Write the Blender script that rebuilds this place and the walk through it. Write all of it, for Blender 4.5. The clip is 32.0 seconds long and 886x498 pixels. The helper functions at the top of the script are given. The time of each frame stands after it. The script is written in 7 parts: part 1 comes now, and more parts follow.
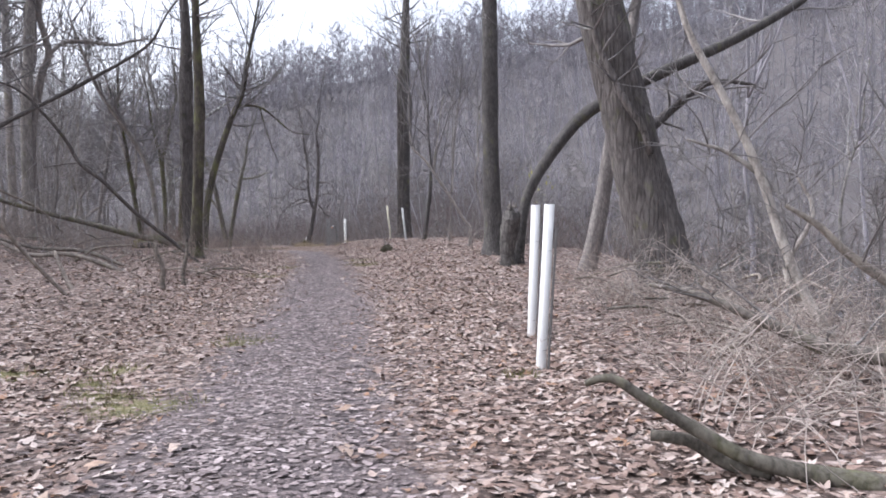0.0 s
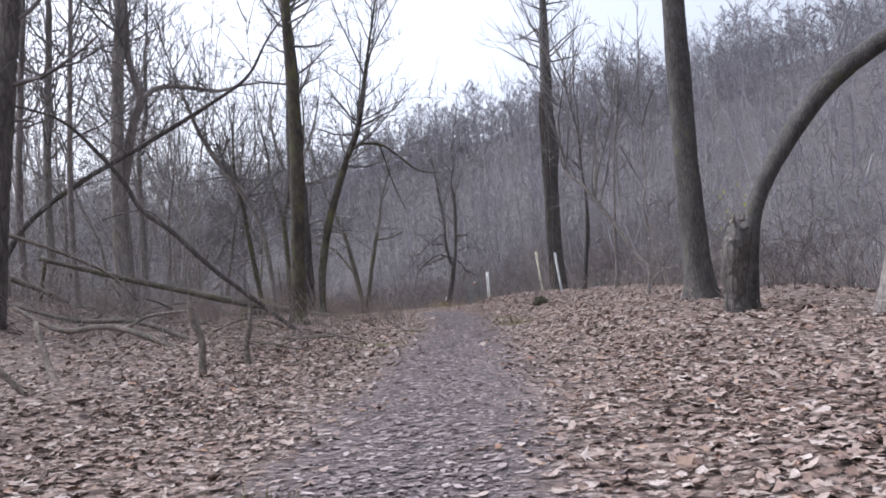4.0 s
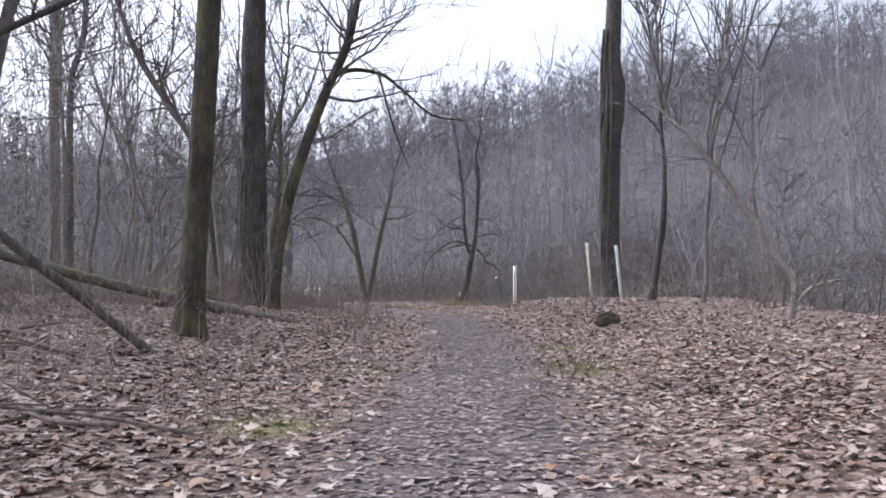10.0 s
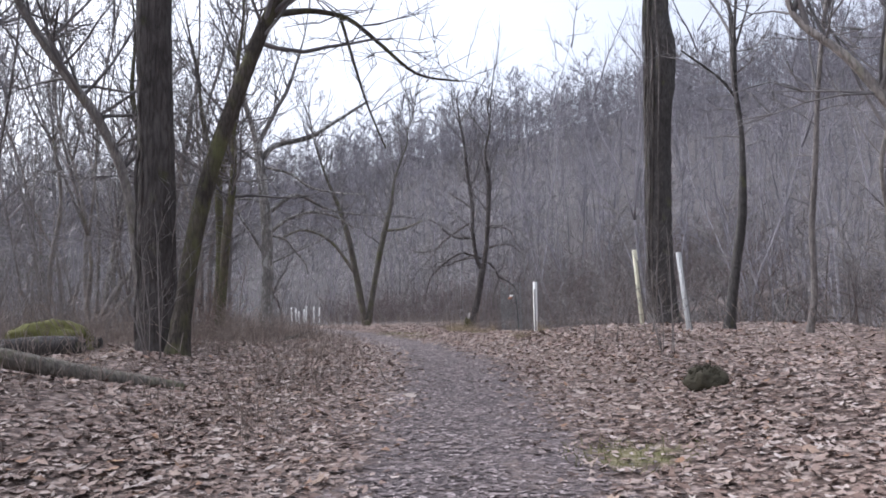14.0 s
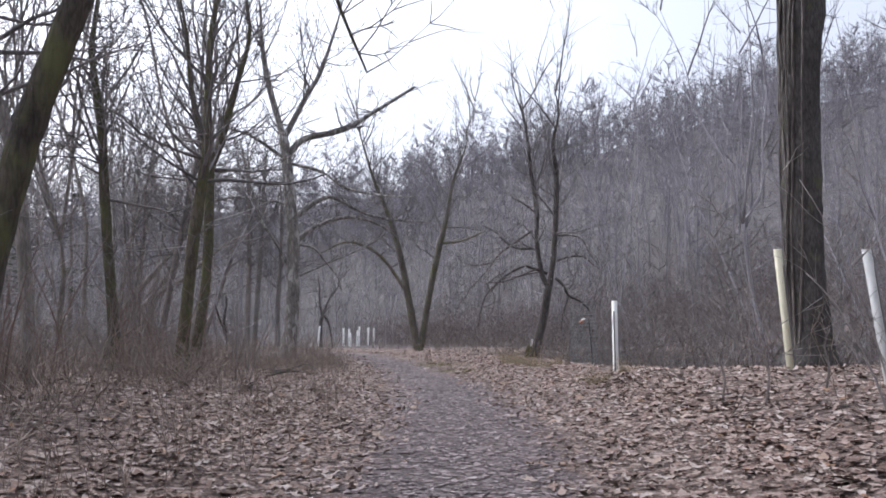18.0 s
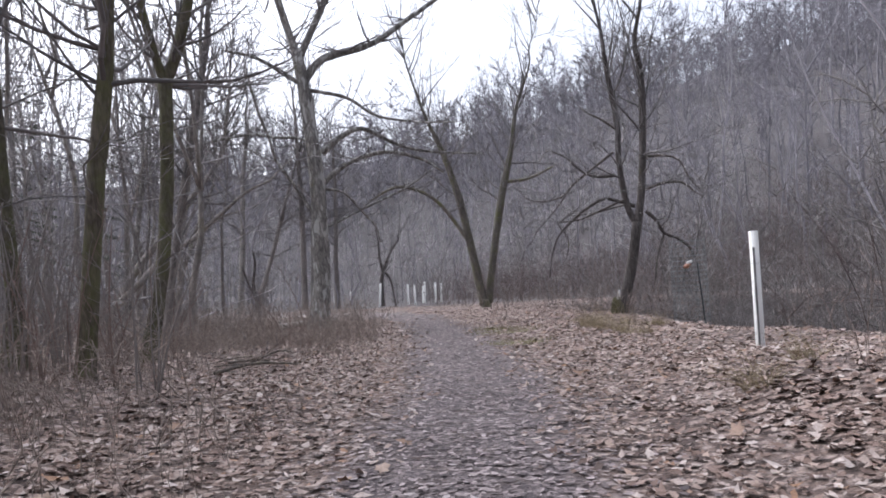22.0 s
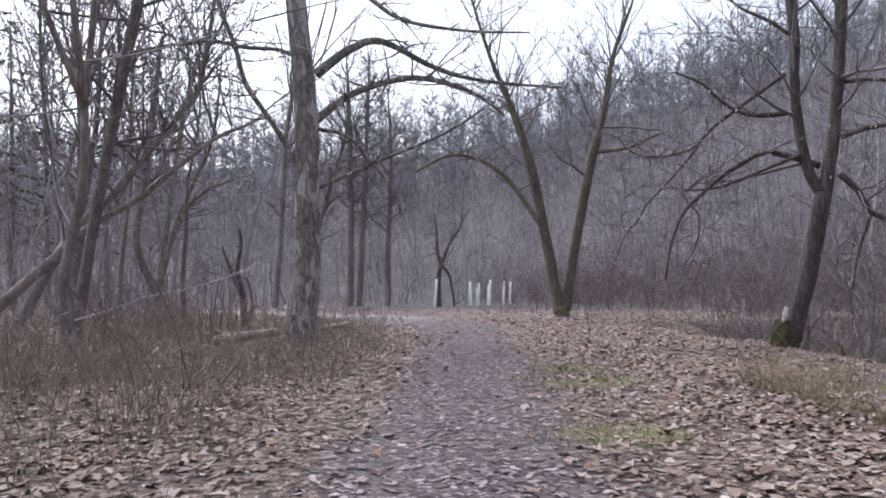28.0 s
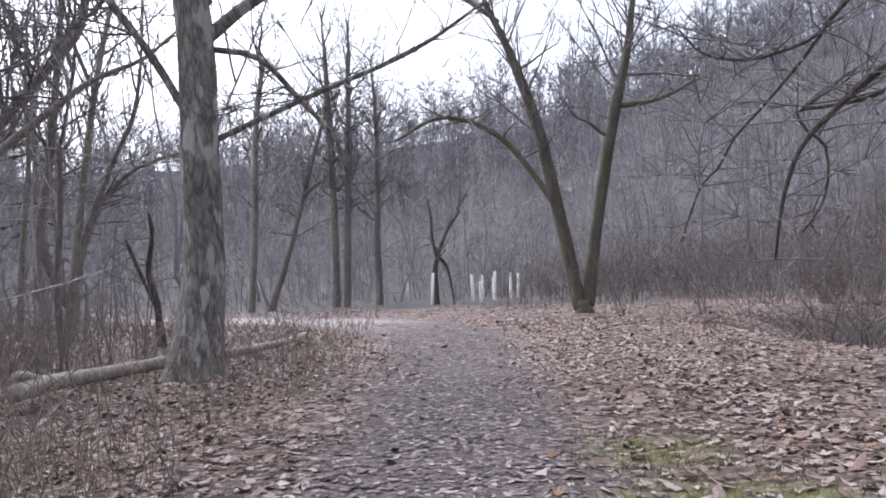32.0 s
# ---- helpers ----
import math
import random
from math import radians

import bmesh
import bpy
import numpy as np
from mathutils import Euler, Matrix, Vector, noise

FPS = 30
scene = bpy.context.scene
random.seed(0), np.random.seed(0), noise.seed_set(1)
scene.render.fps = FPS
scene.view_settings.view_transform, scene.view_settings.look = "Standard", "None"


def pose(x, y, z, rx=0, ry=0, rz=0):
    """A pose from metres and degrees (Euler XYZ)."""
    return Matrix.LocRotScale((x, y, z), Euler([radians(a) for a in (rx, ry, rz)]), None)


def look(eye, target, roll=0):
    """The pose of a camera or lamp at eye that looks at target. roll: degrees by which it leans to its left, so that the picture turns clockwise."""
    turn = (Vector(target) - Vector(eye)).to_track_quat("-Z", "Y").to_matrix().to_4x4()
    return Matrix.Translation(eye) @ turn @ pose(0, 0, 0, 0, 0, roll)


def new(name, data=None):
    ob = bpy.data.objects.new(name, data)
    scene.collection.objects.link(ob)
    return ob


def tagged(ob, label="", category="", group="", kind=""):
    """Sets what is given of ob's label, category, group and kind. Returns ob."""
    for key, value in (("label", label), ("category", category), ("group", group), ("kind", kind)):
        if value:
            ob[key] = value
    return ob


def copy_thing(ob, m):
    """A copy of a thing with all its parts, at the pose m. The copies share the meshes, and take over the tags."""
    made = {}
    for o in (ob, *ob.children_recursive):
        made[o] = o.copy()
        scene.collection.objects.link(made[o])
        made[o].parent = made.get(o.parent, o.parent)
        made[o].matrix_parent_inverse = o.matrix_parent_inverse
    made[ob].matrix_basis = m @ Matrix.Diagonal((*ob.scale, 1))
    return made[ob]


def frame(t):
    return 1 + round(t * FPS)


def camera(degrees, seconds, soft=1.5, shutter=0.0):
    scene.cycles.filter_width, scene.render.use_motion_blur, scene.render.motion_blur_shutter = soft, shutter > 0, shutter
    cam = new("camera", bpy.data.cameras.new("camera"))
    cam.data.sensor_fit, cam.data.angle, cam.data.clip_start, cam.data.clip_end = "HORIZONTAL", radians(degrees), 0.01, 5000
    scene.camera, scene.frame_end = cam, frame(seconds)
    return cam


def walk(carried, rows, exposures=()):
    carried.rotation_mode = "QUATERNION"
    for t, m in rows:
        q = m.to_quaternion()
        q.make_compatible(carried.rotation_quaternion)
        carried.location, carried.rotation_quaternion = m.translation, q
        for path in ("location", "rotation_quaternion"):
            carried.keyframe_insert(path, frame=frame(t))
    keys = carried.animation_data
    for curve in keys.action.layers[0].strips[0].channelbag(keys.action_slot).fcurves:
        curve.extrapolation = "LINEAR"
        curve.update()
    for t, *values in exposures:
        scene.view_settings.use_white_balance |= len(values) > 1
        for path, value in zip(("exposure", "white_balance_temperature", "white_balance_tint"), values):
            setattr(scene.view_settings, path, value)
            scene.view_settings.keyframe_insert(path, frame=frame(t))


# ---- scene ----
cam = camera(57.5, 32.0, soft=1.75)
PATH = [
    (0, (-0.114, -1.527, 1.7), (-0.111, 0.471, 1.615), -1.7),
    (0.5, (-0.171, -0.775, 1.636), (-0.279, 1.218, 1.502), -2.8),
    (1, (-0.046, -0.032, 1.565), (-0.43, 1.927, 1.451), -4.6),
    (1.5, (-0.083, 0.692, 1.482), (-0.48, 2.646, 1.333), -5.2),
    (2, (-0.151, 1.486, 1.444), (-0.552, 3.445, 1.392), -5.2),
    (2.5, (-0.386, 2.368, 1.391), (-0.699, 4.34, 1.5), -5.9),
    (4.5, (-0.878, 6.157, 1.208), (-1.236, 8.124, 1.285), -4.7),
    (5, (-0.962, 6.914, 1.237), (-1.378, 8.869, 1.294), -5.1),
    (5.5, (-1.173, 7.611, 1.209), (-1.615, 9.561, 1.196), -3.8),
    (6, (-1.346, 8.313, 1.199), (-1.736, 10.274, 1.195), -2.9),
    (6.5, (-1.468, 9.086, 1.238), (-1.858, 11.047, 1.224), -2.8),
    (7, (-1.621, 9.866, 1.272), (-1.973, 11.835, 1.261), -2.7),
    (7.5, (-1.749, 10.663, 1.251), (-2.14, 12.624, 1.269), -3.6),
    (8, (-1.785, 11.506, 1.27), (-2.121, 13.477, 1.333), -2.9),
    (8.5, (-1.995, 12.25, 1.288), (-2.334, 14.221, 1.293), -3.0),
    (9, (-2.116, 13.125, 1.361), (-2.453, 15.096, 1.411), -1.6),
    (9.5, (-2.231, 13.93, 1.339), (-2.638, 15.887, 1.408), -1.2),
    (10, (-2.36, 14.72, 1.345), (-2.75, 16.681, 1.407), -0.9),
    (10.5, (-2.467, 15.539, 1.365), (-2.92, 17.485, 1.452), -2.6),
    (11, (-2.516, 16.326, 1.401), (-2.949, 18.279, 1.406), -1.2),
    (11.5, (-2.544, 17.156, 1.43), (-2.834, 19.135, 1.46), -1.7),
    (12, (-2.713, 17.996, 1.424), (-3.127, 19.949, 1.556), -1.4),
    (12.5, (-2.877, 18.809, 1.407), (-3.231, 20.775, 1.5), -1.3),
    (13, (-2.972, 19.662, 1.467), (-3.354, 21.624, 1.521), -1.6),
    (13.5, (-3.157, 20.473, 1.506), (-3.569, 22.427, 1.61), -1.7),
    (15.5, (-3.252, 23.564, 1.373), (-3.726, 25.505, 1.453), -2.8),
    (16, (-3.419, 24.348, 1.377), (-3.962, 26.266, 1.539), -2.9),
    (16.5, (-3.541, 25.19, 1.381), (-4.053, 27.118, 1.533), -2.5),
    (17, (-3.646, 26.003, 1.396), (-4.226, 27.91, 1.562), -1.9),
    (17.5, (-3.824, 26.873, 1.42), (-4.377, 28.793, 1.511), -1.1),
    (18, (-3.94, 27.742, 1.437), (-4.541, 29.643, 1.594), -1.1),
    (18.5, (-4.046, 28.582, 1.422), (-4.677, 30.472, 1.605), -1.1),
    (19, (-4.146, 29.429, 1.447), (-4.736, 31.339, 1.523), -1.3),
    (19.5, (-4.242, 30.268, 1.448), (-4.877, 32.163, 1.533), -1.6),
    (20, (-4.439, 31.039, 1.443), (-5.116, 32.92, 1.484), -1.8),
    (20.5, (-4.657, 31.879, 1.405), (-5.352, 33.753, 1.468), -3.0),
    (21, (-4.843, 32.610, 1.418), (-5.595, 34.463, 1.484), -4.2),
    (21.5, (-5.090, 33.264, 1.431), (-5.859, 35.110, 1.475), -3.5),
    (22, (-5.273, 33.944, 1.422), (-6.063, 35.780, 1.467), -4.0),
    (22.5, (-5.472, 34.637, 1.423), (-6.332, 36.440, 1.523), -3.7),
    (23, (-5.694, 35.354, 1.427), (-6.547, 37.162, 1.478), -3.5),
    (23.5, (-5.898, 36.124, 1.413), (-6.777, 37.920, 1.389), -3.8),
    (24, (-6.185, 36.939, 1.392), (-7.131, 38.701, 1.401), -3.9),
    (24.5, (-6.506, 37.742, 1.411), (-7.434, 39.514, 1.420), -3.6),
    (25, (-6.800, 38.555, 1.438), (-7.752, 40.314, 1.460), -4.3),
    (25.5, (-7.117, 39.272, 1.425), (-7.937, 41.094, 1.506), -2.8),
    (27.5, (-8.199, 42.389, 1.173), (-9.128, 44.157, 1.274), -2.1),
    (28, (-8.502, 43.04, 1.188), (-9.473, 44.787, 1.237), -1.4),
    (28.5, (-8.797, 43.839, 1.175), (-9.746, 45.595, 1.297), -2.4),
    (29, (-9.123, 44.572, 1.197), (-10.142, 46.29, 1.304), -1.3),
    (29.5, (-9.461, 45.331, 1.205), (-10.454, 47.065, 1.282), -1.3),
    (30, (-9.78, 46.019, 1.172), (-10.749, 47.768, 1.218), -3.6),
    (30.5, (-10.136, 46.644, 1.17), (-11.097, 48.398, 1.169), -3.0),
    (31, (-10.411, 47.298, 1.12), (-11.389, 49.043, 1.117), -4.7),
    (31.5, (-10.693, 47.934, 1.095), (-11.719, 49.649, 1.153), -3.9),
    (32, (-11.053, 48.652, 1.059), (-12.038, 50.392, 1.094), -3.7),
]
EXPOSURES = [(0, 0.93, 5850, 14), (2.5, 0.88, 5850, 14), (5, 0.57, 5780, 14), (9, 0.73, 5800, 14), (12.5, 0.71, 5800, 14), (16, 0.57, 5840, 14), (21, 0.64, 5870, 14), (23, 0.7, 5870, 14), (25, 0.95, 5880, 14), (28, 0.62, 5800, 14), (32, 0.77, 5800, 14)]
walk(cam, [(t, look(eye, target, roll)) for t, eye, target, roll in PATH], EXPOSURES)

# ---- world and light: an overcast winter afternoon ----
world = bpy.data.worlds.new("sky")
world.use_nodes = True
scene.world = world
_n, _l = world.node_tree.nodes, world.node_tree.links
_sky = _n.new("ShaderNodeTexSky")
_sky.sky_type = "NISHITA"
_sky.sun_disc = False
_sky.sun_elevation, _sky.sun_rotation = radians(50), radians(-70)
_sky.dust_density = 6.0
_hue = _n.new("ShaderNodeHueSaturation")
_hue.inputs["Saturation"].default_value = 0.27
_l.new(_sky.outputs[0], _hue.inputs["Color"])
# thin high cloud: an even white sky, a little brighter low down
_dir = _n.new("ShaderNodeTexCoord")
_xyz = _n.new("ShaderNodeSeparateXYZ")
_l.new(_dir.outputs["Generated"], _xyz.inputs[0])
_up = _n.new("ShaderNodeMapRange")
_up.inputs["To Min"].default_value, _up.inputs["To Max"].default_value = 1.2, 1.12
_l.new(_xyz.outputs["Z"], _up.inputs["Value"])
_veil = _n.new("ShaderNodeVectorMath")
_veil.operation = "SCALE"
_l.new(_hue.outputs[0], _veil.inputs[0])
_l.new(_up.outputs[0], _veil.inputs["Scale"])
_l.new(_veil.outputs[0], _n["Background"].inputs["Color"])
_n["Background"].inputs["Strength"].default_value = 0.15
sun = new("sun", bpy.data.lights.new("sun", "SUN"))
sun.data.energy, sun.data.angle, sun.data.color = 0.9, radians(70), (1.0, 0.97, 0.95)
sun.matrix_world = look((0, 0, 60), (40, 14, 60 - 50))

# ---- materials ----


def nodes_of(name, rough=0.85):
    m = bpy.data.materials.new(name)
    m.use_nodes = True
    nt = m.node_tree
    b = nt.nodes["Principled BSDF"]
    b.inputs["Roughness"].default_value = rough
    b.inputs["Specular IOR Level"].default_value = 0.25
    return m, nt.nodes, nt.links, b


def coords(n, l, scale, kind="Object"):
    tc, mp = n.new("ShaderNodeTexCoord"), n.new("ShaderNodeMapping")
    mp.inputs["Scale"].default_value = scale
    l.new(tc.outputs[kind], mp.inputs["Vector"])
    return mp.outputs[0]


def noise_tex(n, l, vec, scale, detail=6.0, rough=0.6):
    t = n.new("ShaderNodeTexNoise")
    t.inputs["Scale"].default_value, t.inputs["Detail"].default_value, t.inputs["Roughness"].default_value = scale, detail, rough
    l.new(vec, t.inputs["Vector"])
    return t.outputs["Fac"]


def ramp(n, l, fac, stops):
    r = n.new("ShaderNodeValToRGB")
    e = r.color_ramp.elements
    while len(e) < len(stops):
        e.new(0.5)
    for k, (p, c) in zip(e, stops):
        k.position, k.color = p, (*c, 1)
    l.new(fac, r.inputs[0])
    return r.outputs[0]


def mix(n, l, fac, a, b, kind="MIX"):
    m = n.new("ShaderNodeMix")
    m.data_type, m.blend_type = "RGBA", kind
    for s, v in ((m.inputs[0], fac), (m.inputs[6], a), (m.inputs[7], b)):
        if isinstance(v, (int, float)):
            s.default_value = v
        elif isinstance(v, tuple):
            s.default_value = (*v, 1)
        else:
            l.new(v, s)
    return m.outputs[2]


def bumped(n, l, b, height, strength, distance):
    k = n.new("ShaderNodeBump")
    k.inputs["Strength"].default_value, k.inputs["Distance"].default_value = strength, distance
    l.new(height, k.inputs["Height"])
    l.new(k.outputs[0], b.inputs["Normal"])


def bark(name, dark, light, moss=0.0, stretch=0.22, scale=14.0, relief=0.02):
    m, n, l, b = nodes_of(name, 0.9)
    v = coords(n, l, (1, 1, stretch))
    vor = n.new("ShaderNodeTexVoronoi")
    vor.feature = "DISTANCE_TO_EDGE"
    vor.inputs["Scale"].default_value = scale
    warp = n.new("ShaderNodeVectorMath")
    warp.operation = "MULTIPLY_ADD"
    nz = n.new("ShaderNodeTexNoise")
    nz.inputs["Scale"].default_value, nz.inputs["Detail"].default_value = 7.0, 4.0
    l.new(v, nz.inputs["Vector"])
    l.new(nz.outputs["Color"], warp.inputs[0])
    warp.inputs[1].default_value = (0.12, 0.12, 0.12)
    l.new(v, warp.inputs[2])
    l.new(warp.outputs[0], vor.inputs["Vector"])
    ridge = ramp(n, l, vor.outputs["Distance"], [(0.0, (0, 0, 0)), (0.25, (1, 1, 1))])
    fine = noise_tex(n, l, v, 40.0)
    big = noise_tex(n, l, coords(n, l, (1, 1, 0.5)), 2.2, 4.0)
    col = mix(n, l, ridge, dark, light)
    col = mix(n, l, 0.5, col, ramp(n, l, fine, [(0.32, tuple(c * 0.7 for c in dark)), (0.68, tuple(c * 1.1 for c in light))]))
    col = mix(n, l, ramp(n, l, big, [(0.4, (0, 0, 0)), (0.7, (0.6, 0.6, 0.6))]), col, tuple(c * 0.55 for c in dark))
    if "patches" in name:
        flake = noise_tex(n, l, coords(n, l, (1, 1, 0.32)), 5.5, 3.0, 0.5)
        col = mix(n, l, ramp(n, l, flake, [(0.56, (0, 0, 0)), (0.60, (0.75, 0.75, 0.75))]), col, tuple(min(0.6, c * 1.45) for c in light))
        scar = noise_tex(n, l, coords(n, l, (1, 1, 0.25)), 8.5, 4.0, 0.6)
        col = mix(n, l, ramp(n, l, scar, [(0.60, (0, 0, 0)), (0.66, (0.7, 0.7, 0.7))]), col, tuple(c * 0.6 for c in dark))
    lichen = noise_tex(n, l, coords(n, l, (1, 1, 0.45)), 6.5, 5.0, 0.65)
    col = mix(n, l, ramp(n, l, lichen, [(0.5, (0, 0, 0)), (0.66, (0.32, 0.32, 0.32))]), col, tuple(min(0.6, c * k) for c, k in zip(light, (1.25, 1.27, 1.2))))
    if moss:
        mm = noise_tex(n, l, coords(n, l, (1, 1, 0.6)), 3.1, 6.0)
        col = mix(n, l, ramp(n, l, mm, [(0.62 - moss * 0.3, (0, 0, 0)), (0.8 - moss * 0.2, (0.8, 0.8, 0.8))]), col, (0.145, 0.15, 0.066))
    rnd = n.new("ShaderNodeObjectInfo")
    col = mix(n, l, 1.0, col, ramp(n, l, rnd.outputs["Random"], [(0, (0.8, 0.8, 0.8)), (1, (1.15, 1.12, 1.1))]), "MULTIPLY")
    l.new(col, b.inputs["Base Color"])
    bumped(n, l, b, mix(n, l, 0.3, ridge, fine), 0.9, relief)
    return m


def twig(name, dark, light):
    m, n, l, b = nodes_of(name, 0.85)
    g = n.new("ShaderNodeNewGeometry")
    fine = noise_tex(n, l, coords(n, l, (1, 1, 1)), 6.0, 3.0)
    c = mix(n, l, fine, dark, light)
    c = mix(n, l, 1.0, c, ramp(n, l, g.outputs["Random Per Island"], [(0, (0.7, 0.7, 0.7)), (1, (1.25, 1.22, 1.2))]), "MULTIPLY")
    l.new(c, b.inputs["Base Color"])
    return m


M_BARK_DARK = bark("furrowed_dark_bark", (0.077, 0.067, 0.062), (0.205, 0.184, 0.173), 0.1, 0.16, 11, 0.03)
M_BARK_BROWN = bark("brown_bark", (0.149, 0.133, 0.124), (0.339, 0.308, 0.288), 0.0, 0.3, 16, 0.015)
M_BARK_GREY = bark("grey_bark", (0.193, 0.177, 0.166), (0.424, 0.395, 0.367), 0.25, 0.2, 15, 0.012)
M_BARK_MOSS = bark("mossy_bark", (0.068, 0.059, 0.049), (0.203, 0.174, 0.14), 0.78, 0.2, 15, 0.012)
M_BARK_MOSS_DARK = bark("dark_mossy_bark", (0.048, 0.041, 0.035), (0.126, 0.11, 0.092), 0.5, 0.2, 15, 0.012)
M_BARK_PALE = bark("mottled_pale_bark", (0.15, 0.135, 0.122), (0.46, 0.43, 0.39), 0.1, 0.5, 5, 0.012)
M_BARK_SHAG = bark("shaggy_grey_bark_with_pale_patches", (0.11, 0.104, 0.097), (0.442, 0.423, 0.394), 0.08, 0.3, 9, 0.02)
M_BARK_SHAG_DARK = bark("dark_flaking_bark", (0.055, 0.05, 0.047), (0.2, 0.185, 0.172), 0.1, 0.35, 10, 0.025)
M_BARK_DAMP = bark("dark_bark_with_green_algae", (0.102, 0.091, 0.079), (0.252, 0.23, 0.196), 0.5, 0.2, 14, 0.014)
M_BARK_SMOOTH = bark("dark_close_grey_bark", (0.05, 0.046, 0.044), (0.135, 0.127, 0.121), 0.12, 0.28, 17, 0.01)
M_SCAR = bark("grey_olive_bark_with_pale_scars", (0.06, 0.054, 0.044), (0.2, 0.182, 0.15), 0.25, 0.6, 9, 0.008)
M_LOG = bark("bleached_barkless_wood", (0.299, 0.27, 0.241), (0.598, 0.546, 0.483), 0.1, 0.4, 12, 0.006)
M_BRANCH = twig("branch_bark", (0.154, 0.141, 0.133), (0.323, 0.296, 0.278))
M_TWIG = twig("fine_twigs", (0.232, 0.222, 0.222), (0.49, 0.472, 0.468))
M_DARK_TWIG = twig("dark_bare_twigs", (0.127, 0.119, 0.116), (0.261, 0.247, 0.241))
# far wood and bark: distance haze is put into these pale bluish tones
M_FAR = twig("far_wood_haze_tint", (0.175, 0.168, 0.182), (0.299, 0.287, 0.315))
M_FAR_BARK = twig("far_bark_haze_tint", (0.223, 0.214, 0.226), (0.42, 0.4, 0.427))
M_SHRUB = twig("shrub_stems", (0.122, 0.114, 0.109), (0.285, 0.268, 0.256))
M_BRUSH = twig("brown_bramble_stems", (0.085, 0.068, 0.064), (0.2, 0.165, 0.155))
M_RUST = twig("reddish_dry_stems", (0.162, 0.138, 0.127), (0.388, 0.345, 0.316))
M_CANE = twig("reddish_brown_canes", (0.125, 0.09, 0.077), (0.312, 0.237, 0.206))
M_WEED = twig("dry_weed_stalks", (0.12, 0.095, 0.082), (0.44, 0.375, 0.325))
M_BLEACHED = twig("bleached_dry_canes", (0.2, 0.17, 0.15), (0.55, 0.49, 0.44))
M_DEAD = bark("weathered_dead_wood", (0.108, 0.096, 0.084), (0.324, 0.286, 0.247), 0.15, 1.0, 9, 0.006)


def leaf_material(name, stops):
    m, n, l, b = nodes_of(name, 0.7)
    g = n.new("ShaderNodeNewGeometry")
    c = ramp(n, l, g.outputs["Random Per Island"], stops)
    f = noise_tex(n, l, coords(n, l, (1, 1, 1)), 60.0, 3.0)
    c = mix(n, l, 0.5, c, mix(n, l, 1.0, c, ramp(n, l, f, [(0.3, (0.5, 0.48, 0.46)), (0.7, (1.3, 1.3, 1.3))]), "MULTIPLY"))
    l.new(c, b.inputs["Base Color"])
    b.inputs["Specular IOR Level"].default_value = 0.35
    return m


M_LEAF = leaf_material("fallen_leaves", [(0.0, (0.065, 0.042, 0.034)), (0.16, (0.155, 0.1, 0.077)), (0.38, (0.25, 0.173, 0.139)), (0.62, (0.335, 0.254, 0.213)), (0.84, (0.425, 0.348, 0.304)), (0.95, (0.52, 0.45, 0.405)), (0.985, (0.3, 0.175, 0.105))])
M_LEAFBIT = leaf_material("trodden_leaf_bits", [(0.0, (0.06, 0.046, 0.045)), (0.35, (0.15, 0.118, 0.114)), (0.7, (0.275, 0.224, 0.215)), (0.92, (0.375, 0.315, 0.302)), (1.0, (0.48, 0.415, 0.398))])


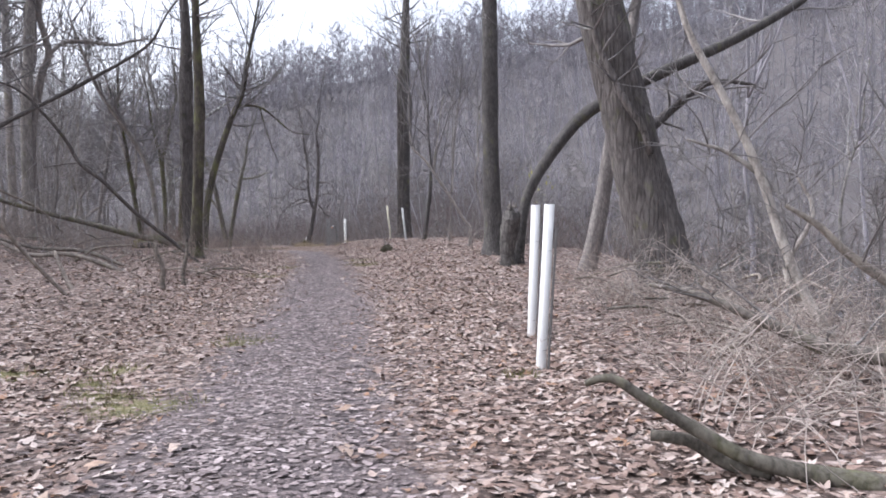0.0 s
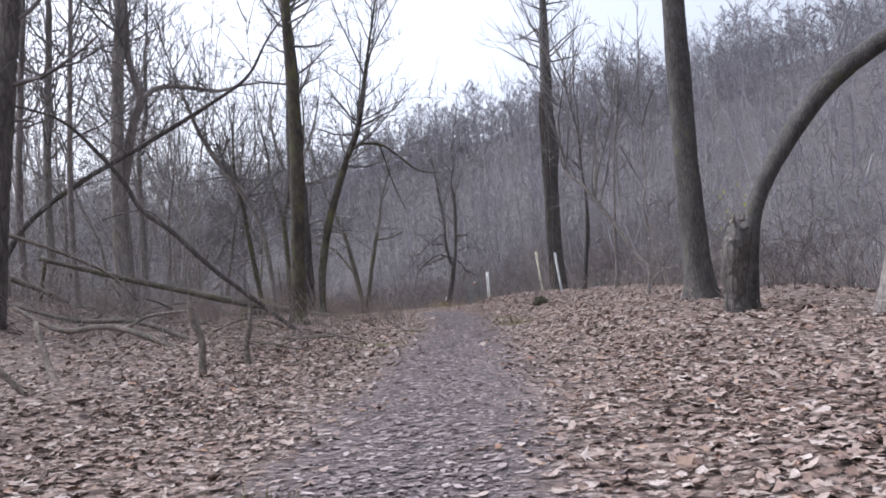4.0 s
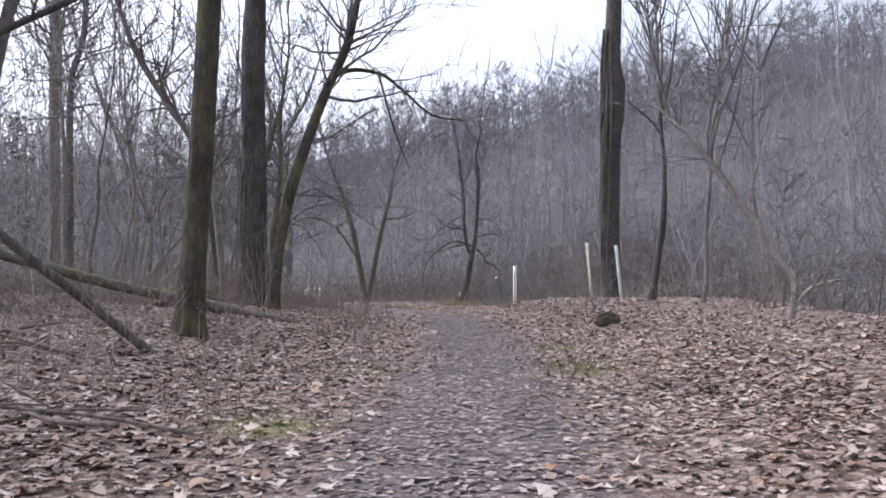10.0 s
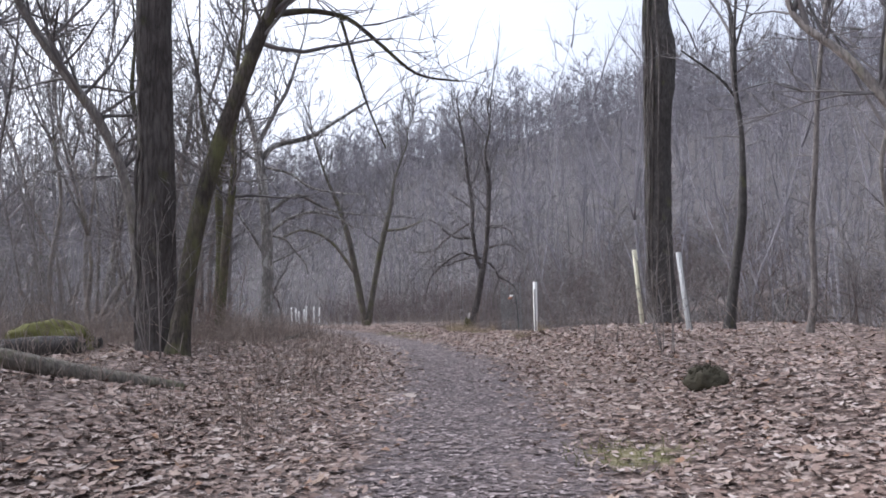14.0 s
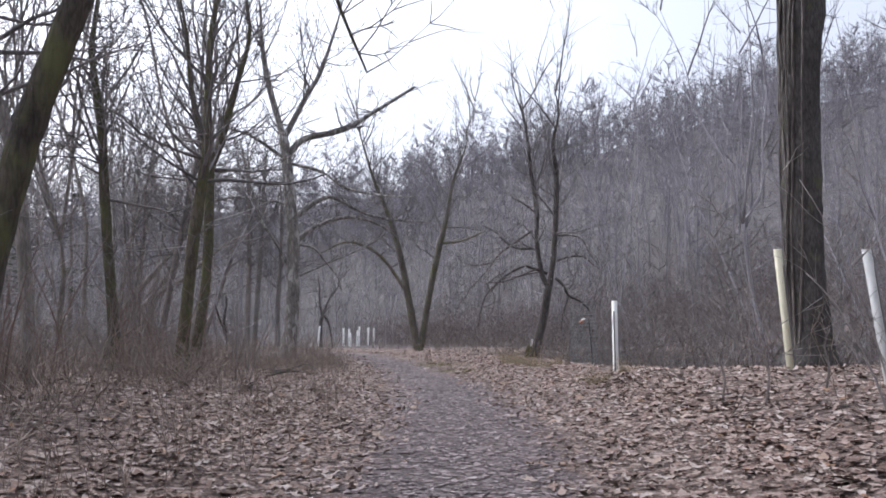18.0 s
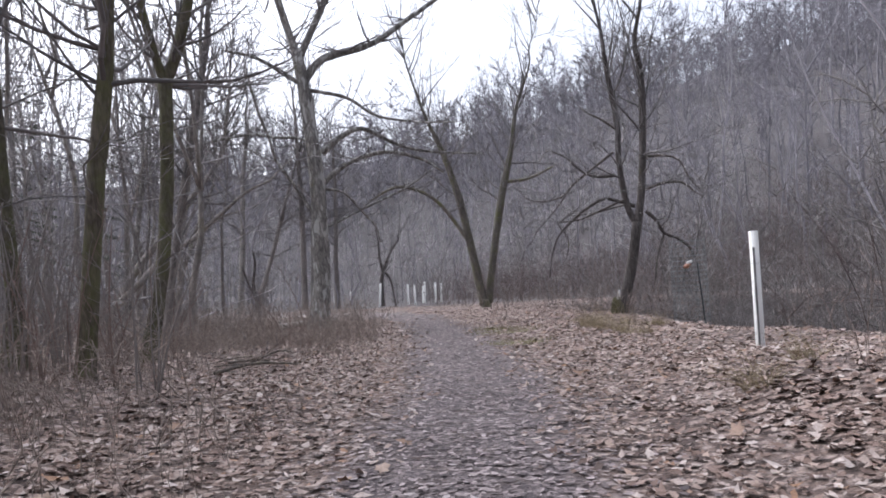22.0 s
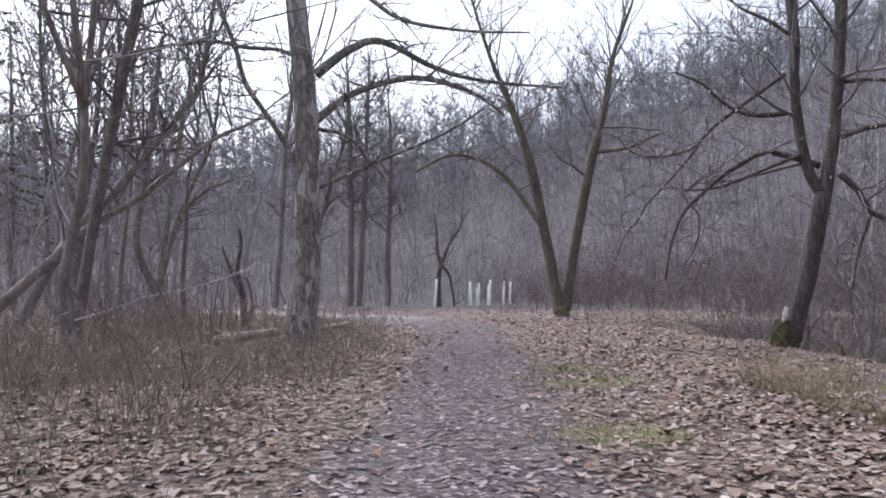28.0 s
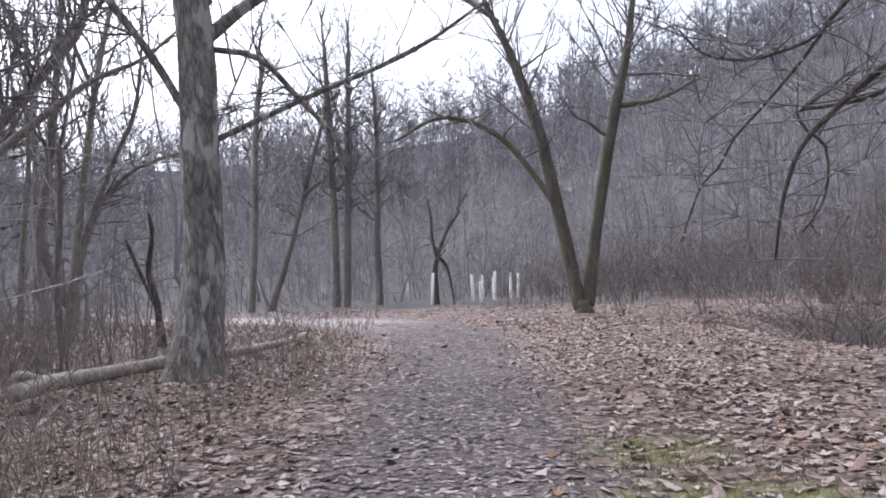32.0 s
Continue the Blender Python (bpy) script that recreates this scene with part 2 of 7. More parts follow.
def ground_material():
    m, n, l, b = nodes_of("leafy_ground", 0.85)
    v = coords(n, l, (1, 1, 1))
    att = n.new("ShaderNodeAttribute")
    att.attribute_name = "trodden"
    grn = n.new("ShaderNodeAttribute")
    grn.attribute_name = "mossy"
    rag = n.new("ShaderNodeTexNoise")
    rag.inputs["Scale"].default_value, rag.inputs["Detail"].default_value = 26.0, 5.0
    l.new(v, rag.inputs["Vector"])
    warp = n.new("ShaderNodeVectorMath")
    warp.operation = "MULTIPLY_ADD"
    l.new(rag.outputs["Color"], warp.inputs[0])
    warp.inputs[1].default_value = (0.11, 0.11, 0.11)
    l.new(v, warp.inputs[2])

    def leaves(scale, stops):
        """Cells of torn leaf shapes, each with a tone of its own and a dark rim."""
        vor = n.new("ShaderNodeTexVoronoi")
        vor.inputs["Scale"].default_value = scale
        l.new(warp.outputs[0], vor.inputs["Vector"])
        cell = n.new("ShaderNodeSeparateColor")
        l.new(vor.outputs["Color"], cell.inputs[0])
        tone = ramp(n, l, cell.outputs[0], stops)
        rim = ramp(n, l, vor.outputs["Distance"], [(0.25, (1.1, 1.1, 1.1)), (0.75, (0.42, 0.40, 0.40))])
        return mix(n, l, 1.0, tone, rim, "MULTIPLY"), cell.outputs[1], vor.outputs["Distance"]

    litter, lift, away = leaves(13.0, [(0.0, (0.075, 0.053, 0.044)), (0.3, (0.185, 0.135, 0.111)), (0.65, (0.31, 0.242, 0.207)), (1.0, (0.43, 0.36, 0.32))])
    fine = noise_tex(n, l, v, 22.0, 8.0, 0.7)
    wide = noise_tex(n, l, v, 0.35, 5.0)
    litter = mix(n, l, 1.0, litter, ramp(n, l, fine, [(0.3, (0.55, 0.53, 0.52)), (0.7, (1.25, 1.25, 1.25))]), "MULTIPLY")
    litter = mix(n, l, 1.0, litter, ramp(n, l, wide, [(0.35, (0.8, 0.8, 0.82)), (0.65, (1.1, 1.08, 1.06))]), "MULTIPLY")
    earth = ramp(n, l, noise_tex(n, l, v, 55.0, 8.0, 0.75), [(0.3, (0.05, 0.042, 0.043)), (0.55, (0.122, 0.102, 0.103)), (0.75, (0.235, 0.197, 0.196))])
    bits, lift2, away2 = leaves(26.0, [(0.0, (0.056, 0.045, 0.045)), (0.4, (0.143, 0.117, 0.115)), (0.75, (0.258, 0.214, 0.208)), (1.0, (0.41, 0.345, 0.333))])
    soil = mix(n, l, 0.65, earth, bits)
    swept = noise_tex(n, l, v, 2.6, 8.0, 0.72)
    soil = mix(n, l, ramp(n, l, swept, [(0.46, (0, 0, 0)), (0.64, (0.6, 0.6, 0.6))]), soil, litter)
    edge = n.new("ShaderNodeMath")
    edge.operation = "MULTIPLY_ADD"
    l.new(noise_tex(n, l, v, 2.2, 8.0, 0.7), edge.inputs[0])
    edge.inputs[1].default_value = 1.3
    e2 = n.new("ShaderNodeMath")
    e2.operation = "ADD"
    l.new(att.outputs["Fac"], e2.inputs[0])
    e2.inputs[1].default_value = -0.65
    l.new(e2.outputs[0], edge.inputs[2])
    col = mix(n, l, ramp(n, l, edge.outputs[0], [(0.3, (0, 0, 0)), (0.65, (1, 1, 1))]), litter, soil)
    # pale gravel round the bend, with the damp path's sky reflection in its colour
    grit = n.new("ShaderNodeAttribute")
    grit.attribute_name = "gravel_sheen"
    col = mix(n, l, grit.outputs["Fac"], col, ramp(n, l, noise_tex(n, l, v, 18.0, 8.0, 0.7), [(0.3, (0.26, 0.235, 0.21)), (0.7, (0.46, 0.42, 0.38))]))
    wild = n.new("ShaderNodeAttribute")
    wild.attribute_name = "brushy"
    col = mix(n, l, wild.outputs["Fac"], col, mix(n, l, 0.5, ramp(n, l, noise_tex(n, l, v, 0.25, 6.0, 0.65), [(0.35, (0.06, 0.054, 0.053)), (0.65, (0.12, 0.11, 0.11))]), ramp(n, l, noise_tex(n, l, v, 3.2, 9.0, 0.85), [(0.38, (0.032, 0.029, 0.029)), (0.6, (0.155, 0.143, 0.142))])))
    gm = n.new("ShaderNodeMath")
    gm.operation = "MULTIPLY"
    l.new(noise_tex(n, l, v, 5.0, 6.0), gm.inputs[0])
    l.new(grn.outputs["Fac"], gm.inputs[1])
    col = mix(n, l, ramp(n, l, gm.outputs[0], [(0.16, (0, 0, 0)), (0.36, (0.65, 0.65, 0.65))]), col, (0.18, 0.175, 0.066))
    l.new(col, b.inputs["Base Color"])
    bumped(n, l, b, mix(n, l, 0.6, fine, mix(n, l, 0.5, lift, away)), 0.9, 0.03)
    return m


M_GROUND = ground_material()

# ---- the lie of the land ----
PATH_Y = np.array([-60, 0, 7.8, 14.7, 21.3, 26.8, 35.5, 43, 49.7, 54.4, 59, 64, 69, 72, 75, 78, 90])
PATH_X = np.array([3, -0.9, -1.9, -2.5, -3.55, -4.2, -6.15, -8.8, -12, -14.3, -16.8, -20, -25, -31, -42, -70, -200])
PROF_Y = np.array([-60, -2, 0, 3, 7, 15, 20, 30, 38, 43, 49, 57, 66, 75, 95, 140])
PROF_Z = np.array([0.6, 0.4, 0.32, 0.15, 0.02, 0.05, 0.1, 0.1, 0.08, -0.05, -0.2, -0.38, -0.6, -0.8, -1.3, -1.6])


def ease(t):
    t = np.clip(t, 0, 1)
    return t * t * (3 - 2 * t)


def beside(x, y):
    """Metres to the right of the path's middle."""
    c = np.interp(y, PATH_Y, PATH_X)
    s = (np.interp(y + 1, PATH_Y, PATH_X) - np.interp(y - 1, PATH_Y, PATH_X)) / 2
    return (x - c) / np.sqrt(1 + s * s)


def land(x, y):
    x, y = np.asarray(x, float), np.asarray(y, float)
    d = beside(x, y)
    z = np.interp(y, PROF_Y, PROF_Z)
    left = np.interp(y, [0, 20, 33, 42, 50, 60], [0.2, 0.5, 0.55, 0.28, 0.08, 0.08])
    z = z + left * ease((-d - 1.3) / 4) + np.minimum(3.0, 0.06 * np.maximum(0, -d - 9))
    z = z + np.interp(y, [2, 12, 24, 31, 37], [0.4, 1.5, 1.5, 0.6, 0]) * ease((-d - 6) / 9)
    right = np.interp(y, [0, 7, 15, 22, 35, 41, 46, 55, 70], [-0.14, 0.0, 0.2, 0.32, 0.3, 0.5, 0.18, 0.05, 0.0])
    z = z + right * ease((d - 1.3) / 2.5)
    brink = np.interp(y, [0, 15, 25, 40, 48, 52, 59, 63, 70, 90], [6.5, 7, 8, 8, 6.2, 5.5, 5.7, 5.0, 5.3, 9])
    z = z - 2.2 * ease((d - brink) / np.interp(y, [40, 50, 78, 84], [5, 2.6, 2.6, 5])) * (1 - ease((y - 74) / 8))
    dx, dy = x + 8, y - 30
    r, a = np.hypot(dx, dy), np.degrees(np.arctan2(dx, dy))
    az = [-180, -120, -60, -35, -20, -8, 3, 20, 50, 90, 130, 180]
    foot = np.interp(a, az, [90, 70, 85, 95, 85, 60, 48, 34, 22, 18, 30, 90])
    high = np.interp(a, az, [25, 25, 30, 35, 40, 44.5, 48, 51, 58, 62, 50, 25])
    round_r = np.where(r > 120, 120 + 52 * (1 - np.exp(-(np.maximum(r, 120) - 120) / 52)), r)
    t = np.clip((round_r - foot) / (190 - foot), 0, 1)
    z = z + 1.2 * high * (1.25 * t ** 1.5 - 0.25 * t ** 3)
    z = z + 0.05 * np.sin(x * 1.3 + 0.7 * np.sin(y * 0.9)) * np.sin(y * 1.1 + 2) * ease((np.abs(d) - 1.2) / 2)
    z = z + 1.3 * ease((r - 120) / 50) * np.sin(x * 0.37 + 1.5 * np.sin(y * 0.11)) * np.sin(y * 0.33 + 1.2 * np.sin(x * 0.13))
    z = z + 0.8 * ease((r - 60) / 40) * np.sin(x * 0.09 + 1) * np.sin(y * 0.07)
    return z


def open_floor(x, y):
    """The leafy clearing beside the path, with few weeds."""
    return 39.5 < y < 47.4 and -9.5 < float(beside(x, y)) < -2.0


def z_at(x, y):
    return float(land(x, y))


# ---- mesh helpers ----
def mesh_from(name, verts, faces_flat, sizes, material, smooth=True):
    me = bpy.data.meshes.new(name)
    me.vertices.add(len(verts))
    me.vertices.foreach_set("co", np.asarray(verts, np.float32).ravel())
    me.loops.add(len(faces_flat))
    me.loops.foreach_set("vertex_index", np.asarray(faces_flat, np.int32))
    starts = np.concatenate(([0], np.cumsum(sizes)[:-1])).astype(np.int32)
    me.polygons.add(len(sizes))
    me.polygons.foreach_set("loop_start", starts)
    me.polygons.foreach_set("use_smooth", np.full(len(sizes), smooth))
    me.materials.append(material)
    me.update(calc_edges=True)
    return me


def part(name, me, parent, label=""):
    ob = new(name, me)
    ob.parent = parent
    return tagged(ob, label)


def sticks(segs, sides):
    """Verts and quads of tapered sticks: rows of x0 y0 z0 r0 x1 y1 z1 r1."""
    s = np.asarray(segs, float)
    p, q, r0, r1 = s[:, 0:3], s[:, 4:7], s[:, 3], s[:, 7]
    d = q - p
    d /= np.linalg.norm(d, axis=1, keepdims=True) + 1e-9
    up = np.where(np.abs(d[:, 2:3]) > 0.9, np.array([[1.0, 0, 0]]), np.array([[0, 0, 1.0]]))
    u = np.cross(d, up)
    u /= np.linalg.norm(u, axis=1, keepdims=True) + 1e-9
    w = np.cross(d, u)
    a = np.arange(sides) * 2 * np.pi / sides
    ring = u[:, None, :] * np.cos(a)[None, :, None] + w[:, None, :] * np.sin(a)[None, :, None]
    v = np.concatenate((p[:, None, :] + ring * r0[:, None, None], q[:, None, :] + ring * r1[:, None, None]), axis=1)
    base = np.arange(len(s))[:, None] * 2 * sides
    k = np.arange(sides)
    k2 = (k + 1) % sides
    f = np.stack((base + k, base + k2, base + k2 + sides, base + k + sides), axis=2)
    return v.reshape(-1, 3), f.reshape(-1, 4)


def stick_mesh(name, segs, material, thick=0.025):
    s = np.asarray(segs, float)
    fat = s[:, 3] >= thick
    vs, fs, off = [], [], 0
    for rows, n in ((s[fat], 5), (s[~fat], 3)):
        if len(rows):
            v, f = sticks(rows, n)
            vs.append(v)
            fs.append(f + off)
            off += len(v)
    f = np.concatenate(fs)
    return mesh_from(name, np.concatenate(vs), f.ravel(), np.full(len(f), 4), material)


def curve_points(pts, step):
    """A smooth line through a few x y z r points."""
    p = np.asarray(pts, float)
    if len(p) < 3:
        n = max(2, int(np.linalg.norm(p[-1, :3] - p[0, :3]) / step) + 1)
        return p[0] + (p[-1] - p[0]) * np.linspace(0, 1, n)[:, None]
    e = np.vstack((2 * p[0] - p[1], p, 2 * p[-1] - p[-2]))
    out = []
    for i in range(1, len(e) - 2):
        n = max(2, int(np.linalg.norm(e[i + 1, :3] - e[i, :3]) / step) + 1)
        t = np.linspace(0, 1, n, endpoint=False)[:, None]
        a, b, c, d = e[i - 1], e[i], e[i + 1], e[i + 2]
        out.append(0.5 * (2 * b + (c - a) * t + (2 * a - 5 * b + 4 * c - d) * t * t + (3 * b - a - 3 * c + d) * t ** 3))
    out.append(p[-1:])
    o = np.vstack(out)
    o[:, 3] = np.maximum(o[:, 3], 0.004)
    return o


def log_mesh(name, pts, material, sides=14, step=0.18, rough=0.06, flare=0.0, seed=0, closed=True):
    """A trunk or limb as one skin: rings along a line, with ridges, dents and a root flare."""
    rng = np.random.RandomState(seed)
    o = curve_points(pts, step)
    n = len(o)
    tan = np.gradient(o[:, :3], axis=0)
    tan /= np.linalg.norm(tan, axis=1, keepdims=True) + 1e-9
    ref = np.array([1.0, 0.1, 0]) if abs(tan[:, 2]).mean() > 0.5 else np.array([0, 0.1, 1.0])
    u = np.cross(tan, ref)
    u /= np.linalg.norm(u, axis=1, keepdims=True) + 1e-9
    w = np.cross(tan, u)
    a = np.arange(sides) * 2 * np.pi / sides
    length = np.concatenate(([0], np.cumsum(np.linalg.norm(np.diff(o[:, :3], axis=0), axis=1))))
    k = np.zeros((n, sides))
    for f in range(4):
        h, ph, sp = rng.randint(2, 8), rng.rand() * 6, rng.uniform(0.3, 2.5)
        k += np.sin(h * a[None, :] + ph + sp * length[:, None] * rng.choice((-1, 1))) / (f + 2)
    k = 1 + rough * k + rough * 0.5 * rng.randn(n, sides)
    if flare:
        lobes = 1 + 0.35 * np.sin(a * rng.randint(3, 6) + rng.rand() * 6)
        k += flare * np.exp(-length / 0.28)[:, None] * lobes[None, :]
    r = o[:, 3][:, None] * k
    v = o[:, None, :3] + r[:, :, None] * (u[:, None, :] * np.cos(a)[None, :, None] + w[:, None, :] * np.sin(a)[None, :, None])
    v = v.reshape(-1, 3)
    i = np.arange(n - 1)[:, None] * sides
    j = np.arange(sides)
    j2 = (j + 1) % sides
    f = np.stack((i + j, i + j2, i + j2 + sides, i + j + sides), axis=2).reshape(-1, 4)
    flat, sizes = list(f.ravel()), [4] * len(f)
    if closed:
        for ring in (list(range(sides))[::-1], list(range((n - 1) * sides, n * sides))):
            flat += ring
            sizes.append(sides)
    return mesh_from(name, v, flat, sizes, material)


def sprout(rng, segs, p, d, length, r, depth, lift=0.15, wild=0.25, kids=(3, 6), reach=0.55, tip=0.35, thin=0.005):
    """Grow a branch with side branches into segs."""
    n = max(3, int(length / 0.45)) if depth > 0 else (3 if length < 1.4 else 2)
    step = length / n
    x, y, z = p
    dx, dy, dz = d
    marks = []
    for i in range(n):
        dx += rng.uniform(-wild, wild)
        dy += rng.uniform(-wild, wild)
        dz += rng.uniform(-wild, wild) + lift * 0.5
        m = math.sqrt(dx * dx + dy * dy + dz * dz) or 1
        dx, dy, dz = dx / m, dy / m, dz / m
        ra, rb = r * (1 - (1 - tip) * i / n), r * (1 - (1 - tip) * (i + 1) / n)
        nx, ny, nz = x + dx * step, y + dy * step, z + dz * step
        segs.append((x, y, z, ra, nx, ny, nz, rb))
        x, y, z = nx, ny, nz
        marks.append((x, y, z, dx, dy, dz, rb))
    if depth > 0:
        for _ in range(rng.randint(*kids)):
            i = min(n - 1, int(n * rng.uniform(0.25, 1.0)))
            mx, my, mz, ex, ey, ez, mr = marks[i]
            fx, fy, fz = ex + rng.uniform(-0.9, 0.9), ey + rng.uniform(-0.9, 0.9), ez + rng.uniform(-0.5, 0.8)
            m = math.sqrt(fx * fx + fy * fy + fz * fz) or 1
            sprout(rng, segs, (mx, my, mz), (fx / m, fy / m, fz / m), length * reach * rng.uniform(0.6, 1.1), max(thin, mr * 0.6), depth - 1, lift, wild, kids, reach, tip, thin)


def tree(label, pts, material, top=14.0, stems=(), limbs=(), seed=0, crown_from=0.32, boughs=30, bough=3.0, flare=0.7, sides=16, depth=2, drop=0.25, twigs=M_DARK_TWIG, rough=0.06, kids=(3, 6), step=0.2, low=0, lift=0.12, shoots=0, shoots_from=0.5, thin=0.010):
    """A bare tree. pts: x y z r up the trunk; it goes on to the height top. stems: further trunks; limbs: branches drawn by hand."""
    rng = random.Random(seed)
    base = Vector(pts[0][:3])
    root = tagged(new("tree"), label, "tree")
    root.location = base
    bx, by, bz = base

    def local(row):
        return [(x - bx, y - by, z - bz, r) for x, y, z, r in row]

    segs = []
    for k, row in enumerate((pts, *stems)):
        row = local(row)
        if k == 0:
            row = [(row[0][0], row[0][1], row[0][2] - drop, row[0][3])] + row
        (ax, ay, az, ar), (cx, cy, cz, cr) = row[-2], row[-1]
        if (k == 0 and not stems or k > 0) and top > cz:
            gain = top - cz
            slope = max(0.3, cz - az)
            for f in (0.33, 0.66, 1.0):
                row.append((cx + (cx - ax) / slope * gain * f * 0.55 + rng.uniform(-0.15, 0.15), cy + (cy - ay) / slope * gain * f * 0.55 + rng.uniform(-0.15, 0.15), cz + gain * f, cr * (1 - 0.85 * f)))
        part("trunk" if k == 0 else "stem", log_mesh("trunk", row, material, sides, step, rough, flare if k == 0 else 0.0, seed + k), root)
        line = curve_points(row, 0.3)
        zs = line[:, 2]
        use = line[zs > (zs[-1] * crown_from)]
        for _ in range(low if k == 0 else 0):
            q = line[rng.randrange(max(1, len(line) // 6), len(line))]
            a, e = rng.uniform(0, 6.283), rng.uniform(-0.1, 0.7)
            sprout(rng, segs, tuple(q[:3]), (math.cos(a) * math.cos(e), math.sin(a) * math.cos(e), math.sin(e)), rng.uniform(1.2, 3.0), rng.uniform(0.01, 0.02), 1, 0.05, 0.3, (2, 5), thin=thin)
        if k > 0 or not stems:
            for _ in range(boughs // max(1, len(stems))):
                q = use[rng.randrange(len(use))]
                a, e = rng.uniform(0, 6.283), rng.uniform(0.0, 0.85)
                far = (zs[-1] - q[2]) / max(1.0, zs[-1])
                sprout(rng, segs, tuple(q[:3]), (math.cos(a) * math.cos(e), math.sin(a) * math.cos(e), math.sin(e)), bough * (0.4 + 0.8 * far) * rng.uniform(0.6, 1.2), min(0.055, max(0.016, q[3] * rng.uniform(0.2, 0.45))), depth, lift, 0.27, kids, thin=thin)
            high = line[zs > zs[-1] * shoots_from]
            for _ in range(shoots // max(1, len(stems))):
                q = high[rng.randrange(len(high))]
                a, e = rng.uniform(0, 6.283), rng.uniform(0.75, 1.4)
                sprout(rng, segs, tuple(q[:3]), (math.cos(a) * math.cos(e), math.sin(a) * math.cos(e), math.sin(e)), rng.uniform(1.6, 4.2), rng.uniform(0.02, 0.042), 1, 0.12, 0.13, (4, 8), 0.42, 0.3, 0.011)
    for i, row in enumerate(limbs):
        row = local(row)
        part("limb", log_mesh("limb", row, material, 8, 0.25, 0.05, 0.0, seed + 20 + i), root)
        line = curve_points(row, 0.3)
        for _ in range(max(4, len(line))):
            q = line[rng.randrange(len(line) // 4, len(line))]
            a = rng.uniform(0, 6.283)
            sprout(rng, segs, tuple(q[:3]), (math.cos(a), math.sin(a), rng.uniform(-0.4, 0.8)), rng.uniform(0.5, 1.7), max(0.012, q[3] * 0.4), 1, 0.05, 0.3, (3, 6), thin=0.009)
    if segs:
        tagged(part("crown", stick_mesh("crown", segs, twigs), root, "fine bare branches and twigs"), kind="stuff")
    return root


# ---- ground ----
def axis(lo, hi, fine, far):
    a = list(np.arange(lo, hi + fine, fine))
    s, x = fine, a[-1]
    while x < far:
        s = s * 1.22 if x > 215 else min(s * 1.22, 5.0)
        x += s
        a.append(x)
    s, x = fine, a[0]
    while x > -far:
        s = s * 1.22 if x < -200 else min(s * 1.22, 5.0)
        x -= s
        a.insert(0, x)
    return np.array(a)


def build_ground():
    xs, ys = axis(-32, 10, 0.3, 1500), axis(-4, 76, 0.3, 1500)
    gx, gy = np.meshgrid(xs, ys)
    z = land(gx, gy)
    rng = np.random.RandomState(3)
    near = (np.abs(beside(gx, gy)) < 14) & (gy > -6) & (gy < 80)
    z = z + near * rng.uniform(-0.012, 0.012, z.shape)
    v = np.stack((gx, gy, z), axis=2).reshape(-1, 3)
    nx, ny = len(xs), len(ys)
    i = np.arange(nx - 1)[None, :] + np.arange(ny - 1)[:, None] * nx
    f = np.stack((i, i + 1, i + nx + 1, i + nx), axis=2).reshape(-1, 4)
    me = mesh_from("ground", v, f.ravel(), np.full(len(f), 4), M_GROUND)
    d = beside(gx, gy).ravel()
    half = np.interp(gy.ravel(), [0, 20, 40, 60, 66, 80], [1.0, 0.9, 0.82, 0.95, 1.6, 2.0])
    at = me.attributes.new("trodden", "FLOAT", "POINT")
    at.data.foreach_set("value", (1 - ease((np.abs(d) - half + 0.55) / 1.1)).astype(np.float32))
    mossy = np.zeros(len(d))
    for mx, my, mr in MOSS:
        mossy = np.maximum(mossy, 1 - ease(np.hypot(v[:, 0] - mx, v[:, 1] - my) / mr))
    at = me.attributes.new("mossy", "FLOAT", "POINT")
    at.data.foreach_set("value", mossy.astype(np.float32))
    # stretch past the bend that gets the pale tone with painted sky sheen
    run = ease((-21.5 - v[:, 0]) / 4) * (1 - ease((-60 - v[:, 0]) / 10)) * (gy.ravel() > 62)
    at = me.attributes.new("gravel_sheen", "FLOAT", "POINT")
    at.data.foreach_set("value", (0.85 * run * (1 - ease((np.abs(d) - 0.9) / 0.8))).astype(np.float32))
    far = np.maximum(np.maximum(ease((d - np.interp(gy.ravel(), [45, 55], [8, 5.2])) / np.interp(gy.ravel(), [45, 55], [6, 2.5])), 0.12 * ease((-d - 24) / 14)), ease((gy.ravel() - 76) / 8))
    at = me.attributes.new("brushy", "FLOAT", "POINT")
    at.data.foreach_set("value", (0.95 * far).astype(np.float32))
    ob = new("ground", me)
    return tagged(ob, "woodland floor of damp brown fallen leaves with a trodden path", "ground", kind="structure")


MOSS = [(-4.75, 6.95, 0.55), (-3.4, 6.1, 0.5), (-3.85, 7.6, 0.45), (-3.75, 6.8, 0.4), (0.65, 6.6, 0.3), (-2.9, 5.6, 0.8), (-2.9, 9.5, 0.6), (-5.1, 21.0, 0.9), (-2.75, 25.6, 0.8), (-2.65, 24.8, 0.6), (-3.15, 28.0, 0.8), (-5.2, 24.7, 0.5), (-10.5, 49.6, 1.0), (-11.9, 52.9, 1.3), (-12.6, 54.2, 0.9), (-8.6, 52.9, 0.9)]
ground = build_ground()

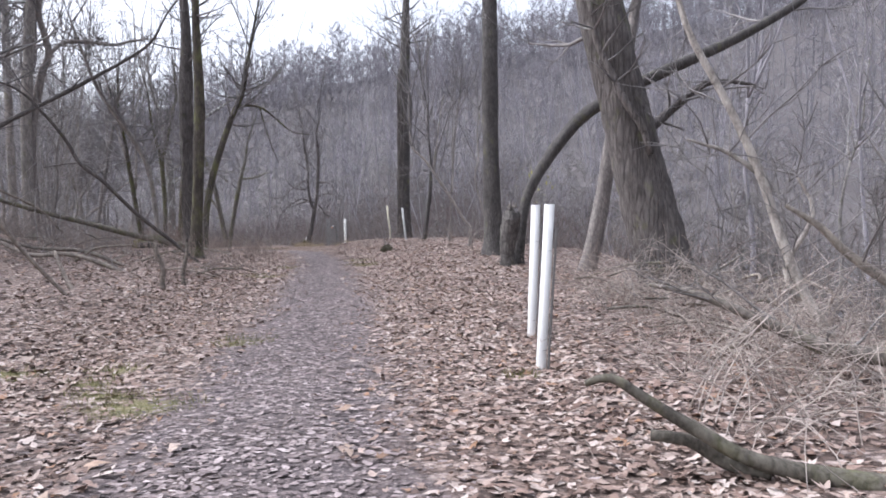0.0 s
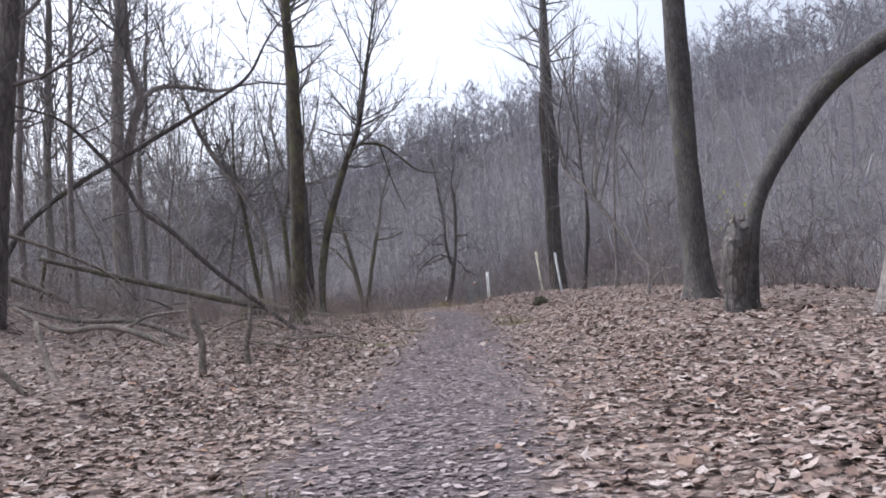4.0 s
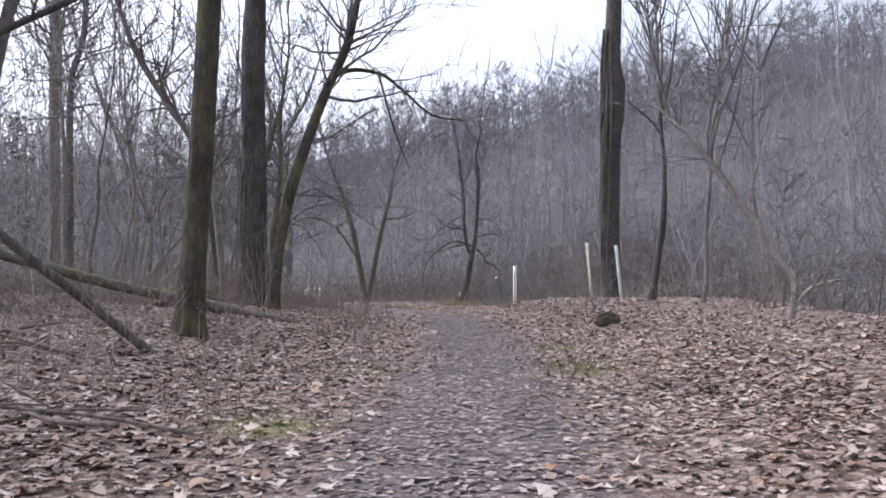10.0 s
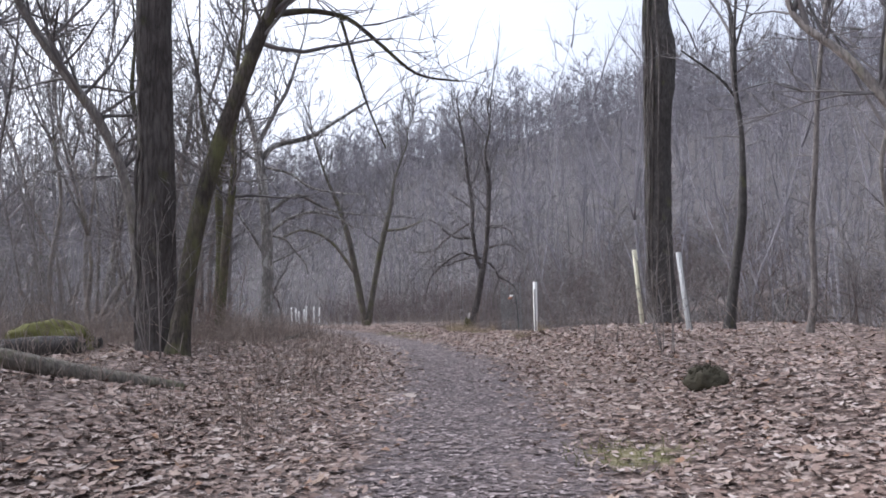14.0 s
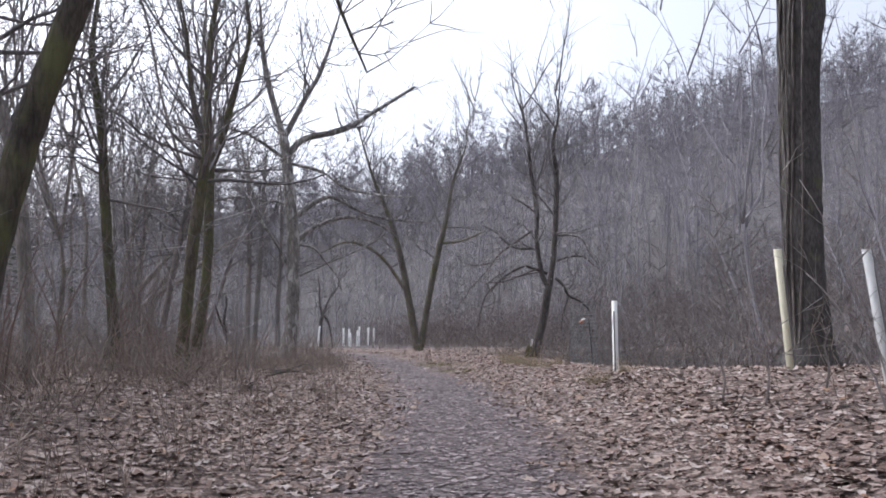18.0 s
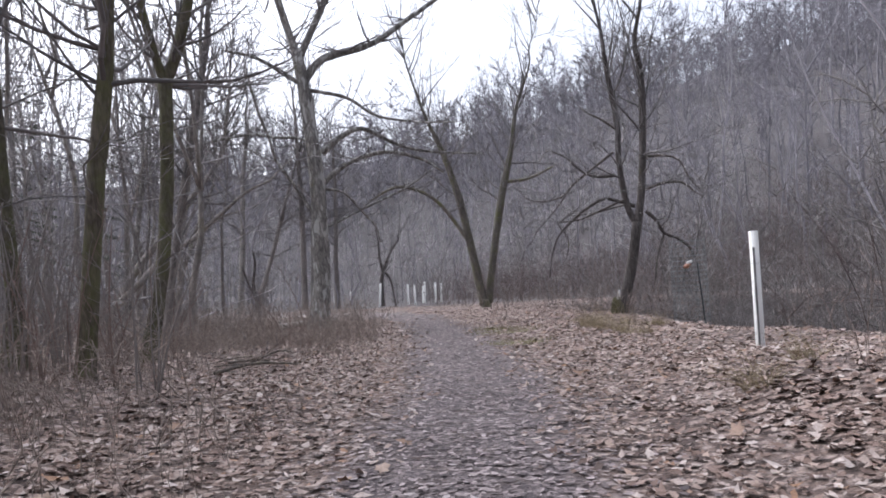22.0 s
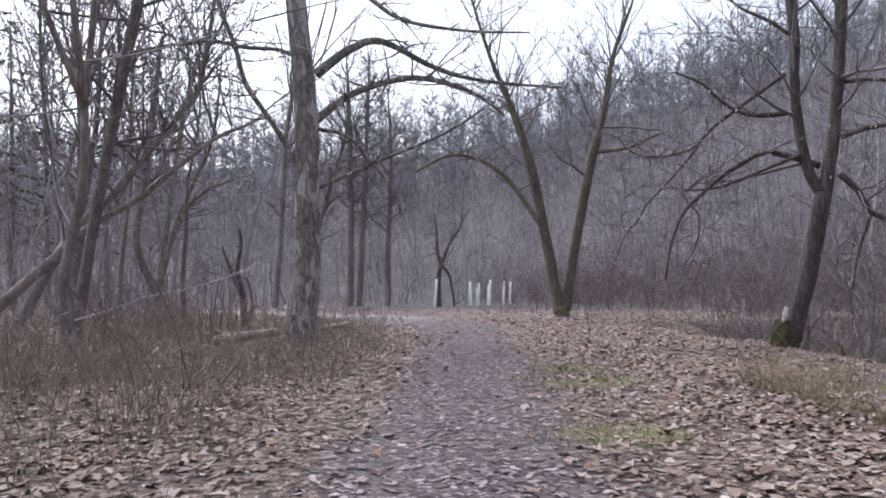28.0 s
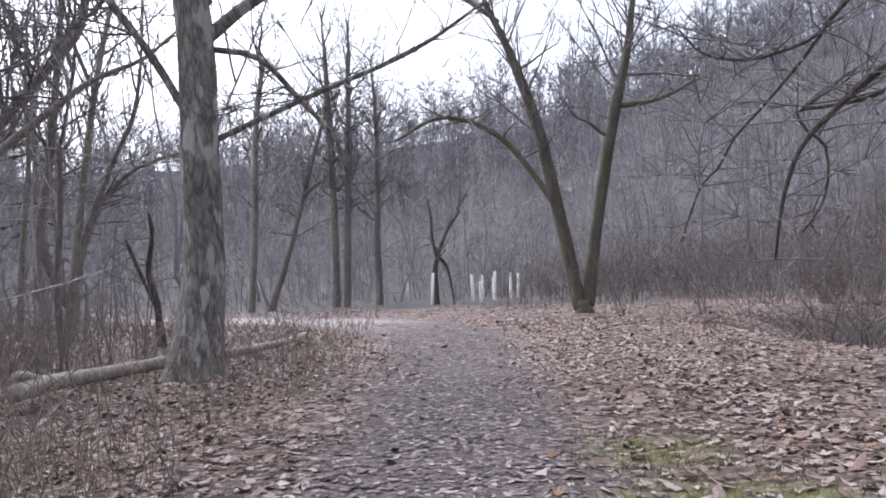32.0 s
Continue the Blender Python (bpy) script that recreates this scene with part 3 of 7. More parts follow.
# ---- the trees beside the path ----
LEAN_LIMBS = [[(-9.17, 34.58, 6.5, 0.075), (-9.1, 35.65, 6.92, 0.066), (-8.75, 35.92, 6.98, 0.058), (-8.21, 36.2, 6.86, 0.05), (-7.67, 36.47, 6.4, 0.042), (-7.01, 36.81, 5.82, 0.03), (-6.21, 37.22, 5.7, 0.018)], [(-8.35, 36.1, 6.9, 0.035), (-7.95, 36.3, 5.3, 0.025), (-7.6, 36.45, 4.3, 0.012)]]
tree("large leaning tree with deeply furrowed grey-brown bark", [(4.23, 13.74, 0.02, 0.55), (3.86, 13.84, 1.7, 0.50), (3.44, 13.95, 3.65, 0.46), (3.02, 14.06, 5.71, 0.43)], M_BARK_DARK, top=15, seed=1, sides=28, rough=0.045, flare=0.35,
     limbs=[[(3.78, 13.36, 2.7, 0.06), (3.59, 13.3, 3.25, 0.075), (3.33, 13.34, 3.64, 0.074), (3.08, 13.4, 4.22, 0.068), (2.86, 13.5, 4.79, 0.062), (2.74, 13.55, 5.56, 0.05)], [(3.6, 14.1, 2.95, 0.1), (4.2, 14.4, 3.4, 0.095), (4.66, 14.42, 3.77, 0.084), (5.14, 14.34, 4.1, 0.064), (5.62, 14.2, 4.1, 0.044), (6.01, 14.08, 4.0, 0.024)]])
tree("slim dark tree leaning towards its large neighbour", [(3.3, 17.5, 0.2, 0.2), (3.67, 17.43, 1.86, 0.18), (3.91, 17.39, 3.3, 0.16), (4.31, 17.32, 5.24, 0.13)], M_BARK_BROWN, top=12, seed=2, crown_from=0.6)
tree("straight dark-barked tree with a flared root", [(1.45, 22.5, 0.35, 0.33), (1.43, 22.5, 1.28, 0.265), (1.42, 22.5, 3.16, 0.25), (1.45, 22.5, 5.5, 0.235), (1.5, 22.5, 8, 0.21)], M_BARK_SMOOTH, top=16, seed=3, sides=24, flare=1.2, crown_from=0.6)
tree("arching tree bent low over the brush", [(1.88, 19.95, 0.15, 0.17), (1.97, 20.05, 0.9, 0.145), (2.28, 20.3, 2.25, 0.14), (3.3, 20.37, 3.74, 0.165), (4.22, 20.29, 4.54, 0.17), (5.71, 20.15, 5.23, 0.16), (7.77, 19.96, 6.09, 0.135), (9.5, 19.81, 7.03, 0.1)], M_BARK_SMOOTH, top=8.5, seed=4, boughs=10, crown_from=0.72)
tree("dark tree wrapped in hanging vines beside the white tubes", [(-2.12, 43.4, 0.5, 0.35), (-2.14, 43.4, 2.97, 0.335), (-2.04, 43.4, 5.42, 0.33), (-1.86, 43.4, 7.6, 0.36), (-1.92, 43.4, 8.8, 0.30), (-1.8, 43.4, 11, 0.26)], M_BARK_SMOOTH, top=17, seed=5, sides=20, crown_from=0.6)
tree("thick dark tree with shaggy bark", [(-11.1, 34.0, 0.55, 0.325), (-11.1, 34.0, 2.6, 0.315), (-11.1, 34.0, 4.6, 0.31), (-11.09, 34.0, 6.9, 0.3)], M_BARK_DARK, top=16, seed=6, sides=20, crown_from=0.5)
tree("slender mossy tree beside the path", [(-8.45, 25.8, 0.55, 0.21), (-8.34, 25.86, 2.21, 0.185), (-8.22, 25.92, 4.13, 0.178), (-8.14, 25.95, 6.07, 0.17)], M_BARK_MOSS_DARK, top=14, seed=7, crown_from=0.55)
tree("leaning grey tree with patches of green moss", [(-10.42, 33.45, 0.5, 0.18), (-10.38, 33.6, 1.3, 0.155), (-10.27, 33.8, 2.5, 0.145), (-9.98, 34.09, 4.0, 0.138), (-9.36, 34.48, 6.0, 0.125), (-8.8, 34.75, 7.4, 0.11)], M_BARK_MOSS_DARK, top=12, seed=8, shoots=18, shoots_from=0.3, low=8, crown_from=0.45, limbs=LEAN_LIMBS)
tree("slim grey tree leaning away from the path", [(-13.84, 37.81, 0.5, 0.1), (-14.07, 37.67, 3.75, 0.11), (-14.55, 37.4, 5.41, 0.11), (-15.3, 36.97, 6.75, 0.105), (-16.03, 36.55, 8.2, 0.09)], M_BARK_GREY, top=12, seed=16, shoots=18, shoots_from=0.3, low=8, sides=10)
FORKED_LIMB_A = [(-10.1, 59.03, 3.89, 0.055), (-10.58, 58.96, 3.89, 0.048), (-10.96, 58.9, 4.01, 0.04), (-11.34, 58.85, 4.34, 0.034), (-11.52, 58.82, 4.57, 0.028), (-12.04, 58.75, 4.86, 0.018)]
FORKED_LIMB_B = [(-9.99, 59.04, 5.31, 0.04), (-10.37, 58.99, 5.64, 0.034), (-10.81, 58.93, 5.92, 0.028), (-11.05, 58.89, 6.17, 0.018)]
FORKED_LIMB_C = [(-9.58, 59.1, 2.88, 0.062), (-10.0, 59.04, 3.06, 0.056), (-10.51, 58.97, 3.19, 0.05), (-10.98, 58.9, 2.97, 0.045), (-11.26, 58.86, 2.79, 0.04), (-11.7, 58.8, 2.42, 0.035), (-11.99, 58.76, 2.1, 0.03), (-12.2, 58.73, 1.55, 0.024), (-12.33, 58.71, 0.86, 0.014)]
FORKED_LIMB_D = [(-9.23, 59.15, 3.37, 0.046), (-8.78, 59.22, 3.51, 0.04), (-8.18, 59.3, 3.5, 0.034), (-7.85, 59.35, 3.2, 0.026), (-7.63, 59.38, 3.04, 0.014)]
FORKED_LIMB_E = [(-9.28, 59.15, 2.71, 0.06), (-9.0, 59.19, 2.41, 0.054), (-8.79, 59.22, 1.99, 0.047), (-8.44, 59.27, 1.82, 0.04), (-8.1, 59.31, 1.52, 0.032), (-7.95, 59.34, 1.18, 0.018)]
FORKED_LIMB_F = [(-9.15, 59.17, 4.37, 0.04), (-8.6, 59.24, 4.35, 0.036), (-8.19, 59.3, 4.16, 0.03), (-7.94, 59.34, 3.6, 0.024), (-7.67, 59.38, 3.24, 0.014)]
FORKED_LIMB_G = [(-8.79, 59.22, 1.99, 0.034), (-9.03, 59.18, 1.28, 0.024), (-9.14, 59.17, 0.62, 0.012)]
FORKED_LIMB_H = [(-10.1, 58.95, 4.6, 0.045), (-11.4, 59.0, 3.77, 0.036), (-11.69, 59.02, 3.47, 0.03), (-12.03, 59.05, 3.34, 0.027), (-12.49, 59.09, 3.3, 0.024), (-12.88, 59.12, 3.38, 0.021), (-13.15, 59.15, 3.57, 0.018), (-13.38, 59.16, 3.91, 0.011)]
FORKED_LIMB_I = [(-11.69, 59.02, 3.44, 0.022), (-12.05, 59.05, 3.04, 0.02), (-12.46, 59.09, 2.64, 0.017), (-12.75, 59.11, 2.37, 0.016), (-12.98, 59.13, 2.01, 0.015), (-13.2, 59.15, 1.82, 0.014), (-13.5, 59.17, 1.13, 0.009)]
FORKED_LIMB_J = [(-9.9, 58.95, 3.1, 0.035), (-11.09, 58.97, 2.67, 0.029), (-11.42, 59.0, 2.6, 0.027), (-11.77, 59.03, 2.59, 0.025), (-12.02, 59.05, 2.57, 0.022), (-11.91, 59.04, 2.32, 0.019), (-11.74, 59.03, 2.13, 0.017), (-11.74, 59.03, 1.73, 0.015), (-11.85, 59.04, 1.41, 0.012), (-12.05, 59.05, 1.16, 0.008)]
FORKED = tree("forked tree with drooping crooked branches and a mossy foot", [(-10.29, 58.98, -0.65, 0.172), (-9.87, 59.06, 0.81, 0.155), (-9.55, 59.11, 2.4, 0.151)], M_BARK_DARK, top=11, seed=9, shoots=24, shoots_from=0.45,
     stems=[[(-9.55, 59.11, 2.3, 0.110), (-9.82, 59.07, 2.97, 0.096), (-9.96, 59.04, 4.35, 0.089), (-9.94, 59.05, 5.43, 0.089), (-10.12, 59.01, 7.1, 0.076)], [(-9.55, 59.11, 2.3, 0.124), (-9.33, 59.15, 3.59, 0.108), (-9.17, 59.18, 5.58, 0.107), (-9.13, 59.19, 6.92, 0.096)]],
     limbs=[FORKED_LIMB_A, FORKED_LIMB_B, FORKED_LIMB_C, FORKED_LIMB_D, FORKED_LIMB_E, FORKED_LIMB_F, FORKED_LIMB_G, FORKED_LIMB_H, FORKED_LIMB_I, FORKED_LIMB_J])
M_SPOT = twig("white_lichen", (0.55, 0.54, 0.5), (0.82, 0.8, 0.76))


def lichen_spots(root, rows, seed, count):
    """Small white crusts of lichen on the bark and the thin branches."""
    rng = random.Random(seed)
    bm = bmesh.new()
    for _ in range(count):
        line = curve_points(rng.choice(rows), 0.1)
        x, y, z, r = line[rng.randrange(len(line))]
        k = rng.uniform(0.01, 0.024)
        a = rng.uniform(0, 6.283)
        m = Matrix.Translation((x - root.location.x + math.cos(a) * r * 0.9, y - root.location.y + math.sin(a) * r * 0.9, z - root.location.z)) @ Matrix.Diagonal((k, k, k * rng.uniform(0.8, 1.7), 1))
        bmesh.ops.create_icosphere(bm, subdivisions=1, radius=1.0, matrix=m)
    me = bpy.data.meshes.new("lichen_spot")
    bm.to_mesh(me)
    bm.free()
    me.materials.append(M_SPOT)
    tagged(part("lichen_spot", me, root, "white lichen crusts"), kind="stuff")


lichen_spots(FORKED, [[(-9.55, 59.11, 2.4, 0.14), (-9.33, 59.15, 3.59, 0.108), (-9.17, 59.18, 5.58, 0.107)], FORKED_LIMB_A, FORKED_LIMB_D, FORKED_LIMB_F, FORKED_LIMB_H, FORKED_LIMB_I], 61, 90)
part("scar", log_mesh("scar", [(0.02, -0.16, 0.72, 0.03), (0.06, -0.17, 0.85, 0.05), (0.09, -0.16, 1.0, 0.03)], M_SPOT, 8, 0.05, 0.15, 0, 62), FORKED, "pale bare wood scar")
tree("tree of two mossy dark stems spreading in a V", [(-19.66, 72.44, -0.75, 0.272), (-19.66, 72.44, -0.35, 0.255)], M_BARK_DAMP, top=15, seed=10, flare=0.3,
     stems=[[(-19.76, 72.4, -0.63, 0.212), (-20.19, 72.24, 2.32, 0.200), (-20.63, 72.08, 4.97, 0.183), (-21.29, 71.83, 7.43, 0.132), (-21.97, 71.58, 9.26, 0.081), (-22.65, 71.32, 11.77, 0.043)], [(-19.55, 72.48, -0.53, 0.204), (-19.08, 72.66, 2.28, 0.183), (-18.5, 72.87, 5.09, 0.183), (-17.95, 73.08, 7.24, 0.128), (-17.6, 73.21, 9.18, 0.081), (-16.84, 73.49, 11.31, 0.043)]],
     limbs=[[(-20.28, 72.21, 2.65, 0.102), (-21.46, 71.77, 4.56, 0.093), (-22.48, 71.39, 5.39, 0.085), (-23.63, 70.96, 5.66, 0.068), (-24.92, 70.48, 5.05, 0.034)], [(-18.39, 72.91, 5.52, 0.102), (-17.19, 73.36, 5.64, 0.076), (-16.0, 73.81, 6.16, 0.043)]], boughs=30, bough=3.0, shoots=64, shoots_from=0.42)
SYCAMORE_LIMB_A = [(-19.7, 56.7, 7.8, 0.15), (-19.07, 57.06, 8.6, 0.135), (-17.7, 57.9, 9.05, 0.11), (-16.62, 58.55, 9.83, 0.085), (-15.08, 59.49, 11.01, 0.05)]
SYCAMORE_LIMB_B = [(-19.6, 56.75, 7.6, 0.07), (-18.48, 57.42, 7.28, 0.06), (-17.67, 57.91, 6.64, 0.05), (-16.48, 58.63, 6.37, 0.035), (-15.27, 59.37, 6.31, 0.02)]
SYCAMORE_LIMB_C = [(-19.75, 56.6, 7.8, 0.08), (-20.89, 55.96, 8.68, 0.06), (-21.85, 55.38, 9.01, 0.03)]
SYCAMORE_LIMB_D = [(-19.4, 57.0, 4.45, 0.11), (-18.85, 57.5, 5.03, 0.085), (-18.16, 58.15, 5.4, 0.075), (-17.55, 58.73, 5.48, 0.068), (-16.77, 59.47, 5.2, 0.052), (-16.22, 59.99, 4.72, 0.035)]
SYCAMORE_LIMB_E = [(-19.35, 57.05, 5.5, 0.12), (-18.8, 57.54, 6.06, 0.095), (-18.28, 58.04, 6.28, 0.08), (-17.38, 58.89, 5.73, 0.06), (-16.51, 59.71, 5.47, 0.045), (-15.09, 61.06, 5.38, 0.025)]
SYCAMORE_LIMB_F = [(-19.4, 57.0, 4.3, 0.05), (-18.88, 57.47, 4.16, 0.042), (-18.47, 57.86, 3.54, 0.04), (-18.12, 58.19, 2.96, 0.034), (-18.03, 58.28, 2.43, 0.02)]
SYCAMORE_LIMB_G = [(-19.45, 56.95, 2.95, 0.045), (-18.39, 57.93, 3.59, 0.04), (-17.21, 59.05, 4.29, 0.034), (-16.37, 59.85, 5.04, 0.02)]
SYCAMORE_LIMB_H = [(-19.64, 56.76, 3.42, 0.06), (-19.99, 56.47, 4.27, 0.057), (-20.46, 56.07, 5.23, 0.054), (-20.61, 55.94, 5.97, 0.052), (-20.72, 55.84, 6.4, 0.049), (-20.88, 55.71, 7.04, 0.046), (-21.1, 55.5, 8.5, 0.03)]
SYCAMORE_LIMB_I = [(-19.59, 56.8, 5.79, 0.052), (-19.9, 56.54, 6.0, 0.046), (-20.45, 56.07, 6.03, 0.046), (-21.0, 55.61, 6.15, 0.043), (-21.61, 55.09, 6.04, 0.04), (-22.22, 54.57, 5.86, 0.036), (-22.74, 54.13, 5.68, 0.03), (-23.25, 53.7, 5.25, 0.024), (-23.82, 53.21, 4.42, 0.014)]
tree("sycamore with mottled pale peeling bark and long limbs", [(-19.67, 56.72, -0.2, 0.34), (-19.55, 56.84, 1.12, 0.285), (-19.52, 56.87, 2.62, 0.262), (-19.5, 56.88, 4.4, 0.248), (-19.62, 56.75, 7.0, 0.22), (-19.78, 56.65, 8.7, 0.185)], M_BARK_SHAG, top=15.5, seed=11, sides=20, crown_from=0.55, shoots=24, shoots_from=0.6,
     stems=[[(-19.78, 56.65, 8.6, 0.14), (-20.15, 56.41, 10.24, 0.12), (-20.38, 56.27, 11.44, 0.11)], [(-19.78, 56.65, 8.6, 0.13), (-18.97, 57.12, 10.4, 0.1), (-18.49, 57.41, 11.4, 0.085)]],
     limbs=[SYCAMORE_LIMB_A, SYCAMORE_LIMB_B, SYCAMORE_LIMB_C, SYCAMORE_LIMB_D, SYCAMORE_LIMB_E, SYCAMORE_LIMB_F, SYCAMORE_LIMB_G, SYCAMORE_LIMB_H, SYCAMORE_LIMB_I])
tree("mossy green-barked tree with a forked crown", [(-16.38, 45.54, 0.02, 0.16), (-16.31, 45.85, 1.25, 0.132), (-16.32, 46.08, 2.13, 0.128), (-16.43, 46.4, 3.53, 0.128), (-16.58, 46.67, 4.99, 0.132), (-16.64, 46.76, 5.59, 0.14)], M_BARK_MOSS, top=12, seed=12, shoots=18, shoots_from=0.3, low=8, stems=[[(-16.64, 46.76, 5.49, 0.1), (-16.80, 46.62, 6.29, 0.085), (-17.04, 46.46, 7.79, 0.068)], [(-16.64, 46.76, 5.49, 0.115), (-16.42, 46.96, 6.29, 0.105), (-16.09, 47.26, 7.99, 0.085)]])
tree("thin grey leaning tree in the undergrowth", [(-24.21, 54.59, -0.25, 0.14), (-24.02, 54.79, 1.5, 0.12), (-23.71, 55.09, 3.86, 0.125), (-23.39, 55.39, 6.07, 0.125), (-23.13, 55.63, 7.78, 0.12), (-22.86, 55.87, 9.5, 0.11)], M_BARK_BROWN, top=13, seed=13, shoots=18, shoots_from=0.3, low=8)
tree("mossy tree ringed by brush", [(-14.34, 42.21, 0.2, 0.136), (-14.24, 42.34, 1.59, 0.119), (-14.16, 42.45, 3.01, 0.128), (-14.07, 42.57, 4.09, 0.119), (-13.99, 42.67, 5.19, 0.093)], M_BARK_MOSS, top=12, seed=14, shoots=18, shoots_from=0.3, low=8)
tree("mossy leaning tree with a swollen foot", [(-16.6, 42.95, 0.4, 0.17), (-16.62, 43.0, 0.75, 0.19), (-16.66, 43.05, 1.1, 0.13), (-16.85, 43.15, 2.2, 0.12), (-17.15, 43.3, 4.0, 0.115), (-17.5, 43.5, 6.2, 0.1)], M_BARK_MOSS, top=11, seed=32, shoots=14, shoots_from=0.4, low=6, sides=14)
tree("dark straight tree behind the fallen branches", [(-13.3, 20.5, 0.6, 0.25), (-12.95, 20.53, 3.79, 0.21), (-12.75, 20.67, 6.0, 0.205), (-12.55, 20.8, 8.23, 0.2)], M_BARK_DARK, top=15, seed=15)

tree("slim pale tree leaning across the brush towards the path", [(0.96, 30.52, 0.30, 0.06), (1.06, 30.51, 1.12, 0.057), (0.79, 30.55, 1.52, 0.056), (0.31, 30.61, 2.37, 0.060), (-0.22, 30.68, 3.2, 0.058), (-0.69, 30.75, 3.91, 0.048), (-1.18, 30.82, 4.44, 0.038), (-1.25, 30.83, 5.24, 0.03), (-1.25, 30.83, 6.16, 0.02)], M_BARK_GREY, top=7, seed=17, sides=9, boughs=14, bough=1.6, depth=1, flare=0.5, shoots=14, shoots_from=0.4, crown_from=0.3,
     limbs=[[(0.37, 30.6, 2.59, 0.03), (0.41, 30.6, 3.46, 0.03), (0.42, 30.6, 4.42, 0.025), (0.5, 30.59, 5.15, 0.015)], [(-0.32, 30.7, 3.36, 0.032), (-0.27, 30.69, 4.03, 0.032), (-0.18, 30.68, 4.54, 0.03), (-0.02, 30.66, 5.65, 0.025), (0.14, 30.64, 6.45, 0.015)], [(1.0, 30.5, 0.6, 0.04), (1.35, 30.45, 1.0, 0.035), (1.9, 30.4, 1.15, 0.02)]])
tree("slim crooked dark tree behind the white tubes", [(-0.96, 39.39, 0.55, 0.1), (-0.78, 39.36, 1.79, 0.098), (-0.61, 39.34, 2.88, 0.092), (-0.54, 39.33, 4.53, 0.058), (-0.62, 39.34, 5.64, 0.055), (-0.6, 39.34, 6.84, 0.048), (-0.72, 39.36, 7.69, 0.036)], M_BARK_SMOOTH, top=10, seed=18, sides=9, boughs=14, bough=1.8, depth=1, shoots=16, shoots_from=0.4, limbs=[[(-0.63, 39.35, 5.41, 0.035), (-0.94, 39.38, 5.86, 0.028), (-1.68, 39.47, 6.54, 0.018)]])
tree("slim wavering tree at the edge of the brush", [(0.27, 37.75, 0.4, 0.066), (0.39, 37.73, 1.22, 0.058), (0.4, 37.73, 2.38, 0.058), (0.51, 37.71, 3.53, 0.052), (0.62, 37.69, 4.93, 0.046), (0.78, 37.66, 6.25, 0.04), (0.9, 37.63, 6.98, 0.034)], M_BARK_BROWN, top=9, seed=19, sides=9, boughs=14, bough=1.6, depth=1, shoots=12, shoots_from=0.4)
tree("pale stump-footed young tree with splayed roots", [(2.36, 37.7, 0.05, 0.15), (2.25, 37.73, 0.5, 0.11), (2.11, 37.77, 1.25, 0.075), (1.85, 37.8, 2.2, 0.05), (1.6, 37.5, 3.45, 0.042), (1.77, 37.47, 4.4, 0.042), (1.76, 37.47, 5.62, 0.035)], M_BARK_GREY, top=8, seed=20, sides=10, boughs=16, bough=1.5, depth=1, flare=0.8, shoots=10, shoots_from=0.4)

tree("pale leaning trunk caught among the trees", [(-26.6, 53.9, 0.2, 0.13), (-25.65, 55.02, 1.55, 0.115), (-25.38, 55.35, 2.01, 0.108), (-24.9, 55.92, 2.6, 0.095), (-24.4, 56.52, 3.08, 0.085), (-23.73, 57.32, 3.96, 0.068), (-23.2, 57.96, 4.62, 0.052), (-22.64, 58.63, 5.04, 0.035)], M_BARK_GREY, top=6.2, seed=21, sides=10, boughs=14, bough=1.8, depth=1, crown_from=0.45, shoots=12, shoots_from=0.4)
tree("straight pale grey trunk among darker trees", [(-29.3, 57.8, -0.1, 0.13), (-29.08, 58.08, 1.18, 0.125), (-28.96, 58.27, 2.49, 0.112), (-28.83, 58.45, 3.82, 0.1), (-28.71, 58.63, 5.16, 0.088), (-28.63, 58.74, 6.53, 0.074)], M_BARK_SHAG, top=11, seed=22, sides=10, shoots=16, shoots_from=0.4)
tree("crooked dead sapling with two bare stems", [(-24.93, 60.73, -0.4, 0.09), (-24.98, 60.67, 0.64, 0.074), (-25.07, 60.58, 1.28, 0.063), (-24.99, 60.66, 2.02, 0.051), (-25.02, 60.63, 2.53, 0.036)], M_BARK_DARK, top=2.7, seed=23, sides=8, boughs=3, bough=0.5, depth=0, flare=0.2, limbs=[[(-25.0, 60.65, 0.58, 0.053), (-25.22, 60.41, 1.42, 0.043), (-25.35, 60.27, 2.0, 0.03)]])
tree("clump of curved grey stems spreading from one foot", [(-31.3, 63.1, -0.2, 0.2), (-31.2, 63.22, 1.2, 0.17)], M_BARK_GREY, top=11, seed=24, sides=10, boughs=24, bough=2.2, shoots=24, shoots_from=0.4,
     stems=[[(-31.22, 63.22, 1.1, 0.122), (-31.08, 63.4, 2.95, 0.109), (-30.84, 63.7, 5.36, 0.097), (-30.62, 63.98, 7.32, 0.085), (-30.3, 64.39, 9.46, 0.06)], [(-31.18, 63.27, 1.1, 0.096), (-30.95, 63.56, 2.61, 0.083), (-30.49, 64.15, 4.53, 0.071), (-30.08, 64.66, 6.0, 0.058), (-29.9, 64.9, 7.83, 0.04)], [(-31.3, 63.1, 0.5, 0.14), (-31.69, 62.62, 2.37, 0.13), (-31.5, 62.87, 4.59, 0.115), (-31.27, 63.15, 7.47, 0.098), (-31.14, 63.32, 9.41, 0.07)]],
     limbs=[[(-31.2, 63.25, 1.35, 0.12), (-31.01, 63.48, 2.3, 0.105), (-30.63, 63.97, 3.56, 0.085), (-30.12, 64.62, 4.34, 0.062), (-29.2, 65.78, 4.88, 0.035)]])
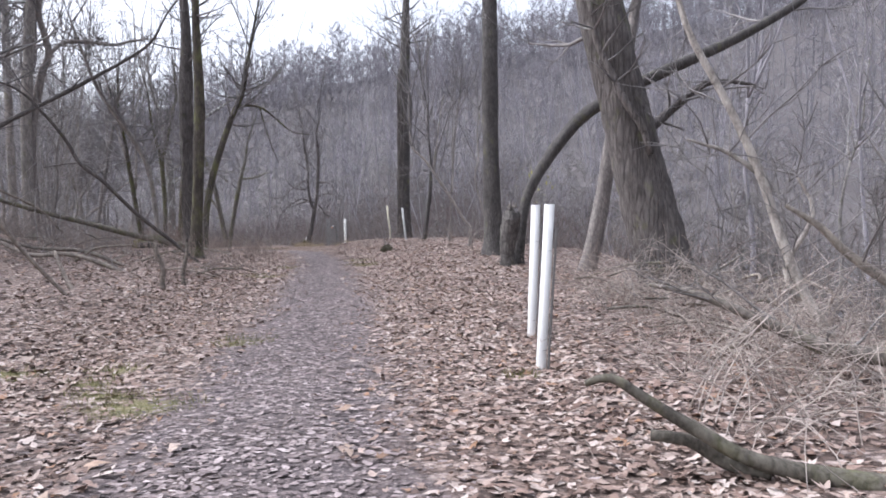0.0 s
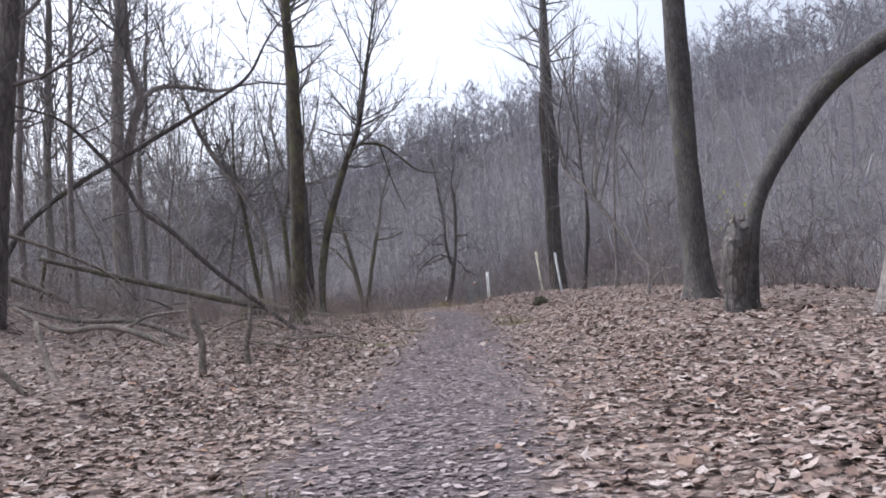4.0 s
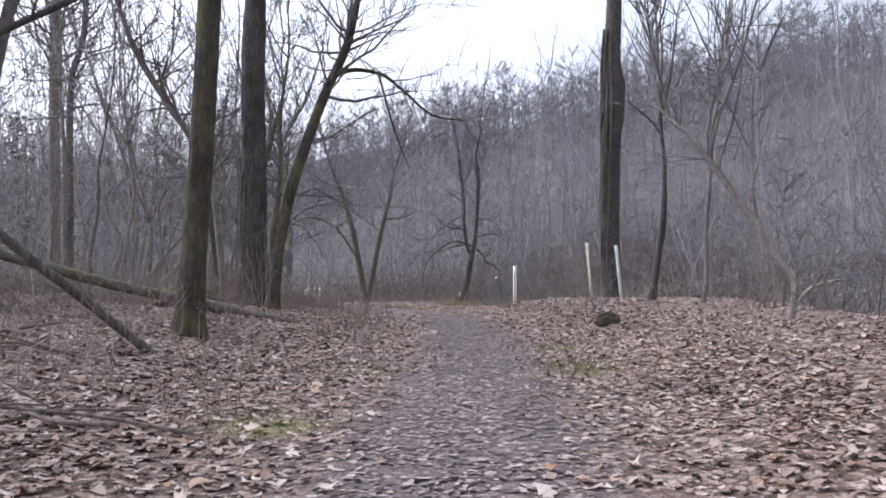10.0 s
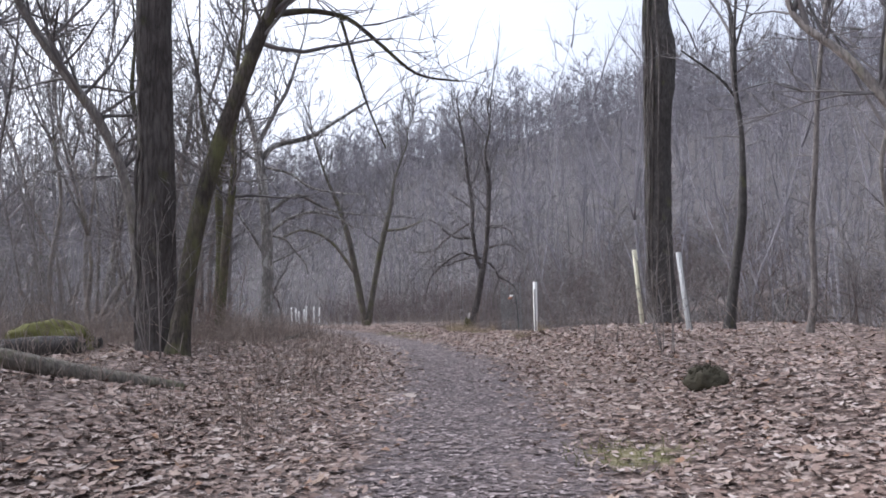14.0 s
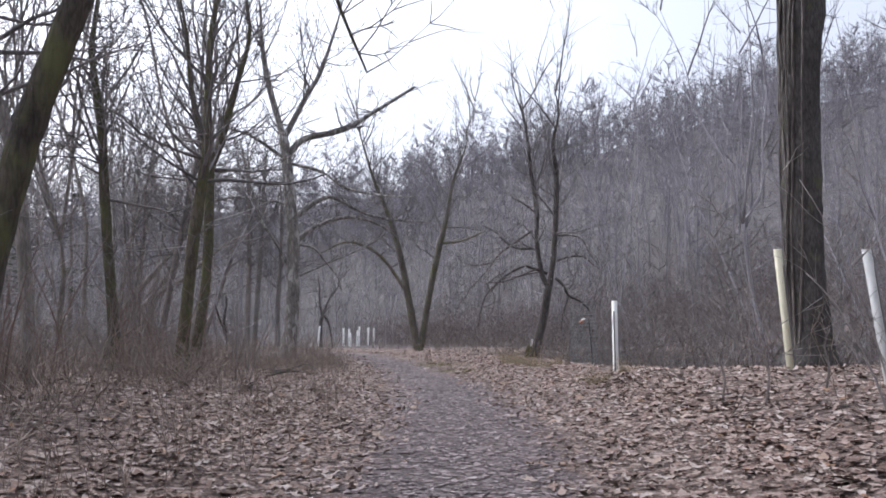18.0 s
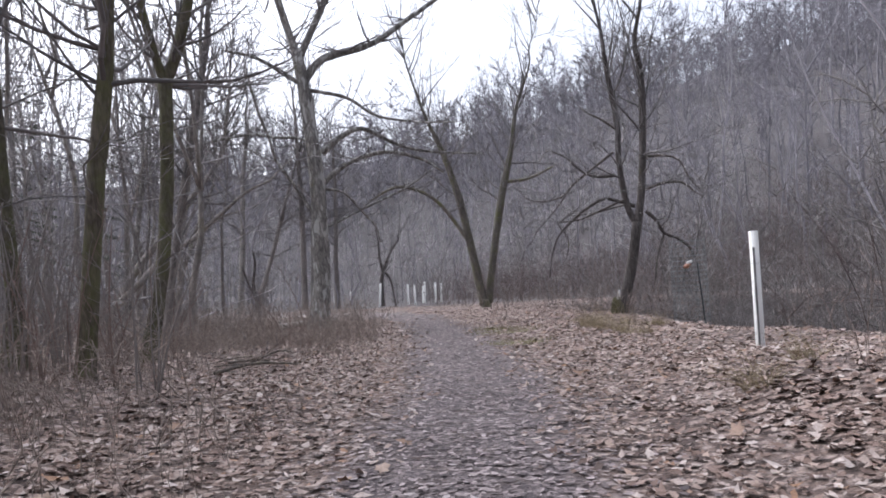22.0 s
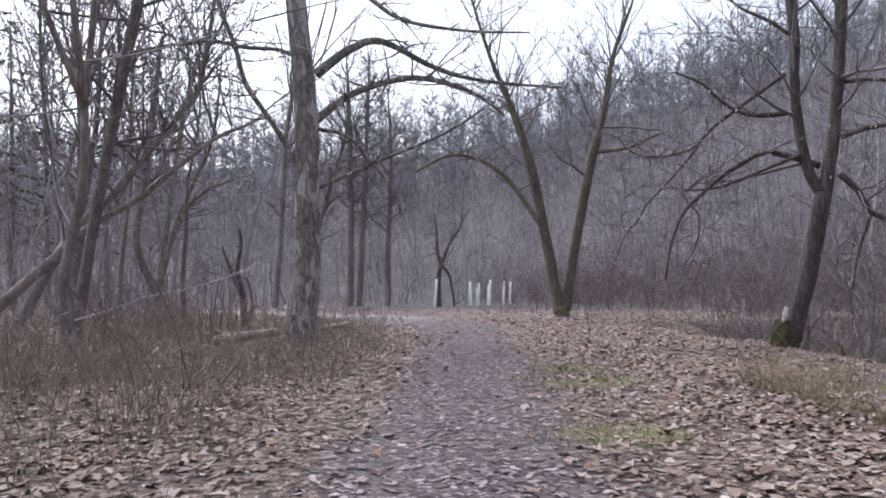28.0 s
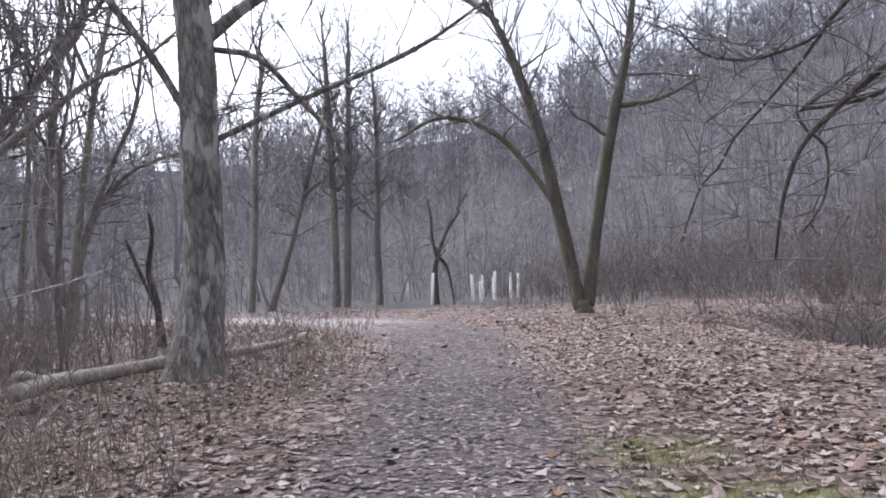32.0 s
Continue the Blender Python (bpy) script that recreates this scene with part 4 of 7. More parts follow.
tree("grey tree bowed over at half its height", [(-27.9, 55.8, 0.1, 0.15), (-27.5, 56.4, 1.6, 0.138), (-27.02, 57.08, 2.72, 0.129), (-26.65, 57.6, 3.42, 0.121), (-26.26, 58.14, 4.26, 0.114), (-25.78, 58.8, 5.3, 0.105), (-25.36, 59.39, 6.26, 0.095), (-25.22, 59.58, 7.23, 0.08)], M_BARK_GREY, top=12, seed=25, sides=10, shoots=20, shoots_from=0.35)
tree("thick grey trunk deep in the woods", [(-16.51, 30.8, 1.13, 0.26), (-16.51, 30.8, 4.99, 0.21), (-16.33, 30.91, 8.39, 0.2), (-16.11, 31.05, 11.26, 0.18)], M_BARK_GREY, top=17, seed=33, sides=12, crown_from=0.55, shoots=16)
tree("dark crooked tree with a long level limb", [(-16.39, 31.0, 1.1, 0.2), (-16.39, 31.0, 5.0, 0.16), (-16.01, 31.23, 7.65, 0.15), (-15.73, 31.4, 8.7, 0.14), (-15.98, 31.25, 10.14, 0.12), (-15.97, 31.26, 11.3, 0.1)], M_BARK_BROWN, top=15, seed=34, sides=12, crown_from=0.6, shoots=12, limbs=[[(-15.74, 31.4, 8.64, 0.1), (-15.59, 32.53, 9.33, 0.095), (-15.46, 34.31, 9.75, 0.085), (-15.21, 36.68, 10.09, 0.075), (-14.73, 38.0, 10.56, 0.055), (-13.92, 39.43, 10.96, 0.03)]])
tree("straight pale trunk among the woods", [(-23.44, 42.73, 0.4, 0.24), (-23.44, 42.73, 9.02, 0.2), (-23.36, 42.79, 13.94, 0.18)], M_BARK_GREY, top=17, seed=35, sides=10, crown_from=0.5, shoots=16)
tree("thin dark tree with a kinked fork", [(-21.81, 41.42, 0.46, 0.16), (-21.81, 41.42, 6.31, 0.13), (-21.74, 41.47, 8.87, 0.12), (-21.41, 41.69, 10.53, 0.11), (-21.27, 41.78, 13.38, 0.1)], M_BARK_BROWN, top=15, seed=36, sides=10, crown_from=0.45, shoots=16)
tree("slender trunk among the crowded woods", [(-18.56, 29.97, 1.49, 0.156), (-18.56, 29.97, 5.7, 0.13), (-18.25, 30.2, 11.33, 0.1105)], M_BARK_GREY, top=15, seed=37, sides=9, crown_from=0.35, shoots=20, shoots_from=0.3)
tree("slender trunk among the crowded woods", [(-18.02, 27.84, 1.79, 0.12), (-18.02, 27.84, 5.41, 0.1), (-17.71, 28.09, 10.58, 0.085)], M_BARK_BROWN, top=15, seed=38, sides=9, crown_from=0.35, shoots=20, shoots_from=0.3)
tree("slender trunk among the crowded woods", [(-20.3, 29.85, 1.71, 0.168), (-20.3, 29.85, 5.89, 0.14), (-19.99, 30.1, 11.57, 0.119)], M_BARK_GREY, top=15, seed=39, sides=9, crown_from=0.35, shoots=20, shoots_from=0.3)
tree("slender trunk among the crowded woods", [(-16.3, 27.91, 1.37, 0.096), (-16.3, 27.91, 5.22, 0.08), (-16.04, 28.09, 10.31, 0.068)], M_BARK_BROWN, top=15, seed=40, sides=9, crown_from=0.35, shoots=20, shoots_from=0.3)
_bend = "tall straight dark tree beyond the bend of the path"
tree(_bend, [(-38.86, 85.23, -1.2, 0.24), (-38.73, 85.33, 3.55, 0.21), (-38.69, 85.36, 7.95, 0.184), (-38.71, 85.35, 12.36, 0.14)], M_BARK_BROWN, top=17, seed=26, sides=10, shoots=20, shoots_from=0.4, thin=0.016)
tree(_bend, [(-38.37, 85.59, -1.2, 0.206), (-38.13, 85.77, 3.5, 0.19), (-37.91, 85.93, 7.26, 0.165), (-37.7, 86.09, 12.29, 0.13)], M_BARK_GREY, top=17, seed=27, sides=10, shoots=20, shoots_from=0.4, thin=0.016)
tree(_bend, [(-42.66, 82.44, -1.2, 0.223), (-42.33, 82.69, 3.28, 0.199), (-42.01, 82.92, 8.85, 0.165), (-41.57, 83.24, 12.55, 0.13)], M_BARK_GREY, top=17, seed=28, sides=10, shoots=20, shoots_from=0.4, thin=0.016)
tree("leaning dark tree beyond the bend of the path", [(-41.89, 83.01, -1.28, 0.22), (-41.2, 83.52, 0.98, 0.19), (-40.61, 83.95, 3.11, 0.158), (-39.53, 84.74, 7.4, 0.12), (-38.87, 85.23, 9.85, 0.08)], M_BARK_BROWN, top=12, seed=29, sides=10, shoots=20, shoots_from=0.4, thin=0.016)
tree(_bend, [(-36.91, 86.67, -1.2, 0.222), (-36.84, 86.72, 2.42, 0.185), (-36.62, 86.88, 6.52, 0.149), (-36.57, 86.92, 10.32, 0.11)], M_BARK_BROWN, top=14, seed=30, sides=10, shoots=20, shoots_from=0.4, thin=0.016)


# ---- white tree-shelter tubes ----
def plain(name, color, rough, vary=0.12):
    m, n, l, b = nodes_of(name, rough)
    v = coords(n, l, (1, 1, 0.4))
    c = mix(n, l, noise_tex(n, l, v, 9.0, 6.0), tuple(k * (1 - vary * 2) for k in color), color)
    l.new(c, b.inputs["Base Color"])
    return m


M_TUBE = plain("weathered_white_plastic", (0.87, 0.86, 0.82), 0.45, 0.07)
M_TUBE_DULL = plain("dull_white_plastic", (0.76, 0.755, 0.73), 0.45, 0.1)
M_TUBE_CREAM = plain("yellowed_plastic", (0.74, 0.70, 0.52), 0.5)
M_TUBE_GREY = plain("mottled_grey_white_plastic", (0.62, 0.62, 0.6), 0.5, 0.3)
M_STAKE = plain("grey_wooden_stake", (0.22, 0.21, 0.2), 0.85, 0.2)


def tube(x, y, h, r, lean_x, lean_y, material, label, behind=False, front=False):
    root = tagged(new("tree_tube"), label, "tree tube", "tree tubes along the path")
    z = z_at(x, y)
    root.location = (x, y, z)
    pts = [(0, 0, -0.05), (lean_x, lean_y, h)]
    seg = 12
    v, f = [], []
    for k, (px, py, pz) in enumerate(pts):
        for rr in (r, r - 0.006):
            for i in range(seg):
                a = i * 2 * math.pi / seg
                v.append((px + rr * math.cos(a), py + rr * math.sin(a), pz))
    for i in range(seg):
        j = (i + 1) % seg
        f += [(i, j, 2 * seg + j, 2 * seg + i), (seg + j, seg + i, 3 * seg + i, 3 * seg + j), (2 * seg + i, 2 * seg + j, 3 * seg + j, 3 * seg + i)]
    flat = [k for q in f for k in q]
    part("sleeve", mesh_from("sleeve", v, flat, [4] * len(f), material), root)
    sx, sy = (-0.01, -r - 0.012) if front else (-0.02, r + 0.014) if behind else (r + 0.01, -0.035)
    s = stick_mesh("stake", [(sx, sy, -0.15, 0.015, lean_x + sx, lean_y + sy, h * 0.86, 0.015)], M_STAKE, 0.001)
    stake = part("stake", s, root, "grey wooden stake")
    for k in (0.12, 0.72):
        ring = [(lean_x * k + (r + 0.006) * math.cos(a), lean_y * k + (r + 0.006) * math.sin(a), h * k, 0.0025, lean_x * k + (r + 0.006) * math.cos(a + 0.63), lean_y * k + (r + 0.006) * math.sin(a + 0.63), h * k, 0.0025) for a in [(1.571 if behind else -1.571 if front else 0.0) + (i - 2.5) * 0.6283 for i in range(5)]]
        part("tie", stick_mesh("tie", ring, M_STAKE), stake)
    return root


tube(0.91, 7.1, 1.77, 0.055, 0.14, 0.0, M_TUBE_DULL, "white plastic tree tube tied to a grey stake")
tube(1.05, 9.2, 1.74, 0.06, 0.1, 0.0, M_TUBE_DULL, "white plastic tree tube beside the leafy path")
tube(-2.73, 40.43, 1.72, 0.055, -0.13, -0.35, M_TUBE_CREAM, "cream plastic tree tube leaning by a vine-wrapped tree")
tube(-1.86, 38.4, 1.62, 0.055, -0.15, 0.1, M_TUBE_GREY, "pale tree tube half hidden by twigs")
tube(-5.76, 45.9, 1.6, 0.062, 0.02, 0.0, M_TUBE, "white tree tube with a grey stake by the path bend", front=True)

# ---- the woods around ----
PLACED = [(4.2, 13.7), (3.3, 17.5), (1.45, 22.5), (-2.1, 42.6), (-11.1, 34), (-8.4, 25.8), (-13.8, 37.8), (-10, 59), (-19.7, 72.4), (-19.6, 56.8), (-15.9, 45), (-22.3, 53.2), (-14.3, 42.2), (-13, 20.5)]


def wood_template(seed, height, r, material, twigs, boughs):
    rng = random.Random(seed)
    lx, ly = rng.uniform(-0.12, 0.12), rng.uniform(-0.12, 0.12)

    def rise(x, y, z, k, to, steps):
        row = [(x, y, z, k)]
        for i in range(steps):
            f = (i + 1) / steps
            x, y = x + lx * (to - z) / steps + rng.uniform(-0.28, 0.28), y + ly * (to - z) / steps + rng.uniform(-0.28, 0.28)
            row.append((x, y, z + (to - z) * f, k * (1 - 0.45 * f)))
        return row

    fork = height * rng.choice((0.12, 0.22, 0.3, 0.45))
    pts = rise(0, 0, 0, r, fork, 3)
    x, y, z, k = pts[-1]
    stems = []
    for _ in range(rng.choice((1, 1, 2, 2, 3))):
        lx, ly = rng.uniform(-0.3, 0.3), rng.uniform(-0.3, 0.3)
        stems.append(rise(x, y, z - 0.1, k * rng.uniform(0.7, 0.95), height * 0.72, 4))
    return tree("bare grey woodland tree", pts, material, top=height, seed=seed, stems=stems, boughs=boughs, bough=3.0, depth=2, sides=7, crown_from=0.16, flare=0.4, kids=(2, 4), step=0.6, low=5, lift=0.08, shoots=boughs // 2, shoots_from=0.25, twigs=twigs, thin=0.013)


WOODS = [wood_template(100 + k, 12 + k % 5 * 1.2, 0.058 + 0.015 * (k % 5), (M_BARK_GREY, M_BARK_BROWN, M_BARK_GREY, M_BARK_GREY)[k % 4], M_TWIG, 24) for k in range(10)]
# distant templates take the bark and twig colours with haze mixed in
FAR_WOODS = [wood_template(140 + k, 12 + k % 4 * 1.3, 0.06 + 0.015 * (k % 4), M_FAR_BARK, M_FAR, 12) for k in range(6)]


def plant_woods():
    rng = random.Random(77)
    spots = []
    used = list(PLACED)
    tries = 0
    while len(spots) < 258 and tries < 30000:
        tries += 1
        kind = rng.random()
        if kind < 0.2:
            y = rng.uniform(44, 88)
            x = float(np.interp(y, PATH_Y[:12], PATH_X[:12])) - 6 - 26 * rng.random()
        elif kind < 0.29:
            y = rng.uniform(16, 46)
            x = float(np.interp(y, PATH_Y[:12], PATH_X[:12])) - 11 - 26 * rng.random()
        elif kind < 0.58:
            y = rng.uniform(2, 82)
            x = float(np.interp(y, PATH_Y[:12], PATH_X[:12])) - 10.5 - 30 * rng.random() ** 1.3
        elif kind < 0.70:
            y = rng.uniform(2, 66)
            x = float(np.interp(y, PATH_Y[:12], PATH_X[:12])) + rng.uniform(10.5, 34)
        else:
            y = rng.uniform(62, 125)
            x = -26 + rng.uniform(-55, 52)
        e = float(beside(x, y))
        if (-9.5 if y < 50 else -5.5) < e < 10.5 or (x > -60 and abs(e) < 3):
            continue
        if y > 60 and -24 < x < -12 and y < 76:
            continue
        if y > 70 and -36 < x < -22 and y < 92:
            continue
        if any((x - a) ** 2 + (y - b) ** 2 < 2.0 for a, b in used):
            continue
        used.append((x, y))
        spots.append((x, y))
    counts = {True: 0, False: 0}
    for k, (x, y) in enumerate(spots):
        m = pose(x, y, z_at(x, y), rng.uniform(-5, 5), rng.uniform(-5, 5), rng.uniform(0, 360)) @ Matrix.Scale(rng.uniform(0.75, 1.25) * (0.72 if float(beside(x, y)) > 0 and y < 64 else 1.0), 4)
        e = float(beside(x, y))
        far = y > 62 or e < -24 or (e > 0 and k % 3 > 0)
        temps = FAR_WOODS if far else WOODS
        n = counts[far]
        counts[far] += 1
        if n < len(temps):
            temps[n].matrix_basis = m
        else:
            c = copy_thing(temps[n % len(temps)], m)
            c["group"] = "woodland trees"


plant_woods()


def scatter_sticks(temps, spots, rng, low, high):
    rows = []
    for x, y, z in spots:
        g = temps[rng.randint(len(temps))].copy()
        t, k = rng.uniform(0, 6.283), rng.uniform(low, high)
        ca, sa = np.cos(t) * k, np.sin(t) * k
        for i in (0, 4):
            px, py = g[:, i].copy(), g[:, i + 1].copy()
            g[:, i], g[:, i + 1], g[:, i + 2] = px * ca - py * sa + x, px * sa + py * ca + y, g[:, i + 2] * k + z
        rows.append(g)
    return np.concatenate(rows)


def cones(rows):
    """Verts and triangles of twigs that run to a point: rows of x0 y0 z0 r0 x1 y1 z1 r1."""
    v, _ = sticks(rows, 3)
    v = v.reshape(-1, 6, 3)
    tip = v[:, 3:].mean(axis=1, keepdims=True)
    v = np.concatenate((v[:, :3], tip), axis=1)
    b = np.arange(len(v))[:, None] * 4
    k = np.arange(3)
    f = np.stack((b + k, b + (k + 1) % 3, np.broadcast_to(b + 3, (len(v), 3))), axis=2)
    return v.reshape(-1, 3), f.reshape(-1, 3)


def twiggy_mesh(name, wood, fine, material):
    """Sticks and pointed twigs in one mesh."""
    v, f = sticks(wood, 3)
    w, g = cones(fine)
    return mesh_from(name, np.concatenate((v, w)), np.concatenate((f.ravel(), (g + len(v)).ravel())), np.concatenate((np.full(len(f), 4), np.full(len(g), 3))), material)


def twiggy_tree(seed, height, r, boughs, twigs, low=0.2, fine=0.02):
    """Rows for the wood and for the twigs of a bare tree with a spreading crown."""
    rng = random.Random(seed)
    wood, thin = [], []
    lx, ly = rng.uniform(-0.06, 0.06), rng.uniform(-0.06, 0.06)
    line = [(0, 0, -0.6)]
    for i in range(4):
        h = height * (i + 1) / 4
        line.append((lx * h + rng.uniform(-0.3, 0.3), ly * h + rng.uniform(-0.3, 0.3), h))
        wood.append((*line[-2], r * (1 - i * 0.22), *line[-1], r * (1 - (i + 1) * 0.22)))
    for _ in range(boughs):
        f = rng.uniform(low, 0.98)
        i = min(3, int(f * 4))
        t = f * 4 - i
        p = [a + (b - a) * t for a, b in zip(line[i], line[i + 1])]
        a, e = rng.uniform(0, 6.283), rng.uniform(0.15, 1.1)
        n = height * rng.uniform(0.14, 0.32) * (1.15 - 0.6 * f)
        for k in range(2):
            q = [p[0] + math.cos(a) * math.cos(e) * n * 0.5, p[1] + math.sin(a) * math.cos(e) * n * 0.5, p[2] + math.sin(e) * n * 0.5]
            wood.append((*p, fine * (2.0 - k * 0.7), *q, fine * (1.3 - k * 0.6)))
            for _ in range(twigs):
                t, b, g, w = rng.random(), a + rng.uniform(-1.6, 1.6), rng.uniform(-0.4, 1.4), rng.uniform(0.25, 0.7) * n
                s = [u + (v - u) * t for u, v in zip(p, q)]
                thin.append((*s, fine, s[0] + math.cos(b) * math.cos(g) * w, s[1] + math.sin(b) * math.cos(g) * w, s[2] + math.sin(g) * w, 0))
            p, a, e = q, a + rng.uniform(-0.5, 0.5), e + rng.uniform(-0.3, 0.5)
    return np.array(wood), np.array(thin)


def scatter_trees(temps, spots, rng, low, high):
    """Copies of the trees at the spots, each turned and scaled, as rows of wood and rows of twigs."""
    wood, thin = [], []
    pick = rng.randint(len(temps), size=len(spots))
    for k, (w, g) in enumerate(temps):
        here = np.array([q for q, i in zip(spots, pick) if i == k])
        if not len(here):
            continue
        t, m = rng.uniform(0, 6.283, len(here)), rng.uniform(low, high, len(here))
        for rows, out in ((w, wood), (g, thin)):
            o = np.repeat(rows[None], len(here), axis=0)
            ca, sa = (np.cos(t) * m)[:, None], (np.sin(t) * m)[:, None]
            for i in (0, 4):
                x, y = o[:, :, i].copy(), o[:, :, i + 1].copy()
                o[:, :, i], o[:, :, i + 1] = x * ca - y * sa + here[:, :1], x * sa + y * ca + here[:, 1:2]
                o[:, :, i + 2] = o[:, :, i + 2] * m[:, None] + here[:, 2:3]
            out.append(o.reshape(-1, 8))
    return np.concatenate(wood), np.concatenate(thin)


def far_woods():
    """Bare trees on the valley sides, past counting."""
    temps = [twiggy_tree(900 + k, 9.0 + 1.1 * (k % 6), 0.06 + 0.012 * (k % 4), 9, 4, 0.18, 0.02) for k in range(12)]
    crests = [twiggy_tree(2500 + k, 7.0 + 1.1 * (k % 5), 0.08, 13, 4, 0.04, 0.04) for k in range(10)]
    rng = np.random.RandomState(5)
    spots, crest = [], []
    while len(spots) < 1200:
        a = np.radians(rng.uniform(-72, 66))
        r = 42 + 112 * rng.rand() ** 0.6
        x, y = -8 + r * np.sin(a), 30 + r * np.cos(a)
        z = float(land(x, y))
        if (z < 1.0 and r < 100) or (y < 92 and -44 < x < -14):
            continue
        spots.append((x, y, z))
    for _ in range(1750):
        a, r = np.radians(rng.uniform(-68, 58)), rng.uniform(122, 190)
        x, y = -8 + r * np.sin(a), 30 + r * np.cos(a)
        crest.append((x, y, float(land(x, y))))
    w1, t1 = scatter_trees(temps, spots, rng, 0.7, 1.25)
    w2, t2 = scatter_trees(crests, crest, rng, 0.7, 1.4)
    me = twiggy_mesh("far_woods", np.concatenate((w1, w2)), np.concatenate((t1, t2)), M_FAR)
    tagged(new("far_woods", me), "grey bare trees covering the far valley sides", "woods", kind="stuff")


def thicket():
    """Thin stems, vines and brambles between the trees."""
    temps = []
    for k in range(16):
        rng = random.Random(1300 + k)
        segs = []
        for _ in range(3):
            a, e = rng.uniform(0, 6.283), rng.uniform(0.9, 1.5)
            sprout(rng, segs, (rng.uniform(-0.4, 0.4), rng.uniform(-0.4, 0.4), -0.1), (math.cos(a) * math.cos(e), math.sin(a) * math.cos(e), math.sin(e)), rng.uniform(1.2, 3.8), rng.uniform(0.009, 0.018), 1, 0.05, 0.3, (2, 3), 0.5)
        temps.append(np.array(segs))
    rng = np.random.RandomState(9)
    spots = []
    while len(spots) < 900:
        y = rng.uniform(-5, 125)
        x = float(np.interp(y, PATH_Y[:12], PATH_X[:12])) + (rng.uniform(-45, 45) if rng.rand() < 0.45 else rng.choice((1, -1)) * rng.uniform(7.5, 20))
        e = float(beside(x, y))
        if y < 74 and -7.5 - 2.5 * rng.rand() < e < 7.0 + 2.5 * rng.rand():
            continue
        if abs(e) < 3.5 and x > -75:
            continue
        if (y > 66 and -42 < x < -15 and y < 90):
            continue
        spots.append((x, y, float(land(x, y))))
    for _ in range(420):
        y = rng.uniform(44, 80)
        x = float(np.interp(y, PATH_Y[:13], PATH_X[:13])) + rng.uniform(5, 22)
        if 6.2 < float(beside(x, y)) < 16:
            spots.append((x, y, float(land(x, y))))
    for side, material, label in ((1, M_SHRUB, "tangled bare undergrowth of brown-grey stems"), (-1, M_TWIG, "tangled bare undergrowth of thin grey stems")):
        here = [q for q in spots if float(beside(q[0], q[1])) * side > 0]
        v, f = sticks(scatter_sticks(temps, here, rng, 0.6, 1.5), 3)
        tagged(new("thicket", mesh_from("thicket", v, f.ravel(), np.full(len(f), 4), material)), label, "undergrowth", kind="stuff")


def understory():
    """Small twiggy trees filling the slopes, the banks and the woods beside the path."""
    temps = [twiggy_tree(2100 + k, 4.0 + 0.7 * (k % 5), 0.03 + 0.007 * (k % 3), 9, 3, 0.08, 0.014) for k in range(14)]
    rng = np.random.RandomState(19)
    slope = []
    while len(slope) < 900:
        a = np.radians(rng.uniform(-70, 66))
        r = 40 + 90 * rng.rand() ** 1.3
        x, y = -8 + r * np.sin(a), 30 + r * np.cos(a)
        z = float(land(x, y))
        if (r < 135 and z < 0.6 and float(beside(x, y)) < 14) or (y < 92 and -44 < x < -14):
            continue
        slope.append((x, y, z))
    west, east = [], []
    while len(west) + len(east) < 620:
        y = rng.uniform(2, 100)
        left = rng.rand() < 0.6
        d = -rng.uniform(17, 62) if left else rng.uniform(9.5, 34)
        x = float(np.interp(y, PATH_Y[:12], PATH_X[:12])) + d
        if (y > 64 and -46 < x < -12) or abs(float(beside(x, y))) < 5:
            continue
        (west if float(beside(x, y)) < 0 else east).append((x, y, float(land(x, y))))
    bend = []
    while len(bend) < 170:
        x, y = rng.uniform(-75, -8), rng.uniform(90, 128)
        bend.append((x, y, float(land(x, y))))
    w1, t1 = scatter_trees(temps, slope, rng, 0.8, 1.5)
    w2, t2 = scatter_trees(temps, west, rng, 0.9, 2.0)
    w3, t3 = scatter_trees(temps, bend, rng, 1.4, 2.6)
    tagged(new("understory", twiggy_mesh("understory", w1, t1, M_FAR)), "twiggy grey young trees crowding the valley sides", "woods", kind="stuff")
    me = twiggy_mesh("understory", np.concatenate((w2, w3)), np.concatenate((t2, t3)), M_TWIG)
    tagged(new("understory", me), "slender grey young trees among the taller trunks", "woods", kind="stuff")
    w, t = scatter_trees(temps, east, rng, 0.6, 1.3)
    tagged(new("understory", twiggy_mesh("understory", w, t, M_SHRUB)), "twiggy brown-grey brush along the ditch", "undergrowth", kind="stuff")


